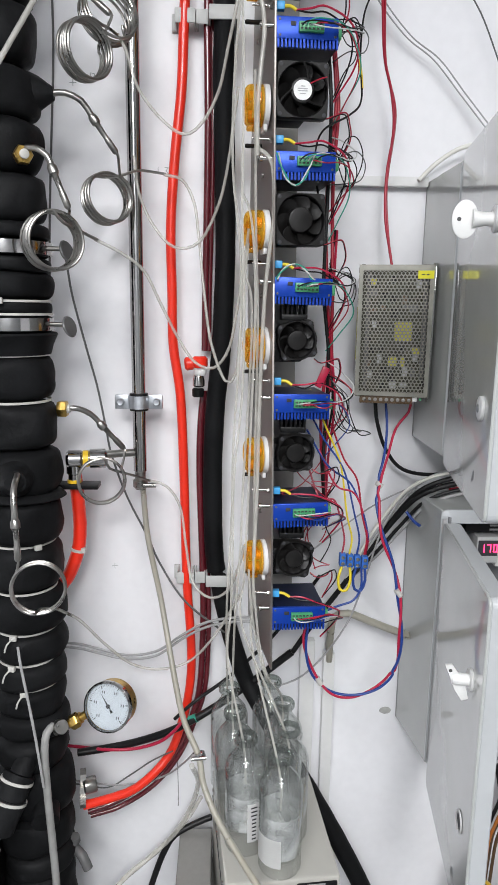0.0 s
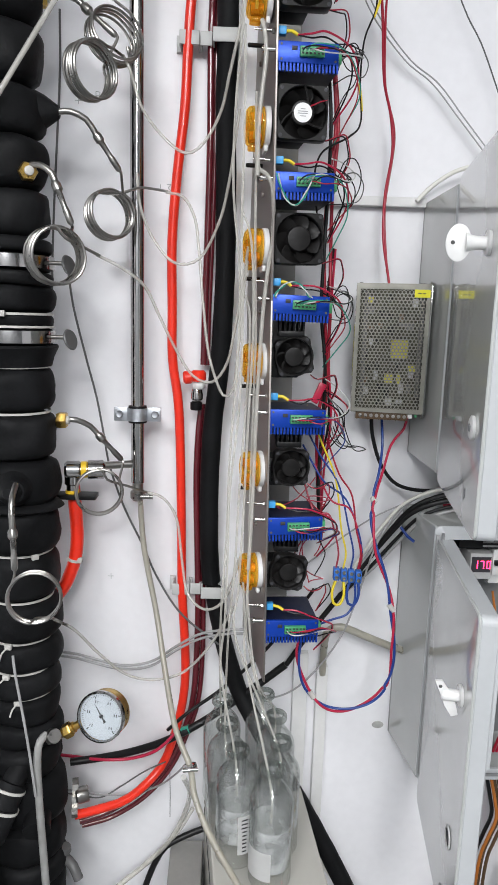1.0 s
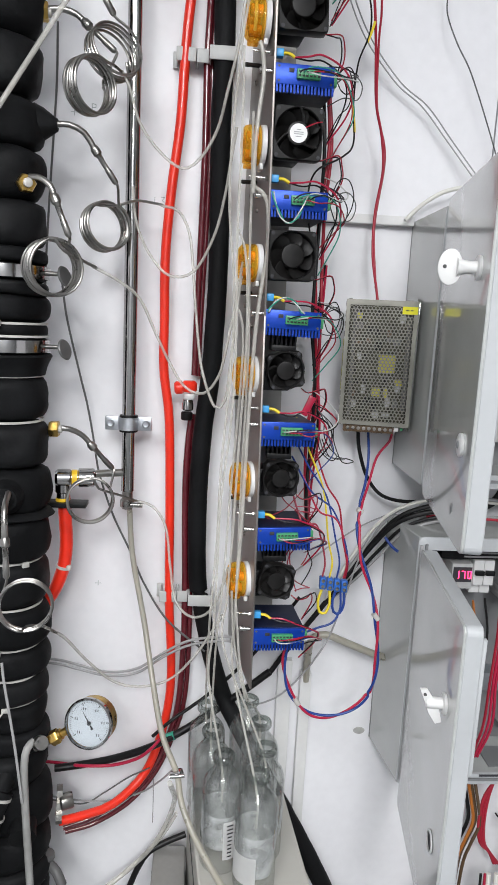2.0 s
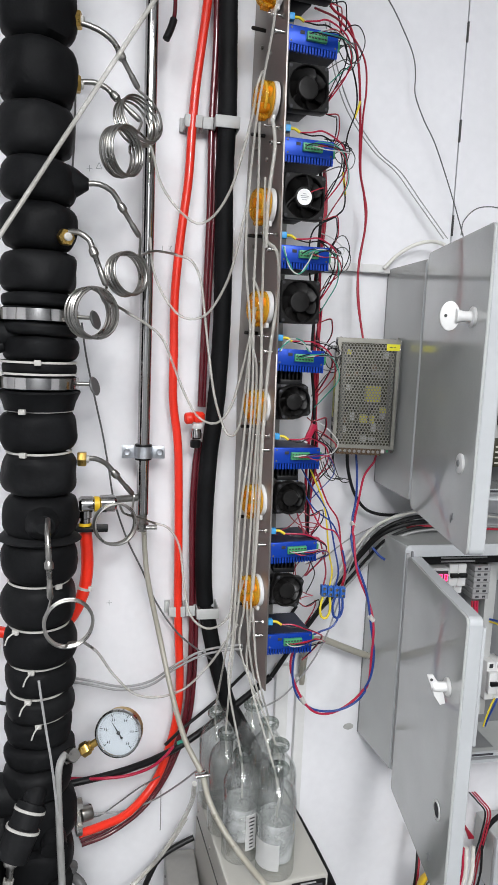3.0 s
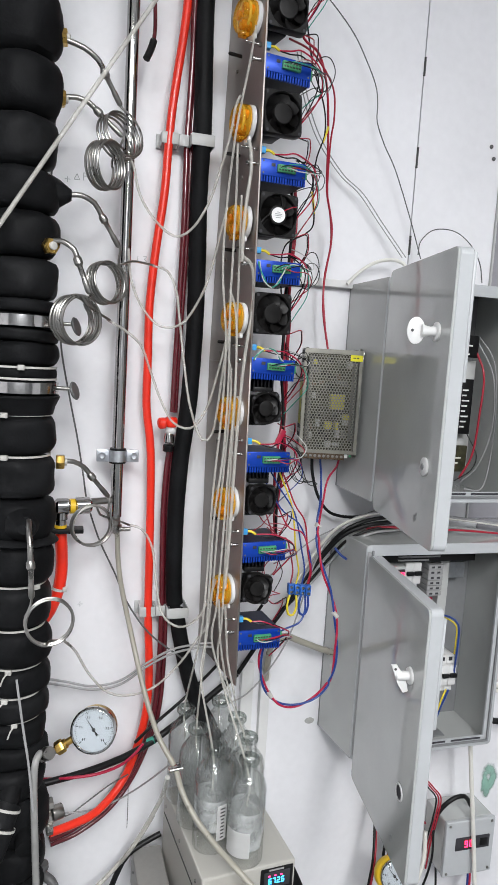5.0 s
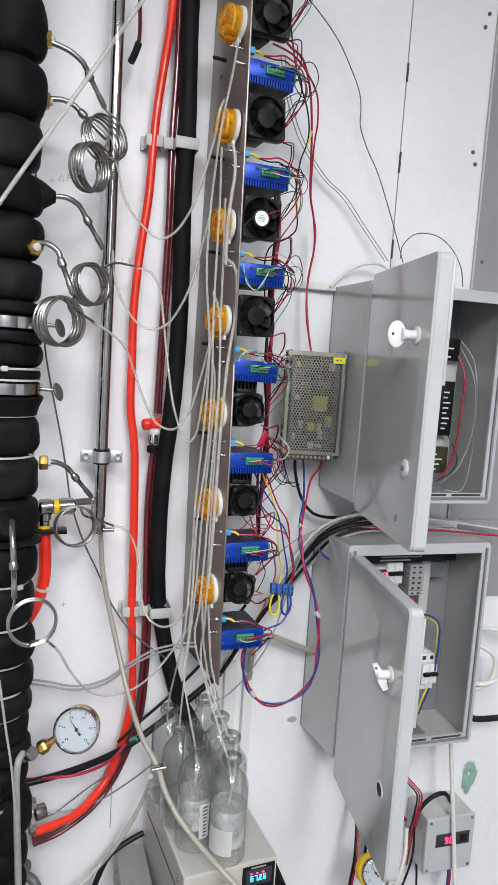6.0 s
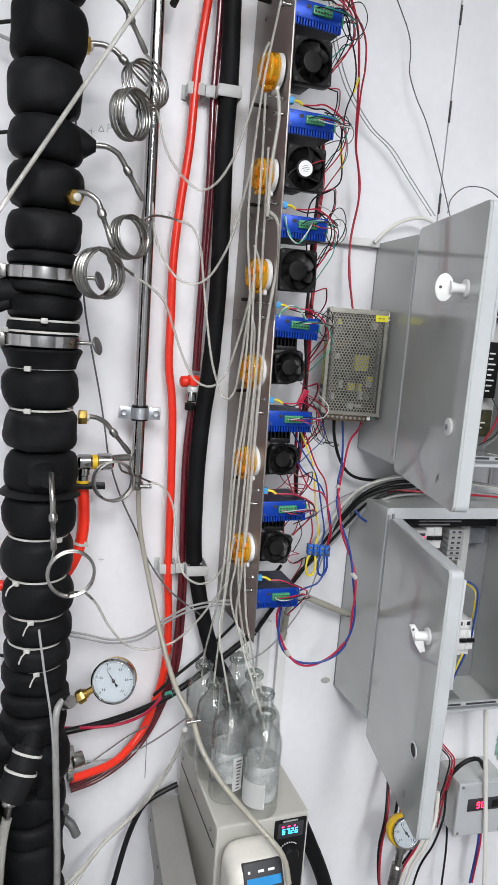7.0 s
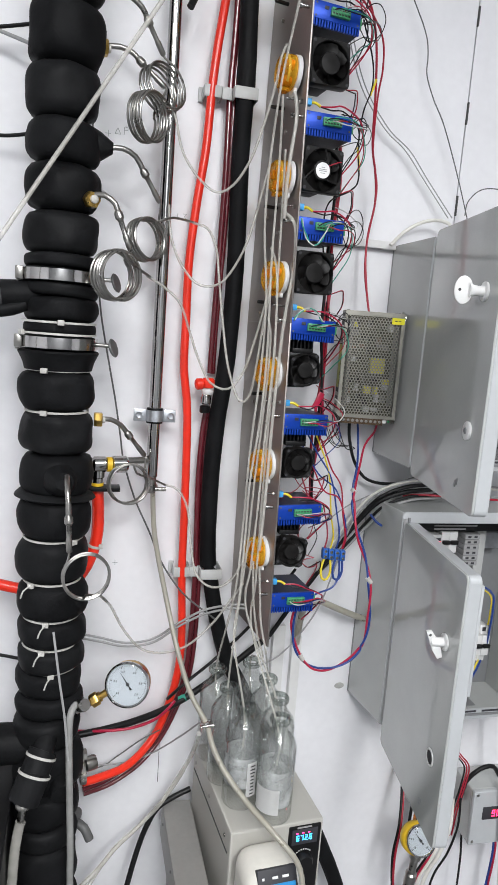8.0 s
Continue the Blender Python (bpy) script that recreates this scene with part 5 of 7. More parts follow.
boxpart("rail_web", (0, 0, -0.0175), (0.25, 0.0325, 0.0175), ZINC, t)
t = thing("cable_duct", "pale upright cable duct inside the lower enclosure", "cable duct", at=(0.60, 1.385, 1.0))
boxpart("duct_body", (0, 0, 0), (0.022, 0.0475, 0.34), CLIP_PL, t)


def breaker(x, z, label):
    t = thing("circuit_breaker", label, "circuit breaker", "circuit breakers", (x, 1.350, z))
    boxpart("housing", (0, 0.012, -0.040), (0.0175, 0.049, 0.040), WHITE_PL, t, 0.001)
    boxpart("front", (0, 0, -0.022), (0.0175, 0.012, 0.022), WHITE_PL, t, 0.001)
    boxpart("toggle", (0.0015, -0.007, -0.003), (0.0168, 0.0, 0.005), BLACK_PL, t, 0.001)
    boxpart("clamp_hole", (0.005, 0.0105, 0.028), (0.0125, 0.0125, 0.036), INK, t, 0)
    return t


breaker(0.498, 1.312, "white circuit breaker on the mounting rail")
breaker(0.516, 1.312, "white circuit breaker on the mounting rail")
breaker(0.604, 1.085, "white circuit breaker with black toggle")
breaker(0.622, 1.085, "white circuit breaker with black toggle")
meter = thing("panel_meter", "black panel meter with glowing red digits", "meter", at=(0.459, 1.346, 1.285))
boxpart("housing", (0, 0, 0), (0.036, 0.054, 0.044), CLIP_PL, meter, 0.001)
boxpart("screen", (0.002, -0.001, 0.012), (0.034, 0.0005, 0.038), INK, meter, 0)
bm = B()
seven(bm, "170", 0.0055, -0.001, 0.018, 0.014)
part("digits", bm, LED_RED, meter, "red digits 170")
for k in range(6):
    t = thing("terminal_clamp", "grey rail terminal clamp", "terminal clamp", "rail terminals", (0.552 + k * 0.0001, 1.352, 1.262 + k * 0.0112))
    boxpart("housing", (0, 0, 0), (0.034, 0.047, 0.0100), CABLE_GREY, t, 0.0008)
    boxpart("wire_slot", (0.006, -0.0005, 0.003), (0.013, 0.0006, 0.007), INK, t, 0)
    boxpart("wire_slot", (0.020, -0.0005, 0.003), (0.027, 0.0006, 0.007), INK, t, 0)
device("contactor", (0.44, 1.352, 1.335), (0.66, 1.399, 1.362), BLACK_PL, "row of black relays under the enclosure top", "relay", 3, CABLE_GREY)
for m, nm, pts in ((WIRE_CRIMSON, "crimson", [(0.47, 1.345, 1.27), (0.475, 1.33, 1.22), (0.47, 1.33, 1.12), (0.48, 1.34, 1.02)]), (WIRE_ORANGE, "orange", [(0.50, 1.345, 1.265), (0.505, 1.33, 1.20), (0.495, 1.33, 1.10), (0.50, 1.34, 1.0)]), (WIRE_BLACK, "black", [(0.52, 1.345, 1.27), (0.525, 1.33, 1.20), (0.515, 1.33, 1.08), (0.52, 1.34, 0.99)])):
    hose("enclosure_wire", m, 0.002, pts, nm + " wire inside the lower enclosure", "wire", "enclosure wires")
for i, dx in enumerate((0.0, 0.006, 0.011)):
    hose("enclosure_wire", WIRE_CRIMSON if i else WIRE_RED, 0.0024, [(0.548 + dx, 1.345, 1.262), (0.545 + dx, 1.335, 1.20), (0.540 + dx, 1.332, 1.12), (0.538 + dx * 1.4, 1.334, 1.04), (0.528 + dx, 1.345, 0.972)], "red wire dropping through the lower enclosure", "wire", "enclosure wires")
# stands for a recess in the floor, its darker tone put into the colour
device("floor_rectangle", (0.56, 1.34, 0.9545), (0.62, 1.40, 0.957), CAB_DARK, "darker grey rectangle standing for a recess in the enclosure floor", "plate")

# small controller box
ctl = thing("controller_box", "light grey controller box with red digital display", "controller", at=(0.656, WALL_Y, 0.610))
boxpart("housing", (0, -0.080, 0), (0.122, 0, 0.130), CAB, ctl, 0.004)
boxpart("lid", (-0.001, -0.090, -0.001), (0.123, -0.0795, 0.131), DOOR_RIM, ctl, 0.003)
boxpart("display_bezel", (0.024, -0.0925, 0.062), (0.110, -0.0895, 0.092), INK, ctl, 0.001)
bm = B()
seven(bm, "90", 0.046, -0.0927, 0.069, 0.016)
part("digits", bm, LED_RED, ctl, "red digits")
boxpart("keys", (0.085, -0.0932, 0.068), (0.104, -0.0924, 0.086), BLACK_PL, ctl, 0.0005)
for x in (0.008, 0.114):
    for z in (0.008, 0.122):
        lathepart("lid_screw", [(0.0035, 0), (0.003, 0.0012), (0.001, 0.0014)], (x, -0.090, z), (0, -1, 0), STEEL_DULL, ctl, n=10)
boxpart("side_mark", (-0.0008, -0.035, 0.05), (0.0002, -0.030, 0.075), INK, ctl, 0)
hose("controller_cable", WIRE_BLACK, 0.005, [(0.648, 1.39, 0.690), (0.655, 1.385, 0.740), (0.683, 1.38, 0.772), (0.715, 1.38, 0.776), (0.738, 1.385, 0.748)], "black cable looping over the controller box", "cable")
for m, nm, x in ((WIRE_RED, "red", 0.640), (WIRE_RED, "dark red", 0.646), (WIRE_BLACK, "black", 0.634)):
    hose("controller_wire", m, 0.0018, [(x - 0.02, 1.37, 0.62), (x - 0.01, 1.375, 0.68), (x + 0.004, 1.38, 0.73), (x + 0.012, 1.385, 0.775), (x - 0.006, 1.39, 0.80), (x - 0.02, 1.40, 0.815)], nm + " wire beside the controller box", "wire", "controller wires")
hose("controller_wire", WIRE_BLUE, 0.0025, [(0.745, 1.39, 0.607), (0.747, 1.38, 0.56), (0.74, 1.38, 0.45)], "blue wire below the controller box", "wire", "controller wires")
hose("controller_wire", WIRE_CRIMSON, 0.0025, [(0.750, 1.39, 0.607), (0.753, 1.38, 0.56), (0.746, 1.38, 0.45)], "crimson wire below the controller box", "wire", "controller wires")
hose("controller_wire", WIRE_BLACK, 0.0025, [(0.665, 1.39, 0.607), (0.664, 1.38, 0.55), (0.665, 1.38, 0.45)], "black wire below the controller box", "wire", "controller wires")
for m, nm, x, y, r in ((WIRE_ORANGE, "orange", 0.545, 1.385, 0.003), (TERMINAL, "brown", 0.551, 1.390, 0.004), (WIRE_BLACK, "black", 0.540, 1.395, 0.0035), (TERMINAL, "brown", 0.556, 1.380, 0.003)):
    hose("hanging_cable", m, r, [(x + 0.004, y, 0.945), (x + 0.002, y, 0.90), (x + 0.010, y - 0.006, 0.855), (x + 0.016, y - 0.008, 0.815), (x + 0.004, y - 0.006, 0.77), (x - 0.004, y, 0.72), (x - 0.010, y, 0.60)], nm + " cable hanging out of the lower enclosure", "cable", "hanging cables")
for i in range(3):
    hose("hanging_cable", WIRE_RED, 0.003, [(0.600 + i * 0.003, 1.385, 0.945), (0.594, 1.38, 0.90), (0.576 + i * 0.004, 1.375, 0.868), (0.570 + i * 0.005, 1.372, 0.82), (0.578 + i * 0.004, 1.375, 0.775), (0.600, 1.38, 0.75), (0.615 + i * 0.004, 1.385, 0.72)], "red cable looping below the lower enclosure", "cable", "hanging cables")
hose("coiled_cable", CABLE_WHITE, 0.005, [(0.715, 1.38, 1.14), (0.76, 1.37, 1.13), (0.80, 1.37, 1.10), (0.80, 1.37, 1.05), (0.76, 1.37, 1.03), (0.715, 1.38, 1.05)], "coiled cream cable beside the enclosure", "cable", "coiled cables")
hose("coiled_cable", CABLE_WHITE, 0.005, [(0.715, 1.39, 1.17), (0.77, 1.385, 1.165), (0.84, 1.385, 1.15), (0.90, 1.385, 1.10)], "coiled cream cable beside the enclosure", "cable", "coiled cables")
hose("coiled_cable", CABLE_WHITE, 0.005, [(0.715, 1.38, 1.065), (0.76, 1.36, 1.045), (0.82, 1.36, 1.06), (0.86, 1.37, 1.10)], "coiled cream cable beside the enclosure", "cable", "coiled cables")
hose("black_cable", WIRE_BLACK, 0.007, [(0.722, 1.400, 0.99), (0.745, 1.39, 0.968), (0.78, 1.39, 0.945), (0.86, 1.39, 0.94)], "black cable beside the lower enclosure", "cable")
bm = B()
ring = []
for k in range(48):
    a = k / 48 * math.tau
    rr = 1 + 0.10 * math.sin(3 * a + 1) + 0.06 * math.sin(7 * a) + 0.04 * math.sin(13 * a + 2)
    ring.append((math.cos(a) * rr, math.sin(a) * rr))
mid = bm.verts.new((0.819, WALL_Y - 0.0012, 0.771))
rim = [bm.verts.new((0.819 + 0.024 * c, WALL_Y - 0.0006, 0.771 + 0.050 * s)) for c, s in ring]
for k in range(48):
    bm.faces.new((mid, rim[(k + 1) % 48], rim[k]))
single("paint_smear", bm, GREEN_PAINT, "smear of green paint on the white wall", "paint smear")
bm = B()
bm_lathe(bm, [(0.009, 0), (0.0085, 0.001), (0.004, 0.0015)], (0.348, WALL_Y, 0.962), (0, -1, 0), 12)
bmesh.ops.scale(bm, vec=(1.25, 1, 0.8), verts=bm.verts, space=Matrix.Translation((-0.348, -WALL_Y, -0.962)))
single("wall_mark", bm, SCUFF, "grey plugged hole in the white wall", "wall mark")

# grey cabinet at the far upper right, carried lower as grey for shadow
far = thing("side_cabinet", "plain grey panelling beside the enclosures, lower sheet added for shadow", "panelling", at=(0.688, WALL_Y, 1.22))
boxpart("upper_panel", (0, -0.0035, 0.185), (0.60, -0.0002, 1.73), GREY_SHEET, far, 0.001)
# added sheet: the grey shadow beside the enclosures put into its colour
boxpart("shadow_panel", (0.027, -0.0035, 0), (0.60, -0.0002, 0.1835), GREY_SHEET, far, 0.001)
boxpart("edge_fold", (-0.004, -0.006, 0.185), (0.0, -0.0002, 1.73), CLIP_PL, far, 0.001)
for z in (0.30, 0.75, 1.20):
    lathepart("panel_screw", [(0.004, 0), (0.0035, 0.0015), (0.001, 0.002)], (0.018, -0.0035, z), (0, -1, 0), CABLE_DARK, far, n=10)

# white ducts
def duct(name, lo, hi, label):
    bm = B()
    bm_box(bm, lo, hi, 0.0015)
    single(name, bm, WHITE_PL, label, "cable duct", "wall ducts")


duct("wall_duct", (0.095, WALL_Y - 0.016, 1.876), (0.366, WALL_Y - 0.0005, 1.891), "white horizontal cable duct ending at the enclosure")
duct("wall_duct", (0.186, WALL_Y - 0.016, 0.40), (0.212, WALL_Y - 0.0005, 1.11), "white upright cable duct behind the bottles")
duct("wall_duct", (0.228, WALL_Y - 0.017, 0.40), (0.248, WALL_Y - 0.0005, 1.085), "white upright cable duct behind the bottles")

hose("conduit", CABLE_WHITE, 0.0048, [(0.690, 1.350, 0.951), (0.699, 1.344, 0.86), (0.713, 1.338, 0.74), (0.728, 1.333, 0.61), (0.742, 1.330, 0.48), (0.756, 1.330, 0.34)], "slim white conduit running down from the lower enclosure", "conduit")

# pressure gauge on the column
def gauge(name, centre, facing, R, body_mat, label):
    t = thing(name, label, "pressure gauge", "pressure gauges", centre)
    d = Vector(facing).normalized()
    dd, u, w = frame_of(d)
    right = Vector((0, 0, 1)).cross(-d).normalized() * -1
    up = Vector((0, 0, 1)) - d * d.z
    up.normalize()
    right = d.cross(up) * -1
    lathepart("case", [(R * 0.8, -0.030), (R * 0.97, -0.026), (R * 0.97, -0.004)], (0, 0, 0), d, body_mat, t, n=40)
    bm = B()
    bm_lathe(bm, [(R * 0.97, -0.006), (R * 1.03, -0.004), (R * 1.03, 0.002), (R * 0.96, 0.004), (R * 0.92, 0.001)], (0, 0, 0), d, 40, False)
    part("bezel", bm, STEEL, t, "polished steel bezel")
    face = lathepart("dial", [(R * 0.95, -0.0040), (R * 0.95, -0.0030)], (0, 0, 0), d, DIAL, t, "white dial", 40)
    bm = B()
    for k in range(51):
        a = radians(225 - 270 * k / 50)
        r0, r1, th = (0.74, 0.86, 0.0007) if k % 10 == 0 else (0.80, 0.86, 0.0003)
        rd = right * math.cos(a) + up * math.sin(a)
        tg = right * -math.sin(a) + up * math.cos(a)
        q = [rd * R * r0 - tg * th, rd * R * r0 + tg * th, rd * R * r1 + tg * th, rd * R * r1 - tg * th]
        bm.faces.new([bm.verts.new(v + d * -0.0026) for v in q])
    for k in range(6):
        a = radians(225 - 270 * k / 5)
        c = (right * math.cos(a) + up * math.sin(a)) * R * 0.60
        for dx in (-0.0022, 0.0012):
            q = [c + right * dx + up * -0.002, c + right * (dx + 0.0014) + up * -0.002, c + right * (dx + 0.0014) + up * 0.002, c + right * dx + up * 0.002]
            bm.faces.new([bm.verts.new(v + d * -0.0026) for v in q])
    part("scale_marks", bm, INK, face)
    a = radians(128)
    rd, tg = right * math.cos(a) + up * math.sin(a), right * -math.sin(a) + up * math.cos(a)
    bm = B()
    q = [rd * R * 0.72, tg * 0.0012, rd * -R * 0.12 + tg * 0.0008, rd * -R * 0.30 + tg * 0.0025, rd * -R * 0.30 - tg * 0.0025, rd * -R * 0.12 - tg * 0.0008, tg * -0.0012]
    f = bm.faces.new([bm.verts.new(v + d * -0.0018) for v in q])
    bmesh.ops.solidify(bm, geom=[f], thickness=0.0005)
    bm_lathe(bm, [(0.0028, -0.0028), (0.0028, 0.0), (0.001, 0.0005)], (0, 0, 0), d, 14)
    part("needle", bm, INK, t, "black needle")
    lathepart("lens", [(R * 0.94, -0.0006), (R * 0.85, 0.0008), (R * 0.6, 0.0020), (R * 0.3, 0.0027), (R * 0.02, 0.0030)], (0, 0, 0), d, WATER, t, "clear domed glass", 40)
    return t


g = gauge("pressure_gauge", (-0.122, 1.232, 1.104), (-0.27, -1, 0.28), 0.0365, BRASS, "round pressure gauge with brass case and white dial")
bm = B()
bm_lathe(bm, [(0.006, 0), (0.006, 0.014), (0.0085, 0.0145), (0.0085, 0.026)], (-0.030, 0.012, -0.017), (-1, 0, -0.62), 14)
part("stem", bm, BRASS, g)
bm = B()
hexnut(bm, (-0.046, 0.012, -0.027), (-1, 0, -0.62), 0.0115, 0.014)
part("stem_nut", bm, BRASS, g, "brass hex nut")
bm = B()
bm_lathe(bm, [(0.006, 0), (0.006, 0.030)], (-0.057, 0.012, -0.034), (-1, 0.05, -0.62), 12)
bm_lathe(bm, [(0.010, 0), (0.011, 0.003), (0.011, 0.014), (0.008, 0.018)], (-0.068, -0.004, -0.030), (-0.5, 0.8, -0.5), 16)
part("elbow_joint", bm, STEEL_DULL, g)
bm = B()
for z, y in ((0.905, 1.34), (0.885, 1.335), (0.868, 1.33)):
    bm_lathe(bm, [(0.013, 0), (0.013, 0.010)], (-0.192, y, z), (1, 0.2, 0), 8)
bm_lathe(bm, [(0.011, 0), (0.0135, 0.003), (0.0135, 0.02), (0.012, 0.022)], (-0.185, 1.331, 0.893), (1, 0.3, 0.1), 16)
single("hose_connector", bm, STEEL_DULL, "steel hose clamp and connector at the red hose end", "hose connector")
bm = B()
bm_sweep(bm, [(-0.195, 1.30, 0.80), (-0.182, 1.29, 0.795), (-0.172, 1.285, 0.775)], 0.008, 10)
bm_lathe(bm, [(0.010, 0), (0.011, 0.004), (0.008, 0.012)], (-0.198, 1.30, 0.815), (0.3, -0.2, 1), 12)
single("drain_lever", bm, CABLE_DARK, "dark lever of a drain tap on the column", "lever")

# yellow-bodied gauge below the lower enclosure door
yg = gauge("yellow_gauge", (0.492, 1.275, 0.700), (-0.15, -1, 0.42), 0.030, YELLOW, "yellow pressure gauge hanging below the open door")
lathepart("yellow_cap", [(0.030, -0.026), (0.033, -0.022), (0.033, -0.010), (0.030, -0.006)], (-0.004, 0.002, 0), (-0.15, -1, 0.42), YELLOW, yg, n=32)
lathepart("stem", [(0.010, 0), (0.012, 0.004), (0.012, 0.02), (0.008, 0.024), (0.008, 0.06), (0.012, 0.064), (0.012, 0.12)], (0, 0.012, -0.030), (0, 0.15, -1), STEEL_DULL, yg)
hose("gauge_wire", WIRE_BLACK, 0.003, [(0.50, 1.413, 0.80), (0.488, 1.37, 0.76), (0.470, 1.33, 0.70), (0.458, 1.32, 0.64), (0.462, 1.32, 0.58), (0.48, 1.33, 0.50)], "black wire beside the yellow gauge", "wire", "gauge wires")
hose("gauge_wire", WIRE_RED, 0.0025, [(0.504, 1.413, 0.80), (0.492, 1.37, 0.76), (0.473, 1.328, 0.70), (0.461, 1.316, 0.64), (0.463, 1.316, 0.58), (0.48, 1.33, 0.50)], "red wire beside the yellow gauge", "wire", "gauge wires")
for k, (x, m, nm) in enumerate(((0.565, CABLE_WHITE, "white"), (0.580, CABLE_WHITE, "white"), (0.55, WIRE_BLACK, "black"), (0.558, WIRE_CRIMSON, "crimson"), (0.60, WIRE_BLACK, "black"))):
    hose("hanging_cable", m, 0.0045 if k < 2 else 0.0025, [(x + 0.03, 1.36, 0.72), (x + 0.025, 1.35, 0.66), (x + 0.005, 1.345, 0.60), (x - 0.02, 1.35, 0.54), (x - 0.03, 1.36, 0.44)], nm + " cable hanging below the enclosure door", "cable", "hanging cables")


# ---- dosing pump with bottles on a narrow stand ----
stand = thing("equipment_stand", "narrow steel stand under the dosing pump", "stand", at=(0.10, 1.26, 0.0))
boxpart("top", (-0.115, -0.15, 0.655), (0.13, 0.15, 0.679), BOX_SIDE, stand, 0.002)
for sx in (-0.110, 0.105):
    for sy in (-0.135, 0.115):
        boxpart("leg", (sx, sy, 0.0), (sx + 0.02, sy + 0.02, 0.655), BOX_SIDE, stand, 0.001)

dp = thing("dosing_pump", "warm grey benchtop peristaltic pump with digital display", "dosing pump", at=(0.112, 1.255, 0.675))
dp.matrix_basis = pose(0.128, 1.262, 0.679, 0, 0, 5)
boxpart("case", (-0.085, -0.112, 0.0), (0.085, 0.14, 0.197), BOX_PAINT, dp, 0.004)
boxpart("side_seam", (-0.0862, -0.10, 0.15), (-0.0848, 0.13, 0.152), GASKET, dp, 0)
for y in (-0.08, 0.02, 0.12):
    lathepart("case_screw", [(0.0035, 0), (0.003, 0.0015), (0.001, 0.002)], (-0.085, y, 0.170), (-1, 0, 0), STEEL_DULL, dp, n=10)
boxpart("front_panel", (0.020, -0.1145, 0.03), (0.080, -0.1115, 0.190), BLACK_PL, dp, 0.002, "black front panel")
boxpart("window", (0.026, -0.1155, 0.155), (0.074, -0.114, 0.184), INK, dp, 0.0008)
bm = B()
seven(bm, "67.26", 0.034, -0.1157, 0.163, 0.0105)
part("digits", bm, LED_CYAN, dp, "cyan digits 67.26")
bm = B()
for k in range(3):
    bm_box(bm, (0.033 + k * 0.011, -0.1162, 0.1765), (0.037 + k * 0.011, -0.1154, 0.1785))
part("indicator", bm, LED_RED, dp)
boxpart("panel_print", (0.035, -0.1152, 0.186), (0.062, -0.1142, 0.1885), CABLE_GREY, dp, 0)
lathepart("dial_knob", [(0.016, 0), (0.016, 0.010), (0.013, 0.014), (0.004, 0.0145)], (0.050, -0.114, 0.125), (0, -1, 0), BLACK_PL, dp, "black rotary knob")
bm = B()
for k in range(14):
    a = radians(-40 + 260 * k / 20)
    bm_box(bm, (-0.001, -0.0005, 0.0185), (0.001, 0.0005, 0.0205), 0, Matrix.Translation((0.050, -0.115, 0.125)) @ Matrix.Rotation(a - radians(90), 4, "Y"))
part("knob_scale", bm, WHITE_PL, dp)
# pump head: rounded cream block with a dark label plate
bm = B()
vs = bm_box(bm, (-0.082, -0.205, 0.03), (0.018, -0.1125, 0.186), 0.03, None, 5)
part("pump_head", bm, CREAM_PL, dp, "rounded cream pump head")
tilt = Matrix.Translation((-0.032, -0.1985, 0.1705)) @ Matrix.Rotation(radians(-32), 4, "X")
bm = B()
bm_box(bm, (-0.033, -0.0025, -0.021), (0.033, 0.010, 0.021), 0.002, tilt)
part("head_label", bm, INK, dp, "dark blue label plate")
bm = B()
bm_box(bm, (-0.029, -0.0033, -0.014), (0.029, -0.0022, -0.001), 0, tilt)
part("label_band", bm, LED_BLUE, dp)
bm = B()
for k, w in enumerate((0.006, 0.016, 0.018)):
    bm_box(bm, (-0.026 + k * 0.017, -0.0033, 0.006), (-0.026 + k * 0.017 + w * 0.6, -0.0022, 0.0095), 0, tilt)
part("label_print", bm, WHITE_PL, dp)
lathepart("tube_port", [(0.008, 0), (0.008, 0.02), (0.006, 0.022)], (0.012, -0.155, 0.11), (1, 0, 0), BLACK_PL, dp)

# low sheet-steel housing beside the dosing pump
hs = thing("low_housing", "low grey sheet-steel housing beside the dosing pump", "housing", at=(0.002, 1.30, 0.679))
bm = B()
bm_box(bm, (-0.030, -0.15, 0), (0.028, 0.098, 0.072), 0.002)
part("body", bm, BOX_SIDE, hs)
for y in (-0.06, 0.06):
    lathepart("housing_screw", [(0.003, 0), (0.002, 0.0015)], (-0.030, y, 0.05), (-1, 0, 0), CABLE_DARK, hs, n=10)


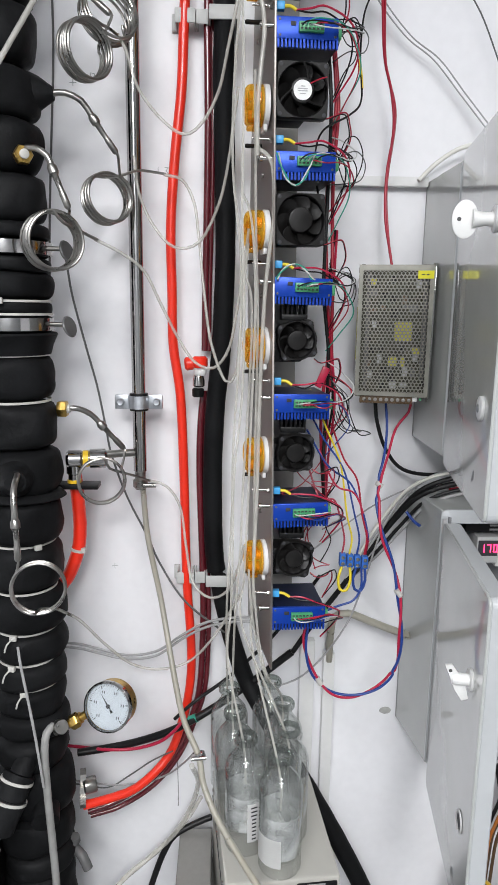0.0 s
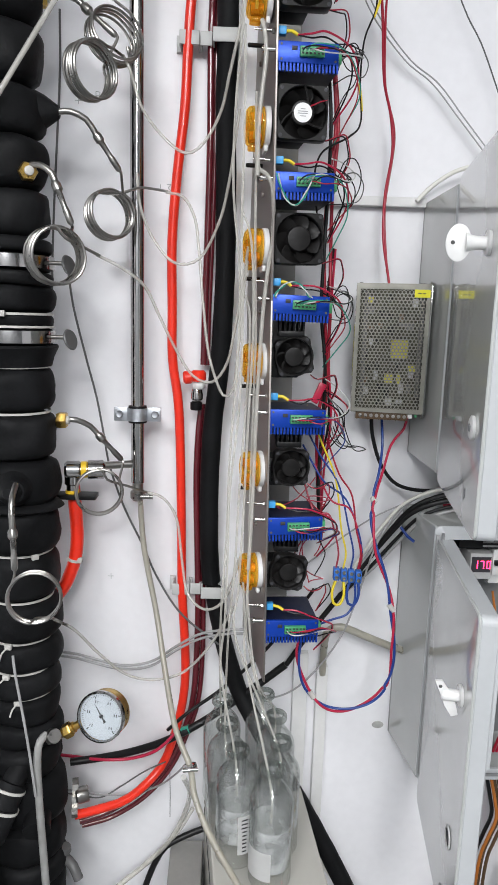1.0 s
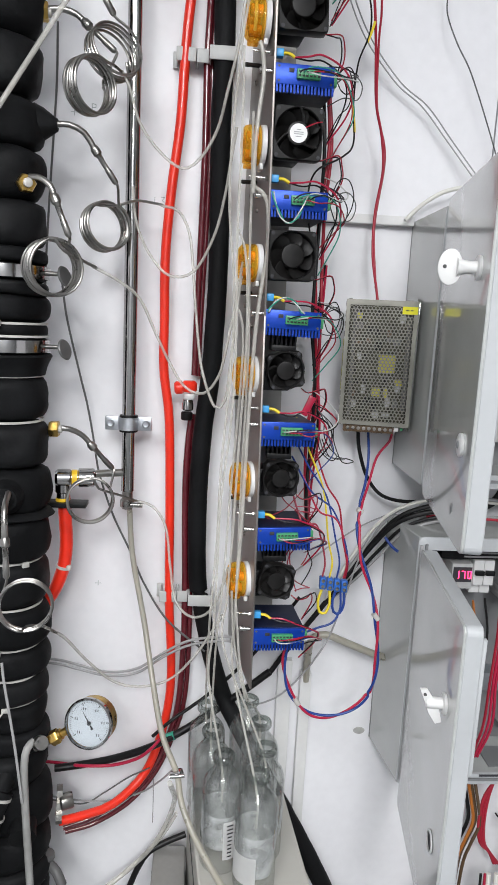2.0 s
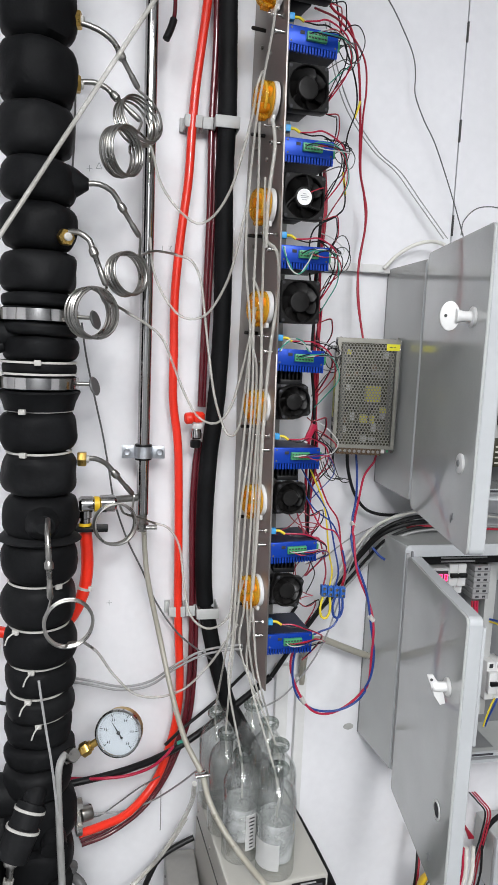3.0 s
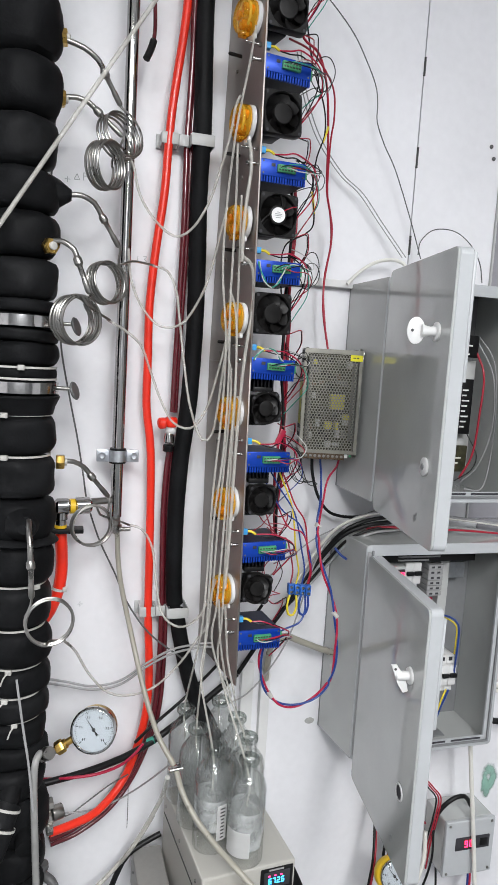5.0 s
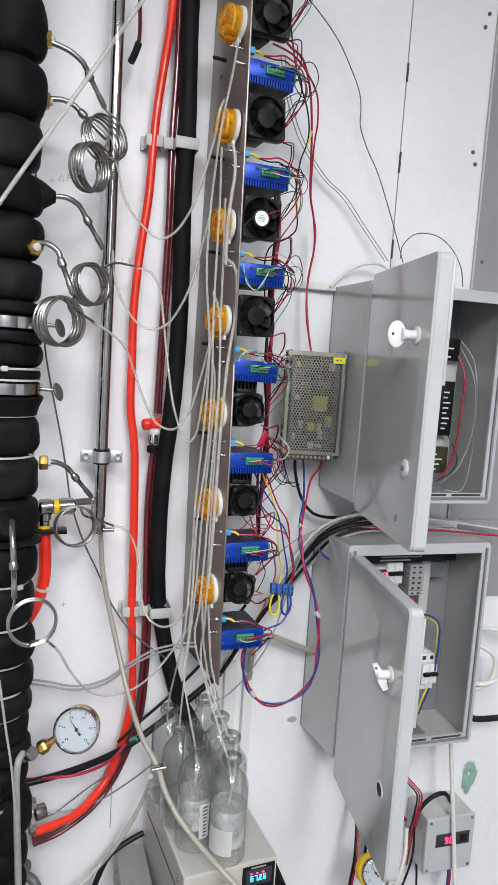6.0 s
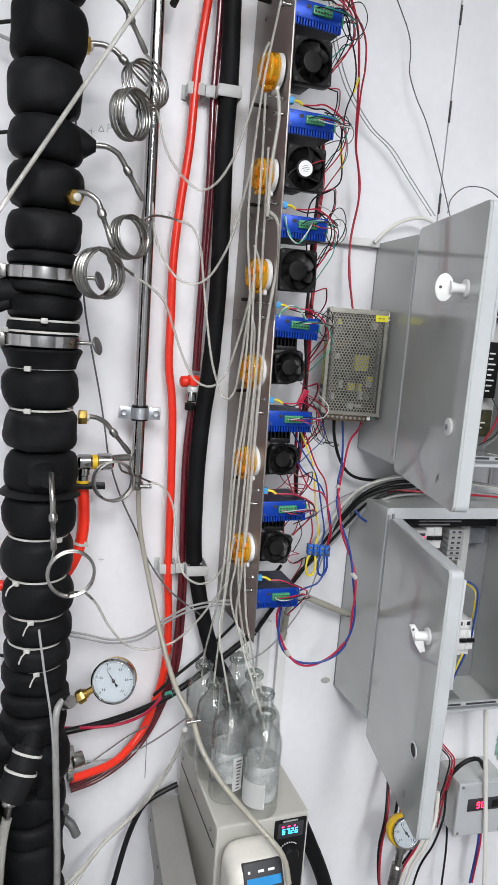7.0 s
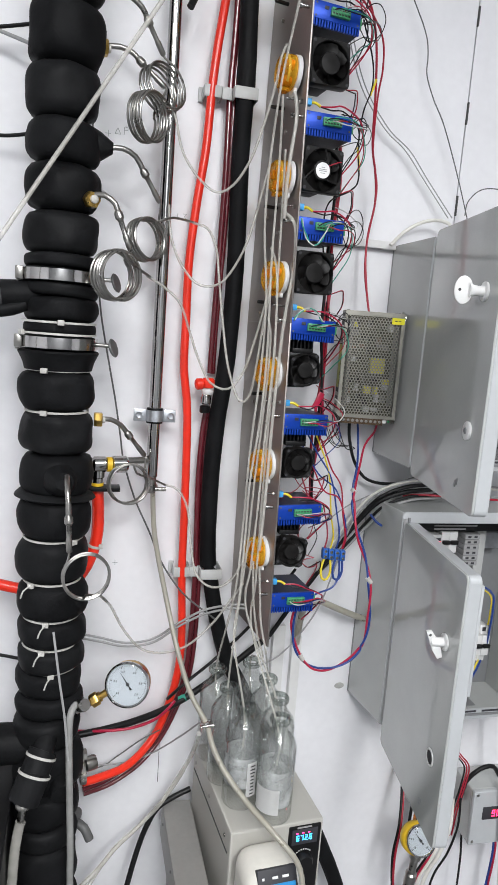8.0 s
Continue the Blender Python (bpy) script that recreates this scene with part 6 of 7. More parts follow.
def build_bottle(fill, label_side, label):
    t = thing("glass_bottle", label, "bottle", "glass bottles", (0, 0, 0))
    R, Hh = 0.0318, 0.186
    outer = [(R - 0.006, 0.0), (R - 0.002, 0.0015), (R, 0.006), (R, 0.128), (R - 0.001, 0.136), (R - 0.004, 0.145), (R - 0.010, 0.1535), (0.0165, 0.160), (0.0140, 0.165), (0.0135, 0.169), (0.0135, 0.173), (0.0165, 0.175), (0.0165, 0.184), (0.0145, Hh)]
    bm = B()
    bm_lathe(bm, [(0.002, 0.004), (R - 0.012, 0.0025)] + outer, (0, 0, 0), (0, 0, 1), 40, False)
    part("glass_body", bm, GLASS, t, "clear glass body")
    bm = B()
    bm_lathe(bm, [(0.0165, 0.1752), (0.0178, 0.1765), (0.0178, 0.1830), (0.0160, 0.1855), (0.0120, 0.1855), (0.0112, 0.178)], (0, 0, 0), (0, 0, 1), 30, False)
    part("neck_lip", bm, LIP_GLASS, t, "thick rolled glass lip")
    if fill:
        bm = B()
        bm_lathe(bm, [(R - 0.0012, fill - 0.0006), (0.002, fill)], (0, 0, 0), (0, 0, 1), 36, False)
        part("water", bm, WATER, t, "clear liquid")
        bm = B()
        bm_lathe(bm, [(R - 0.0016, fill + 0.004), (R - 0.0016, 0.126), (R - 0.0055, 0.1425), (R - 0.0115, 0.1515)], (0, 0, 0), (0, 0, 1), 36, False)
        part("haze", bm, HAZE, t, "grey haze of droplets")
    if label_side is not None:
        bm = B()
        bm_lathe(bm, [(R - 0.0013, fill + 0.003), (R - 0.0013, 0.086), (R - 0.0014, 0.098)], (0, 0, 0), (0, 0, 1), 36, False)
        part("condensation", bm, FOGGED, t, "milky fogged film")
        bm = B()
        a0, span, z0, z1, n = label_side[0], label_side[1], label_side[2], label_side[3], 14
        g0 = [[bm.verts.new((math.cos(a0 + span * k / n) * (R + 0.0004), math.sin(a0 + span * k / n) * (R + 0.0004), z)) for k in range(n + 1)] for z in (z0, z1)]
        for k in range(n):
            bm.faces.new((g0[0][k], g0[0][k + 1], g0[1][k + 1], g0[1][k]))
        bmesh.ops.solidify(bm, geom=bm.faces[:], thickness=-0.0003)
        lab = part("paper_label", bm, PAPER, t, "white paper label")
        if label_side[4]:
            bm = B()
            for k in range(9):
                a = a0 + span * 0.5
                d = Vector((math.cos(a), math.sin(a), 0))
                tg = Vector((-d.y, d.x, 0))
                c = d * (R + 0.0011) + Vector((0, 0, z0 + 0.006 + k * (z1 - z0 - 0.012) / 8))
                wv = 0.0035 if k < 6 else 0.005
                q = [c - tg * wv - Vector((0, 0, 0.0012)), c + tg * wv - Vector((0, 0, 0.0012)), c + tg * wv + Vector((0, 0, 0.0012)), c - tg * wv + Vector((0, 0, 0.0012))]
                bm.faces.new([bm.verts.new(v) for v in q])
            part("label_bars", bm, INK, lab)
    return t


TOP = 0.8765
b_front = build_bottle(0.030, (radians(180), radians(88), 0.022, 0.068, False), "clear glass bottle with a white label and fogged side")
b_front.matrix_basis = pose(0.134, 1.178, TOP)
b_side = build_bottle(0.040, (radians(-86), radians(36), 0.028, 0.092, True), "clear glass bottle with a narrow printed label")
b_side.matrix_basis = pose(0.084, 1.222, TOP)
b_plain = build_bottle(0.035, None, "clear glass bottle part filled with liquid")
b_plain.matrix_basis = pose(0.150, 1.242, TOP)
for x, y, a in ((0.068, 1.288, 40), (0.148, 1.311, 80), (0.132, 1.377, 10), (0.060, 1.358, 60)):
    copy_thing(b_plain, pose(x, y, TOP, 0, 0, a))
# metal tie round the drain hose at the bottles
bm = B()
bm_lathe(bm, [(0.0085, -0.004), (0.0105, -0.003), (0.0105, 0.003), (0.0085, 0.004)], (0.013, 1.213, 1.035), (0.35, -0.35, -1), 18)
bm_lathe(bm, [(0.003, 0), (0.003, 0.022)], (0.003, 1.203, 1.036), (1, 0, 0.1), 10)
single("hose_clamp", bm, STEEL, "small steel clamp round the drain hose", "hose clamp")

# hoses, tubes and cables
hose("red_hose", RED_RUBBER, 0.0076, [(0.011, 1.408, 2.399), (0.008, 1.408, 2.307), (-0.008, 1.408, 2.165), (-0.013, 1.408, 2.091), (-0.017, 1.408, 2.006), (-0.028, 1.408, 1.908), (-0.035, 1.408, 1.810), (-0.034, 1.408, 1.710), (-0.033, 1.408, 1.628), (-0.022, 1.408, 1.544), (-0.017, 1.408, 1.394), (-0.014, 1.408, 1.237), (-0.007, 1.408, 1.110), (-0.009, 1.408, 1.039), (-0.022, 1.408, 0.969), (-0.049, 1.408, 0.893), (-0.100, 1.370, 0.860), (-0.152, 1.345, 0.856), (-0.186, 1.330, 0.858)], "bright red rubber hose clipped along the white wall", "hose")
hose("burgundy_hose", BURGUNDY, 0.0055, [(0.019, 1.395, 2.385), (0.024, 1.416, 2.237), (0.021, 1.416, 2.107), (0.022, 1.416, 1.964), (0.020, 1.416, 1.815), (0.018, 1.416, 1.713), (0.017, 1.416, 1.619)], "dark burgundy pneumatic tube beside the red hose", "hose")
hose("burgundy_hose", BURGUNDY, 0.0045, [(0.029, 1.395, 2.387), (0.034, 1.420, 2.241), (0.030, 1.420, 2.110), (0.030, 1.420, 1.965), (0.027, 1.420, 1.816), (0.024, 1.420, 1.713), (0.023, 1.420, 1.618)], "dark burgundy pneumatic tube beside the red hose", "hose")
hose("burgundy_hose", BURGUNDY, 0.0055, [(0.015, 1.416, 1.555), (0.010, 1.416, 1.501), (0.008, 1.416, 1.413), (0.013, 1.416, 1.233), (0.013, 1.416, 1.128), (0.008, 1.416, 1.033), (-0.005, 1.416, 0.972), (-0.037, 1.416, 0.893), (-0.082, 1.390, 0.858), (-0.139, 1.375, 0.829), (-0.186, 1.360, 0.821)], "dark burgundy pneumatic tube below the red push fitting", "hose")
hose("burgundy_hose", BURGUNDY, 0.0045, [(0.021, 1.420, 1.554), (0.018, 1.420, 1.500), (0.017, 1.420, 1.412), (0.022, 1.420, 1.231), (0.023, 1.420, 1.126), (0.018, 1.420, 1.030), (0.003, 1.420, 0.969), (-0.029, 1.420, 0.889), (-0.074, 1.400, 0.842), (-0.132, 1.385, 0.811), (-0.184, 1.370, 0.804)], "dark burgundy pneumatic tube below the red push fitting", "hose")
FOAM_RUN = [(0.041, 1.405, 2.404), (0.041, 1.405, 2.302), (0.046, 1.405, 2.127), (0.045, 1.405, 2.013), (0.048, 1.405, 1.886), (0.049, 1.405, 1.756), (0.044, 1.405, 1.631), (0.034, 1.405, 1.524), (0.030, 1.405, 1.416), (0.033, 1.405, 1.282), (0.044, 1.405, 1.212), (0.062, 1.405, 1.130), (0.087, 1.405, 1.050), (0.108, 1.390, 1.014), (0.154, 1.385, 0.929), (0.217, 1.380, 0.818), (0.259, 1.370, 0.744), (0.314, 1.360, 0.633), (0.361, 1.360, 0.520), (0.402, 1.360, 0.364)]
fh = thing("foam_insulated_hose", "black foam insulated hose running down the wall", "hose", at=FOAM_RUN[-1])
for c, (top, low, r) in enumerate(((2.45, 2.10, 0.0162), (2.10, 1.245, 0.0157), (1.245, 0.95, 0.0150), (0.95, 0.30, 0.0160))):
    run = [p - fh.location for p in spline(FOAM_RUN, 0.012) if low + 0.0012 < p.z < top - 0.0012]
    bm = B()
    bm_sweep(bm, run, r, 18, False)
    for v in bm.verts:
        v.co += Vector((1, 0.6, 0)) * 0.0007 * noise.noise(v.co * 38)
    part("foam_sleeve", bm, FOAM if c % 2 else FOAM2, fh)
bm = B()
bm_sweep(bm, [p - fh.location for p in spline(FOAM_RUN, 0.012)], 0.0105, 12, False)
part("inner_hose", bm, BLACK_PL, fh)
hose("drain_hose", BEIGE_TUBE, 0.0046, [(-0.083, 1.376, 1.437), (-0.081, 1.376, 1.397), (-0.074, 1.370, 1.319), (-0.052, 1.350, 1.218), (-0.031, 1.300, 1.131), (-0.012, 1.250, 1.075), (0.013, 1.213, 1.035), (0.022, 1.183, 1.008), (0.042, 1.155, 0.976), (0.071, 1.120, 0.948), (0.102, 1.080, 0.927), (0.138, 1.050, 0.892), (0.149, 1.040, 0.849)], "translucent beige hose from steel pipe to dosing pump", "hose")
hose("sample_tube", SILICONE, 0.0022, [(-0.094, 1.300, 2.039), (-0.084, 1.300, 2.021), (-0.070, 1.310, 1.978), (-0.043, 1.320, 1.944), (-0.010, 1.320, 1.922), (0.016, 1.310, 1.934), (0.039, 1.300, 1.972), (0.051, 1.280, 2.017), (0.065, 1.270, 2.081), (0.069, 1.262, 2.121), (0.077, 1.265, 2.141)], "thin translucent silicone tube looping from steel coil to pump", "tube", "sample tubes")
hose("sample_tube", SILICONE, 0.0022, [(-0.040, 1.350, 1.874), (-0.014, 1.355, 1.868), (0.003, 1.355, 1.838), (0.010, 1.350, 1.791), (0.018, 1.330, 1.714), (0.029, 1.310, 1.638), (0.050, 1.300, 1.583), (0.065, 1.290, 1.594), (0.070, 1.280, 1.642), (0.075, 1.270, 1.718), (0.080, 1.262, 1.773)], "thin translucent silicone tube looping from steel coil to pump", "tube", "sample tubes")
hose("sample_tube", SILICONE, 0.0022, [(-0.082, 1.350, 1.899), (-0.076, 1.350, 1.849), (-0.056, 1.350, 1.804), (-0.025, 1.340, 1.773), (0.012, 1.330, 1.780), (0.040, 1.310, 1.830), (0.053, 1.295, 1.883), (0.059, 1.280, 1.926), (0.065, 1.265, 1.968)], "thin translucent silicone tube looping across the red hose", "tube", "sample tubes")
hose("sample_tube", SILICONE, 0.0022, [(-0.121, 1.240, 1.773), (-0.089, 1.260, 1.757), (-0.062, 1.280, 1.735), (-0.042, 1.300, 1.692), (-0.020, 1.320, 1.645), (0.004, 1.330, 1.608), (0.033, 1.320, 1.600), (0.055, 1.310, 1.629), (0.065, 1.290, 1.679), (0.074, 1.275, 1.736), (0.081, 1.262, 1.792)], "thin translucent silicone tube looping from steel coil to pump", "tube", "sample tubes")
hose("sample_tube", SILICONE, 0.0022, [(-0.068, 1.330, 1.426), (-0.041, 1.340, 1.414), (-0.020, 1.350, 1.377), (-0.011, 1.345, 1.314), (0.000, 1.330, 1.260), (0.027, 1.310, 1.242), (0.055, 1.290, 1.262), (0.072, 1.270, 1.311), (0.079, 1.262, 1.344)], "thin translucent silicone tube looping from steel coil to pump", "tube", "sample tubes")
hose("sample_tube", SILICONE, 0.0022, [(-0.173, 1.180, 1.283), (-0.155, 1.220, 1.248), (-0.130, 1.270, 1.185), (-0.095, 1.310, 1.129), (-0.053, 1.330, 1.109), (-0.007, 1.330, 1.122), (0.030, 1.310, 1.170), (0.055, 1.290, 1.220), (0.074, 1.270, 1.264)], "thin translucent silicone tube looping low along the wall", "tube", "sample tubes")
hose("feed_tube", SILICONE, 0.0019, [(0.078, 1.258, 1.727), (0.085, 1.258, 1.700), (0.086, 1.258, 1.644), (0.083, 1.258, 1.567), (0.077, 1.258, 1.450), (0.073, 1.258, 1.330), (0.066, 1.258, 1.227), (0.064, 1.284, 1.070), (0.068, 1.288, 1.000)], "thin translucent silicone tube hanging from the pumps into a bottle", "tube", "feed tubes")
hose("feed_tube", SILICONE, 0.0019, [(0.091, 1.246, 2.240), (0.084, 1.246, 2.183), (0.072, 1.246, 2.108), (0.066, 1.246, 2.057), (0.059, 1.246, 1.955), (0.059, 1.246, 1.860), (0.070, 1.246, 1.754), (0.070, 1.246, 1.644), (0.062, 1.246, 1.502), (0.060, 1.246, 1.385), (0.054, 1.246, 1.254), (0.056, 1.354, 1.070), (0.060, 1.358, 1.000)], "thin translucent silicone tube hanging from the pumps into a bottle", "tube", "feed tubes")
hose("feed_tube", SILICONE, 0.0019, [(0.069, 1.234, 2.058), (0.071, 1.234, 1.980), (0.071, 1.234, 1.894), (0.071, 1.234, 1.807), (0.075, 1.234, 1.682), (0.073, 1.234, 1.571), (0.063, 1.234, 1.456), (0.062, 1.234, 1.359), (0.060, 1.234, 1.258), (0.056, 1.234, 1.177), (0.080, 1.218, 1.050), (0.084, 1.222, 0.980)], "thin translucent silicone tube hanging from the pumps into a bottle", "tube", "feed tubes")
hose("feed_tube", SILICONE, 0.0019, [(0.086, 1.258, 1.987), (0.088, 1.258, 1.900), (0.090, 1.258, 1.792), (0.094, 1.258, 1.682), (0.094, 1.258, 1.606), (0.093, 1.258, 1.480), (0.093, 1.258, 1.370), (0.093, 1.258, 1.267), (0.093, 1.258, 1.183), (0.130, 1.174, 1.040), (0.134, 1.178, 0.970)], "thin translucent silicone tube hanging from the pumps into a bottle", "tube", "feed tubes")
hose("feed_tube", SILICONE, 0.0019, [(0.071, 1.246, 1.835), (0.082, 1.246, 1.809), (0.088, 1.246, 1.755), (0.090, 1.246, 1.664), (0.086, 1.246, 1.531), (0.083, 1.246, 1.404), (0.079, 1.246, 1.304), (0.078, 1.246, 1.221), (0.146, 1.238, 1.050), (0.150, 1.242, 0.980)], "thin translucent silicone tube hanging from the pumps into a bottle", "tube", "feed tubes")
hose("feed_tube", SILICONE, 0.0019, [(0.091, 1.234, 1.307), (0.096, 1.234, 1.256), (0.102, 1.234, 1.204), (0.115, 1.234, 1.151), (0.144, 1.307, 1.070), (0.148, 1.311, 1.000)], "thin translucent silicone tube hanging from the pumps into a bottle", "tube", "feed tubes")
hose("feed_tube", SILICONE, 0.0019, [(0.086, 1.258, 1.309), (0.092, 1.258, 1.236), (0.104, 1.258, 1.172), (0.117, 1.258, 1.128), (0.128, 1.373, 1.070), (0.132, 1.377, 1.000)], "thin translucent silicone tube hanging from the pumps into a bottle", "tube", "feed tubes")
hose("feed_tube", SILICONE, 0.0029, [(0.089, 1.250, 1.903), (0.092, 1.250, 1.890), (0.102, 1.250, 1.884), (0.110, 1.250, 1.870), (0.113, 1.250, 1.839), (0.113, 1.250, 1.803), (0.109, 1.250, 1.771), (0.104, 1.250, 1.720), (0.101, 1.250, 1.664), (0.098, 1.250, 1.569), (0.096, 1.250, 1.432), (0.093, 1.250, 1.332)], "thin translucent silicone tube arching out of a pump head", "tube", "feed tubes")
hose("feed_tube", SILICONE, 0.003, [(0.090, 1.248, 2.070), (0.094, 1.248, 2.058), (0.097, 1.248, 2.028), (0.093, 1.248, 1.985), (0.090, 1.248, 1.942), (0.090, 1.248, 1.881)], "thin translucent silicone tube arching out of a pump head", "tube", "feed tubes")
hose("power_wire", WIRE_RED, 0.0021, [(0.179, 1.300, 2.298), (0.189, 1.300, 2.261), (0.222, 1.310, 2.245), (0.248, 1.330, 2.199), (0.264, 1.350, 2.125), (0.276, 1.370, 2.045), (0.291, 1.380, 1.999), (0.298, 1.385, 1.950), (0.292, 1.390, 1.888), (0.292, 1.385, 1.825), (0.301, 1.380, 1.772), (0.305, 1.375, 1.746)], "dark red twin power wire hanging to the power supply", "wire")
hose("power_wire", WIRE_RED, 0.0017, [(0.154, 1.270, 2.242), (0.195, 1.290, 2.241), (0.225, 1.300, 2.224), (0.256, 1.320, 2.197), (0.265, 1.330, 2.156), (0.269, 1.350, 2.116), (0.279, 1.372, 2.035), (0.301, 1.390, 1.971), (0.294, 1.395, 1.868), (0.300, 1.380, 1.772)], "red power wire beside the drivers", "wire")
hose("signal_wire", WIRE_BLACK, 0.0014, [(0.190, 1.300, 2.300), (0.214, 1.320, 2.235), (0.248, 1.340, 2.175), (0.253, 1.340, 2.129), (0.237, 1.330, 2.082), (0.234, 1.330, 2.030), (0.236, 1.320, 1.972), (0.219, 1.310, 1.949), (0.181, 1.300, 1.925), (0.170, 1.290, 1.885), (0.178, 1.300, 1.839)], "black signal wire with a yellow sleeve", "wire")
hose("wire_sleeve", SLEEVE_YELLOW, 0.0020, [(0.233, 1.330, 2.025), (0.236, 1.327, 2.003), (0.237, 1.324, 1.987)], "yellow heat shrink sleeve on the signal wire", "sleeve")
hose("wire_sleeve", SLEEVE_YELLOW, 0.0020, [(0.250, 1.338, 2.114), (0.256, 1.340, 2.130), (0.259, 1.340, 2.142)], "yellow heat shrink sleeve on the signal wire", "sleeve")
hose("thin_cable", CABLE_GREY, 0.0012, [(0.192, 1.340, 2.256), (0.219, 1.370, 2.199), (0.259, 1.400, 2.143), (0.313, 1.410, 2.087), (0.359, 1.410, 2.054), (0.403, 1.410, 2.007), (0.457, 1.400, 1.942)], "thin grey cable slung across the white wall", "cable")
hose("thin_cable", CABLE_GREY, 0.0012, [(0.199, 1.340, 2.257), (0.226, 1.370, 2.200), (0.267, 1.400, 2.144), (0.321, 1.410, 2.088), (0.368, 1.410, 2.055), (0.411, 1.410, 2.008), (0.465, 1.400, 1.943)], "thin grey cable slung across the white wall", "cable")
hose("thin_cable", CABLE_DARK, 0.0011, [(0.165, 1.409, 2.470), (0.263, 1.409, 2.394), (0.322, 1.409, 2.340), (0.358, 1.409, 2.288), (0.377, 1.409, 2.252), (0.383, 1.409, 2.222), (0.385, 1.409, 2.190), (0.404, 1.409, 2.150), (0.432, 1.409, 2.106), (0.472, 1.409, 2.020), (0.503, 1.409, 1.945)], "thin dark cable hanging against the white wall", "cable")
hose("thin_cable", CABLE_DARK, 0.0011, [(0.491, 1.400, 1.951), (0.495, 1.400, 1.978), (0.516, 1.390, 2.000), (0.548, 1.370, 1.998), (0.573, 1.350, 1.974), (0.586, 1.330, 1.936), (0.582, 1.310, 1.896)], "thin dark cable arching onto the grey cabinet", "cable")
hose("white_cable", CABLE_WHITE, 0.0035, [(0.344, 1.400, 1.881), (0.370, 1.405, 1.907), (0.402, 1.405, 1.928), (0.433, 1.400, 1.936), (0.450, 1.380, 1.928), (0.458, 1.370, 1.912)], "white cable arching from duct to cabinet", "cable")
hose("power_lead", WIRE_BLACK, 0.0031, [(0.290, 1.385, 1.545), (0.296, 1.390, 1.509), (0.314, 1.395, 1.462), (0.345, 1.400, 1.428), (0.396, 1.400, 1.419), (0.441, 1.390, 1.433), (0.485, 1.380, 1.454)], "black mains lead below the power supply", "wire")
# the blue and crimson leads leave their terminals apart, then twist round one another down the long loop
LOOP = spline([(0.294, 1.338, 1.434), (0.287, 1.320, 1.400), (0.291, 1.300, 1.352), (0.310, 1.290, 1.299), (0.317, 1.278, 1.259), (0.323, 1.278, 1.202), (0.321, 1.282, 1.143), (0.300, 1.287, 1.104), (0.260, 1.287, 1.085), (0.222, 1.287, 1.090), (0.193, 1.287, 1.120), (0.177, 1.283, 1.166), (0.177, 1.278, 1.205), (0.191, 1.278, 1.230)], 0.006)
for c, (m, nm, head) in enumerate(((WIRE_BLUE, "blue", [(0.307, 1.385, 1.546), (0.309, 1.375, 1.500), (0.301, 1.352, 1.460)]), (WIRE_CRIMSON, "crimson", [(0.348, 1.385, 1.546), (0.346, 1.388, 1.526), (0.324, 1.378, 1.500), (0.308, 1.356, 1.460)]))):
    pts, run = list(head), 0.0
    for i, p in enumerate(LOOP):
        q = LOOP[min(i + 1, len(LOOP) - 1)] - LOOP[max(i - 1, 0)]
        d, u, w = frame_of(q)
        run += q.length / 2
        ph = run / 0.150 * math.tau + c * math.pi
        pts.append(tuple(p + (u * math.cos(ph) + w * math.sin(ph)) * 0.0023))
    hose("power_lead", m, 0.0021, pts, nm + " lead of the twisted pair looping below the power supply", "wire")
hose("trunk_cable", WIRE_BLACK, 0.0045, [(0.170, 1.400, 1.100), (0.207, 1.400, 1.158), (0.251, 1.400, 1.220), (0.295, 1.400, 1.285), (0.335, 1.395, 1.343), (0.367, 1.380, 1.386), (0.414, 1.370, 1.409), (0.471, 1.370, 1.416), (0.524, 1.385, 1.422), (0.549, 1.395, 1.444), (0.558, 1.400, 1.471)], "black cable in the bundle running between the cabinets", "cable", "trunk cables")
hose("trunk_cable", WIRE_BLACK, 0.004, [(0.170, 1.400, 1.100), (0.207, 1.400, 1.158), (0.251, 1.400, 1.220), (0.299, 1.400, 1.290), (0.339, 1.395, 1.353), (0.371, 1.380, 1.397), (0.418, 1.370, 1.420), (0.475, 1.370, 1.426), (0.529, 1.385, 1.422), (0.555, 1.395, 1.444), (0.563, 1.400, 1.471)], "black cable in the bundle running between the cabinets", "cable", "trunk cables")
hose("trunk_cable", CABLE_WHITE, 0.0028, [(0.170, 1.400, 1.100), (0.207, 1.400, 1.158), (0.251, 1.400, 1.220), (0.287, 1.400, 1.295), (0.326, 1.395, 1.362), (0.358, 1.380, 1.405), (0.405, 1.370, 1.428), (0.461, 1.370, 1.435), (0.532, 1.380, 1.426), (0.660, 1.395, 1.410), (0.808, 1.395, 1.390)], "white cable in the bundle running between the cabinets", "cable", "trunk cables")
hose("trunk_cable", WIRE_BLACK, 0.003, [(0.170, 1.400, 1.100), (0.207, 1.400, 1.158), (0.251, 1.400, 1.220), (0.305, 1.400, 1.280), (0.346, 1.395, 1.333), (0.378, 1.380, 1.377), (0.425, 1.370, 1.400), (0.482, 1.370, 1.406), (0.534, 1.385, 1.422), (0.560, 1.395, 1.444), (0.568, 1.400, 1.471)], "black cable in the bundle running between the cabinets", "cable", "trunk cables")
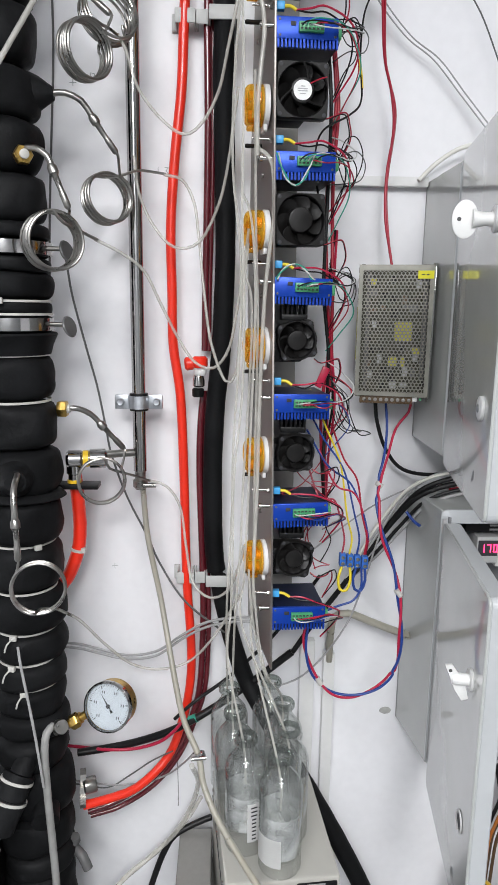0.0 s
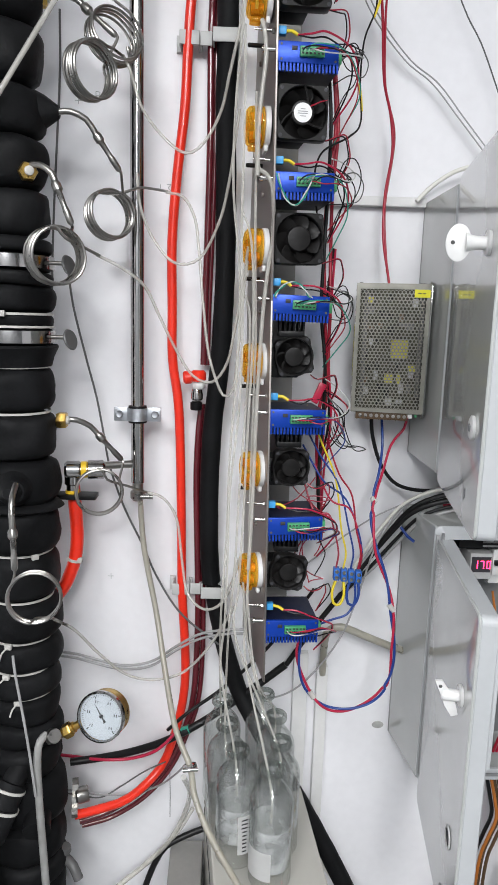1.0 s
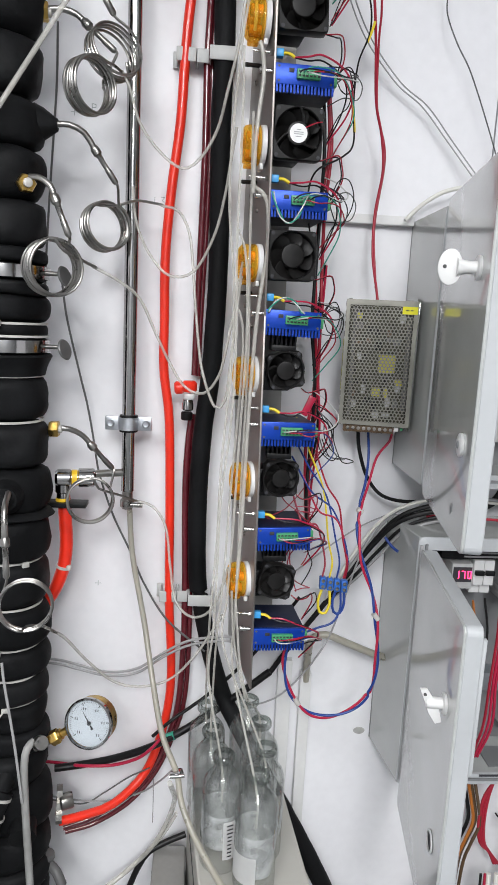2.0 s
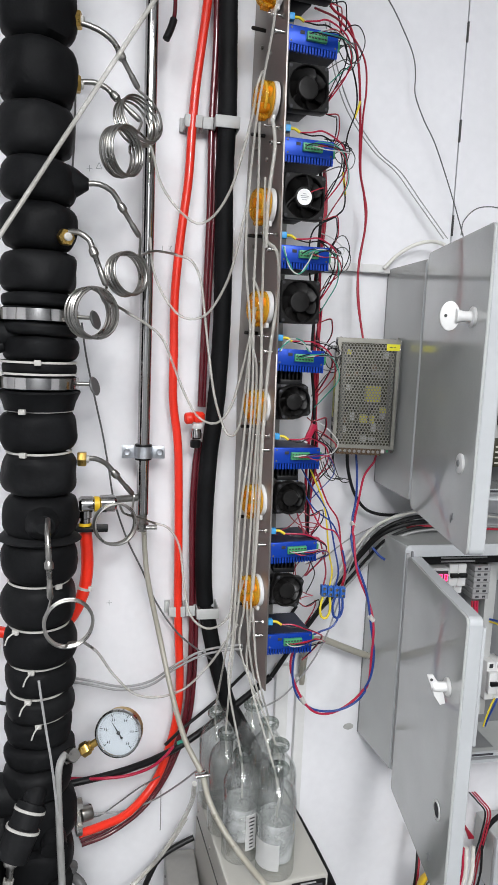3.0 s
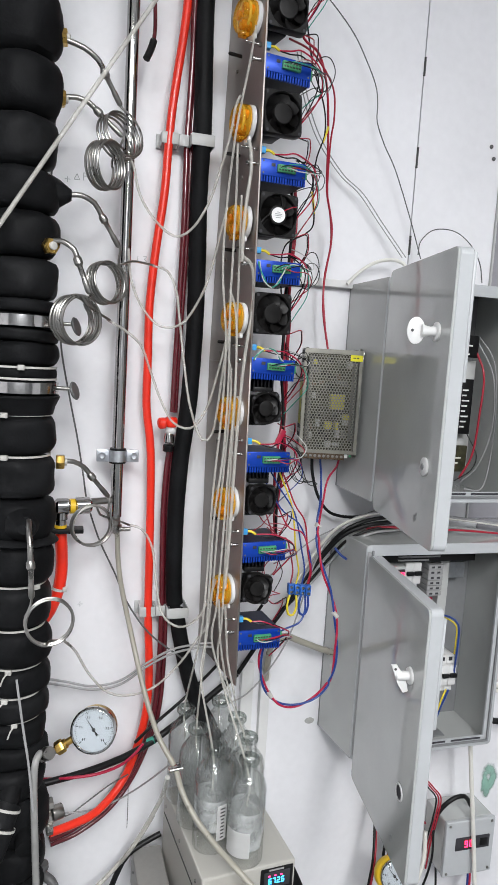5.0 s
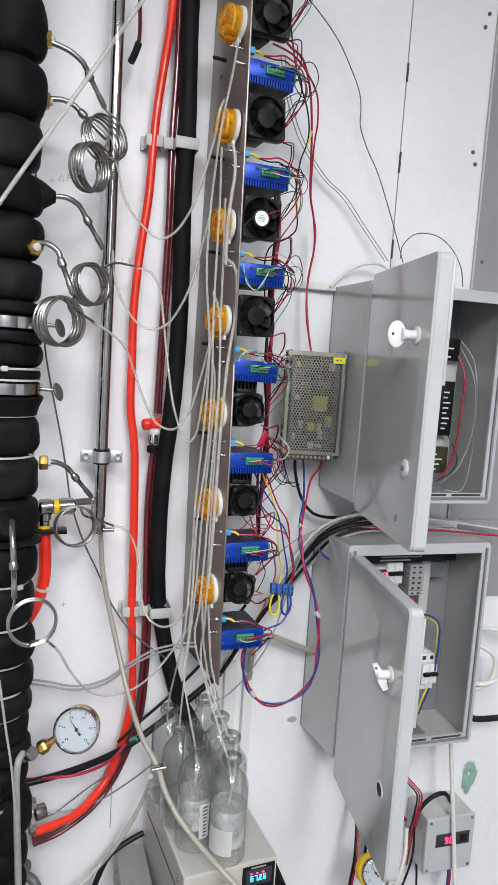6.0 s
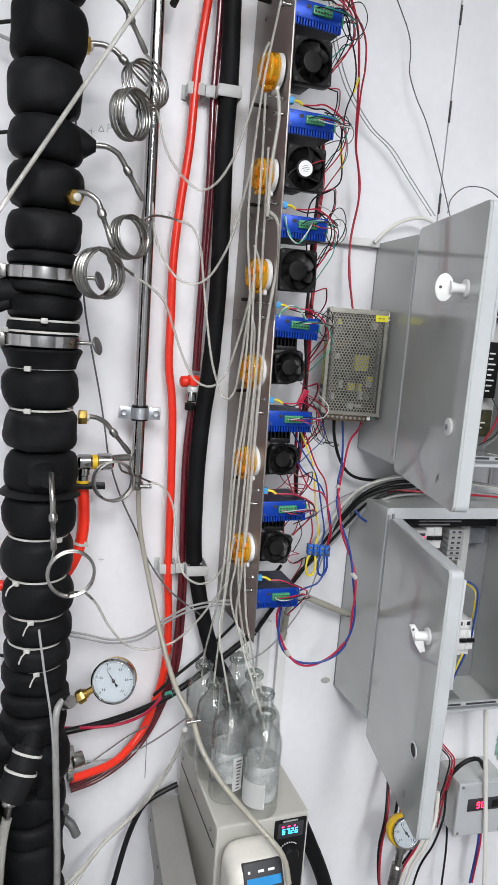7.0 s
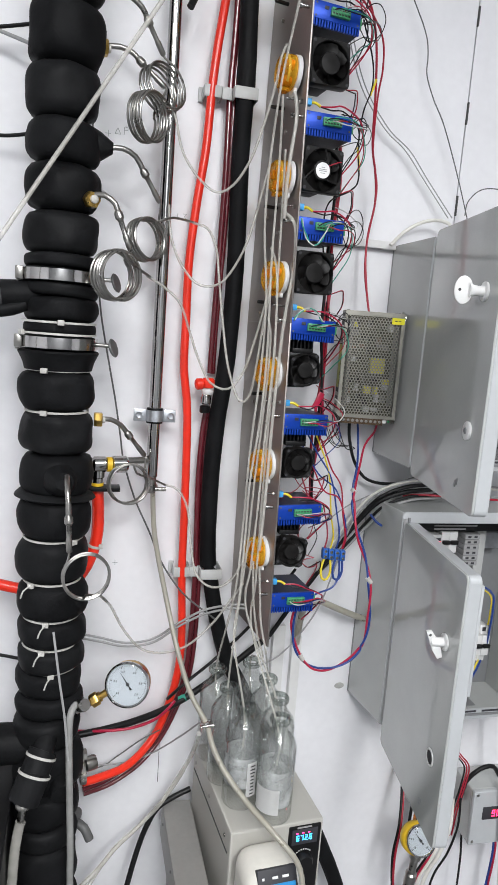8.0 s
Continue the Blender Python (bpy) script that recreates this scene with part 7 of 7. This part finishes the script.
hose("trunk_cable", CABLE_GREY, 0.003, [(0.170, 1.400, 1.100), (0.207, 1.400, 1.158), (0.251, 1.400, 1.220), (0.298, 1.400, 1.297), (0.337, 1.395, 1.366), (0.369, 1.380, 1.410), (0.416, 1.370, 1.433), (0.472, 1.370, 1.439), (0.544, 1.380, 1.430), (0.660, 1.395, 1.413), (0.807, 1.395, 1.392)], "grey cable in the bundle running between the cabinets", "cable", "trunk cables")
hose("trunk_cable", CABLE_GREY, 0.0025, [(0.170, 1.400, 1.100), (0.207, 1.400, 1.158), (0.251, 1.400, 1.220), (0.308, 1.400, 1.276), (0.349, 1.395, 1.326), (0.381, 1.380, 1.370), (0.428, 1.370, 1.393), (0.485, 1.370, 1.399), (0.556, 1.380, 1.401), (0.663, 1.395, 1.392), (0.810, 1.395, 1.370)], "grey cable in the bundle running between the cabinets", "cable", "trunk cables")
hose("trunk_cable", WIRE_RED, 0.0022, [(0.420, 1.385, 1.398), (0.450, 1.366, 1.406), (0.525, 1.350, 1.405), (0.632, 1.350, 1.400), (0.759, 1.350, 1.388)], "red wire in the bundle running between the cabinets", "cable", "trunk cables")
hose("thin_cable", CABLE_GREY, 0.0016, [(0.344, 1.390, 1.387), (0.311, 1.385, 1.325), (0.285, 1.380, 1.239), (0.262, 1.380, 1.169), (0.227, 1.380, 1.111), (0.189, 1.380, 1.069), (0.156, 1.385, 1.048), (0.128, 1.390, 1.042)], "thin grey cable running down behind the bottles", "cable")
hose("thin_cable", CABLE_GREY, 0.0013, [(0.188, 1.330, 1.312), (0.256, 1.370, 1.348), (0.313, 1.400, 1.374), (0.372, 1.400, 1.402)], "thin grey cable slung to the trunk bundle", "cable")
hose("black_cable", WIRE_BLACK, 0.0065, [(0.169, 1.402, 1.099), (0.113, 1.400, 1.054), (0.062, 1.395, 1.018), (0.009, 1.375, 0.994), (-0.044, 1.375, 0.965), (-0.101, 1.380, 0.942), (-0.153, 1.385, 0.927), (-0.204, 1.380, 0.922)], "black cable running behind the column and hoses", "cable")
hose("thin_cable", WIRE_BLACK, 0.003, [(0.213, 1.400, 1.241), (0.171, 1.405, 1.176), (0.128, 1.405, 1.119), (0.061, 1.400, 1.055), (0.002, 1.370, 1.026), (-0.034, 1.370, 0.992)], "thin black cable crossing behind the bottles", "cable")
hose("signal_wire", WIRE_CRIMSON, 0.0028, [(-0.284, 1.400, 0.929), (-0.204, 1.400, 0.919), (-0.153, 1.372, 0.933), (-0.102, 1.370, 0.936), (-0.060, 1.365, 0.952), (-0.035, 1.360, 0.975), (-0.020, 1.360, 0.994)], "crimson wire along the black cable", "wire")
hose("white_hose", BEIGE_TUBE, 0.0065, [(0.238, 1.424, 1.070), (0.237, 1.412, 1.125), (0.239, 1.392, 1.168), (0.261, 1.385, 1.179), (0.300, 1.390, 1.162), (0.347, 1.395, 1.141), (0.396, 1.400, 1.123)], "cream hose from cabinet to wall duct", "hose")
hose("capillary", CABLE_GREY, 0.0022, [(-0.285, 1.400, 1.124), (-0.206, 1.400, 1.118), (-0.166, 1.385, 1.117), (-0.115, 1.385, 1.104), (-0.064, 1.380, 1.114), (-0.019, 1.365, 1.151), (0.024, 1.345, 1.184), (0.074, 1.330, 1.199), (0.096, 1.330, 1.199)], "grey capillary slung along the wall", "tube")
hose("capillary", CABLE_GREY, 0.0022, [(-0.285, 1.400, 1.117), (-0.206, 1.400, 1.110), (-0.166, 1.385, 1.109), (-0.115, 1.385, 1.097), (-0.064, 1.380, 1.106), (-0.019, 1.365, 1.144), (0.025, 1.345, 1.176), (0.074, 1.330, 1.192), (0.096, 1.330, 1.191)], "grey capillary slung along the wall", "tube")
hose("capillary", CABLE_DARK, 0.0018, [(-0.191, 1.380, 1.758), (-0.183, 1.380, 1.701), (-0.167, 1.390, 1.624), (-0.154, 1.400, 1.563), (-0.143, 1.400, 1.502), (-0.134, 1.400, 1.450), (-0.111, 1.400, 1.381), (-0.080, 1.400, 1.315), (-0.056, 1.400, 1.259), (-0.014, 1.380, 1.203), (0.051, 1.370, 1.152)], "dark thin sensor cable down the wall", "tube")
hose("capillary", CABLE_DARK, 0.0018, [(-0.206, 1.425, 2.142), (-0.208, 1.425, 2.051), (-0.219, 1.425, 1.892), (-0.225, 1.425, 1.792), (-0.227, 1.420, 1.706)], "dark thin sensor cable down the wall", "tube")
hose("thin_cable", CABLE_GREY, 0.0016, [(-0.284, 1.400, 0.862), (-0.203, 1.400, 0.850), (-0.151, 1.395, 0.846), (-0.098, 1.400, 0.845), (-0.051, 1.385, 0.872), (-0.015, 1.300, 0.958), (0.007, 1.230, 1.029)], "thin grey cable low on the wall", "cable")
hose("thin_cable", CABLE_DARK, 0.0013, [(-0.284, 1.400, 0.855), (-0.203, 1.400, 0.843), (-0.156, 1.395, 0.841), (-0.119, 1.400, 0.860), (-0.077, 1.400, 0.890), (-0.040, 1.400, 0.909)], "thin dark cable low on the wall", "cable")
hose("clear_hose", SILICONE, 0.0042, [(0.003, 1.220, 1.013), (0.009, 1.300, 0.921), (-0.008, 1.360, 0.823), (-0.037, 1.380, 0.756), (-0.080, 1.370, 0.718), (-0.118, 1.350, 0.699), (-0.159, 1.330, 0.664), (-0.208, 1.310, 0.634)], "translucent hose hanging below the bottles", "hose")
hose("clear_hose", SILICONE, 0.0036, [(0.011, 1.385, 0.827), (-0.014, 1.390, 0.778), (-0.052, 1.385, 0.732), (-0.096, 1.370, 0.702), (-0.139, 1.340, 0.681), (-0.179, 1.330, 0.608), (-0.187, 1.330, 0.513)], "translucent hose hanging below the dosing pump", "hose")
hose("black_cable", WIRE_BLACK, 0.0055, [(0.029, 1.400, 0.773), (-0.002, 1.395, 0.763), (-0.036, 1.385, 0.750), (-0.054, 1.380, 0.724), (-0.071, 1.375, 0.681), (-0.089, 1.360, 0.623), (-0.103, 1.360, 0.539), (-0.106, 1.360, 0.411)], "black cable looping down beside the dosing pump", "cable")
hose("white_cable", CABLE_WHITE, 0.005, [(0.221, 1.390, 0.739), (0.264, 1.385, 0.695), (0.307, 1.380, 0.650), (0.353, 1.380, 0.575)], "white cable leaving the dosing pump", "cable")
SHORT_RUN = [(-0.182, 1.345, 1.432), (-0.179, 1.345, 1.392), (-0.177, 1.345, 1.351), (-0.180, 1.345, 1.315), (-0.189, 1.345, 1.285), (-0.201, 1.345, 1.260), (-0.225, 1.345, 1.230)]
sh = thing("red_hose", "short red hose behind the insulated column, white tie round it", "hose", at=SHORT_RUN[-1])
bm = B()
bm_sweep(bm, [Vector(p) - sh.location for p in SHORT_RUN], 0.0105, 16)
part("hose_run", bm, RED_RUBBER, sh)
bm = B()
bm_lathe(bm, [(0.0104, -0.0022), (0.0122, -0.0022), (0.0122, 0.0022), (0.0104, 0.0022)], Vector((-0.1815, 1.345, 1.309)) - sh.location, (-0.22, 0, -1), 24, False)
bm_box(bm, (-0.003, -0.004, -0.004), (0.004, 0.004, 0.004), 0.001, Matrix.Translation(Vector((-0.172, 1.337, 1.310)) - sh.location))
part("cable_tie", bm, TIE, sh, "white nylon cable tie")
hose("red_hose", RED_RUBBER, 0.0095, [(-0.404, 1.360, 1.243), (-0.358, 1.355, 1.240), (-0.320, 1.350, 1.233), (-0.292, 1.345, 1.228)], "red hose leaving the insulated column", "hose")
hose("thin_cable", WIRE_BLACK, 0.003, [(-0.388, 1.390, 1.981), (-0.345, 1.390, 1.982), (-0.301, 1.380, 1.989)], "black cable behind the insulated column", "cable")
hose("thin_cable", CABLE_GREY, 0.003, [(-0.389, 1.390, 2.141), (-0.356, 1.390, 2.136), (-0.304, 1.380, 2.120)], "grey cable behind the insulated column", "cable")
hose("thin_cable", WIRE_BLACK, 0.003, [(-0.389, 1.390, 2.138), (-0.356, 1.390, 2.142), (-0.305, 1.380, 2.151)], "black cable behind the insulated column", "cable")
hose("thin_cable", WIRE_BLACK, 0.003, [(-0.379, 1.380, 1.099), (-0.340, 1.380, 1.092), (-0.300, 1.370, 1.087)], "black cable behind the insulated column", "cable")
hose("drain_tube", GREY_TUBE, 0.0058, [(-0.204, 1.235, 1.072), (-0.211, 1.225, 1.067), (-0.214, 1.218, 1.042), (-0.212, 1.215, 0.973), (-0.209, 1.215, 0.902), (-0.206, 1.215, 0.829), (-0.204, 1.215, 0.744)], "grey drain tube down the insulated column", "tube")
hose("sensor_lead", CABLE_GREY, 0.002, [(-0.243, 1.215, 1.210), (-0.239, 1.210, 1.184), (-0.231, 1.210, 1.126), (-0.222, 1.205, 1.070), (-0.214, 1.205, 0.991)], "thin steel sensor lead tied to the column", "tube")
hose("hanging_plug_lead", BURGUNDY, 0.0035, [(-0.050, 1.390, 2.341), (-0.049, 1.385, 2.304), (-0.049, 1.375, 2.263), (-0.052, 1.370, 2.238), (-0.057, 1.365, 2.219)], "loose burgundy lead with a black plug", "wire")
hose("plug", WIRE_BLACK, 0.006, [(-0.051, 1.370, 2.243), (-0.056, 1.366, 2.226), (-0.063, 1.362, 2.209)], "black plug on the loose burgundy lead", "plug")
hose("wire_tie", TIE, 0.0042, [(0.312, 1.278, 1.268), (0.320, 1.278, 1.258)], "white tie round the power leads", "cable tie", "wire ties")
hose("wire_tie", TIE, 0.0042, [(0.286, 1.330, 1.423), (0.295, 1.330, 1.417)], "white tie round the power leads", "cable tie", "wire ties")
hose("wire_tie", TIE, 0.0042, [(0.197, 1.287, 1.117), (0.204, 1.287, 1.105)], "white tie round the power leads", "cable tie", "wire ties")
hose("green_tape", WIRE_GREEN, 0.0075, [(-0.009, 1.376, 0.985), (0.004, 1.375, 0.991)], "turn of green tape on the black cable", "tape")
hose("enclosure_wire", WIRE_BLUE, 0.002, [(0.611, 1.380, 1.208), (0.620, 1.360, 1.210), (0.634, 1.350, 1.197), (0.634, 1.345, 1.157), (0.632, 1.345, 1.118), (0.636, 1.352, 1.085)], "blue wire looping to the breaker in the lower enclosure", "wire")
hose("enclosure_wire", SLEEVE_YELLOW, 0.0017, [(0.614, 1.385, 1.201), (0.622, 1.365, 1.202), (0.633, 1.355, 1.190), (0.633, 1.352, 1.157), (0.634, 1.355, 1.130)], "yellow-green wire looping to the breaker in the lower enclosure", "wire")
hose("enclosure_wire", SLEEVE_YELLOW, 0.0017, [(0.626, 1.360, 1.048), (0.612, 1.350, 1.037), (0.605, 1.350, 1.014), (0.600, 1.350, 0.995)], "yellow-green wire below the breaker in the lower enclosure", "wire")
hose("enclosure_wire", WIRE_BLUE, 0.002, [(0.633, 1.362, 1.046), (0.623, 1.355, 1.034), (0.613, 1.355, 1.011), (0.607, 1.355, 0.992)], "blue wire below the breaker in the lower enclosure", "wire")
hose("blue_wire_end", WIRE_BLUE, 0.0025, [(0.347, 1.370, 1.364), (0.356, 1.360, 1.352), (0.365, 1.350, 1.346)], "cut blue wire end poking out beside the enclosure", "wire")
hose("wall_scratch", CABLE_DARK, 0.0007, [(-0.035, 1.436, 0.870), (-0.034, 1.436, 0.817), (-0.034, 1.436, 0.768)], "thin dark scratch on the white wall", "scratch")
# pencil marks on the wall
def strokes(x, z, lines, label):
    bm = B()
    for (a, b), (c, d) in lines:
        p, q = Vector((x + a, WALL_Y - 0.0004, z + b)), Vector((x + c, WALL_Y - 0.0004, z + d))
        bm_sweep(bm, [p, q], 0.0005, 5, False)
    single("pencil_mark", bm, PENCIL, label, "pencil mark", "pencil marks")


PLUS = [((0, 0.005), (0.010, 0.005)), ((0.005, 0), (0.005, 0.010))]
DELTA = [((0, 0), (0.010, 0)), ((0.010, 0), (0.005, 0.010)), ((0.005, 0.010), (0, 0))]
LETTER_P = [((0, -0.002), (0, 0.011)), ((0, 0.011), (0.006, 0.010)), ((0.006, 0.010), (0.006, 0.006)), ((0.006, 0.006), (0, 0.005))]
strokes(-0.188, 2.014, PLUS, "pencilled plus sign on the white wall")
strokes(-0.172, 2.020, DELTA, "pencilled triangle on the white wall")
strokes(-0.156, 2.022, LETTER_P, "pencilled letter P on the white wall")
strokes(-0.056, 1.890, [((0, 0), (0, 0.010)), ((0.010, 0.010), (0.016, 0.010)), ((0.016, 0.010), (0.012, 0.005)), ((0.012, 0.005), (0.016, 0.001)), ((0.026, 0), (0.026, 0.011))], "faint pencil strokes on the white wall")
strokes(-0.145, 1.240, PLUS, "faint pencil cross on the white wall")
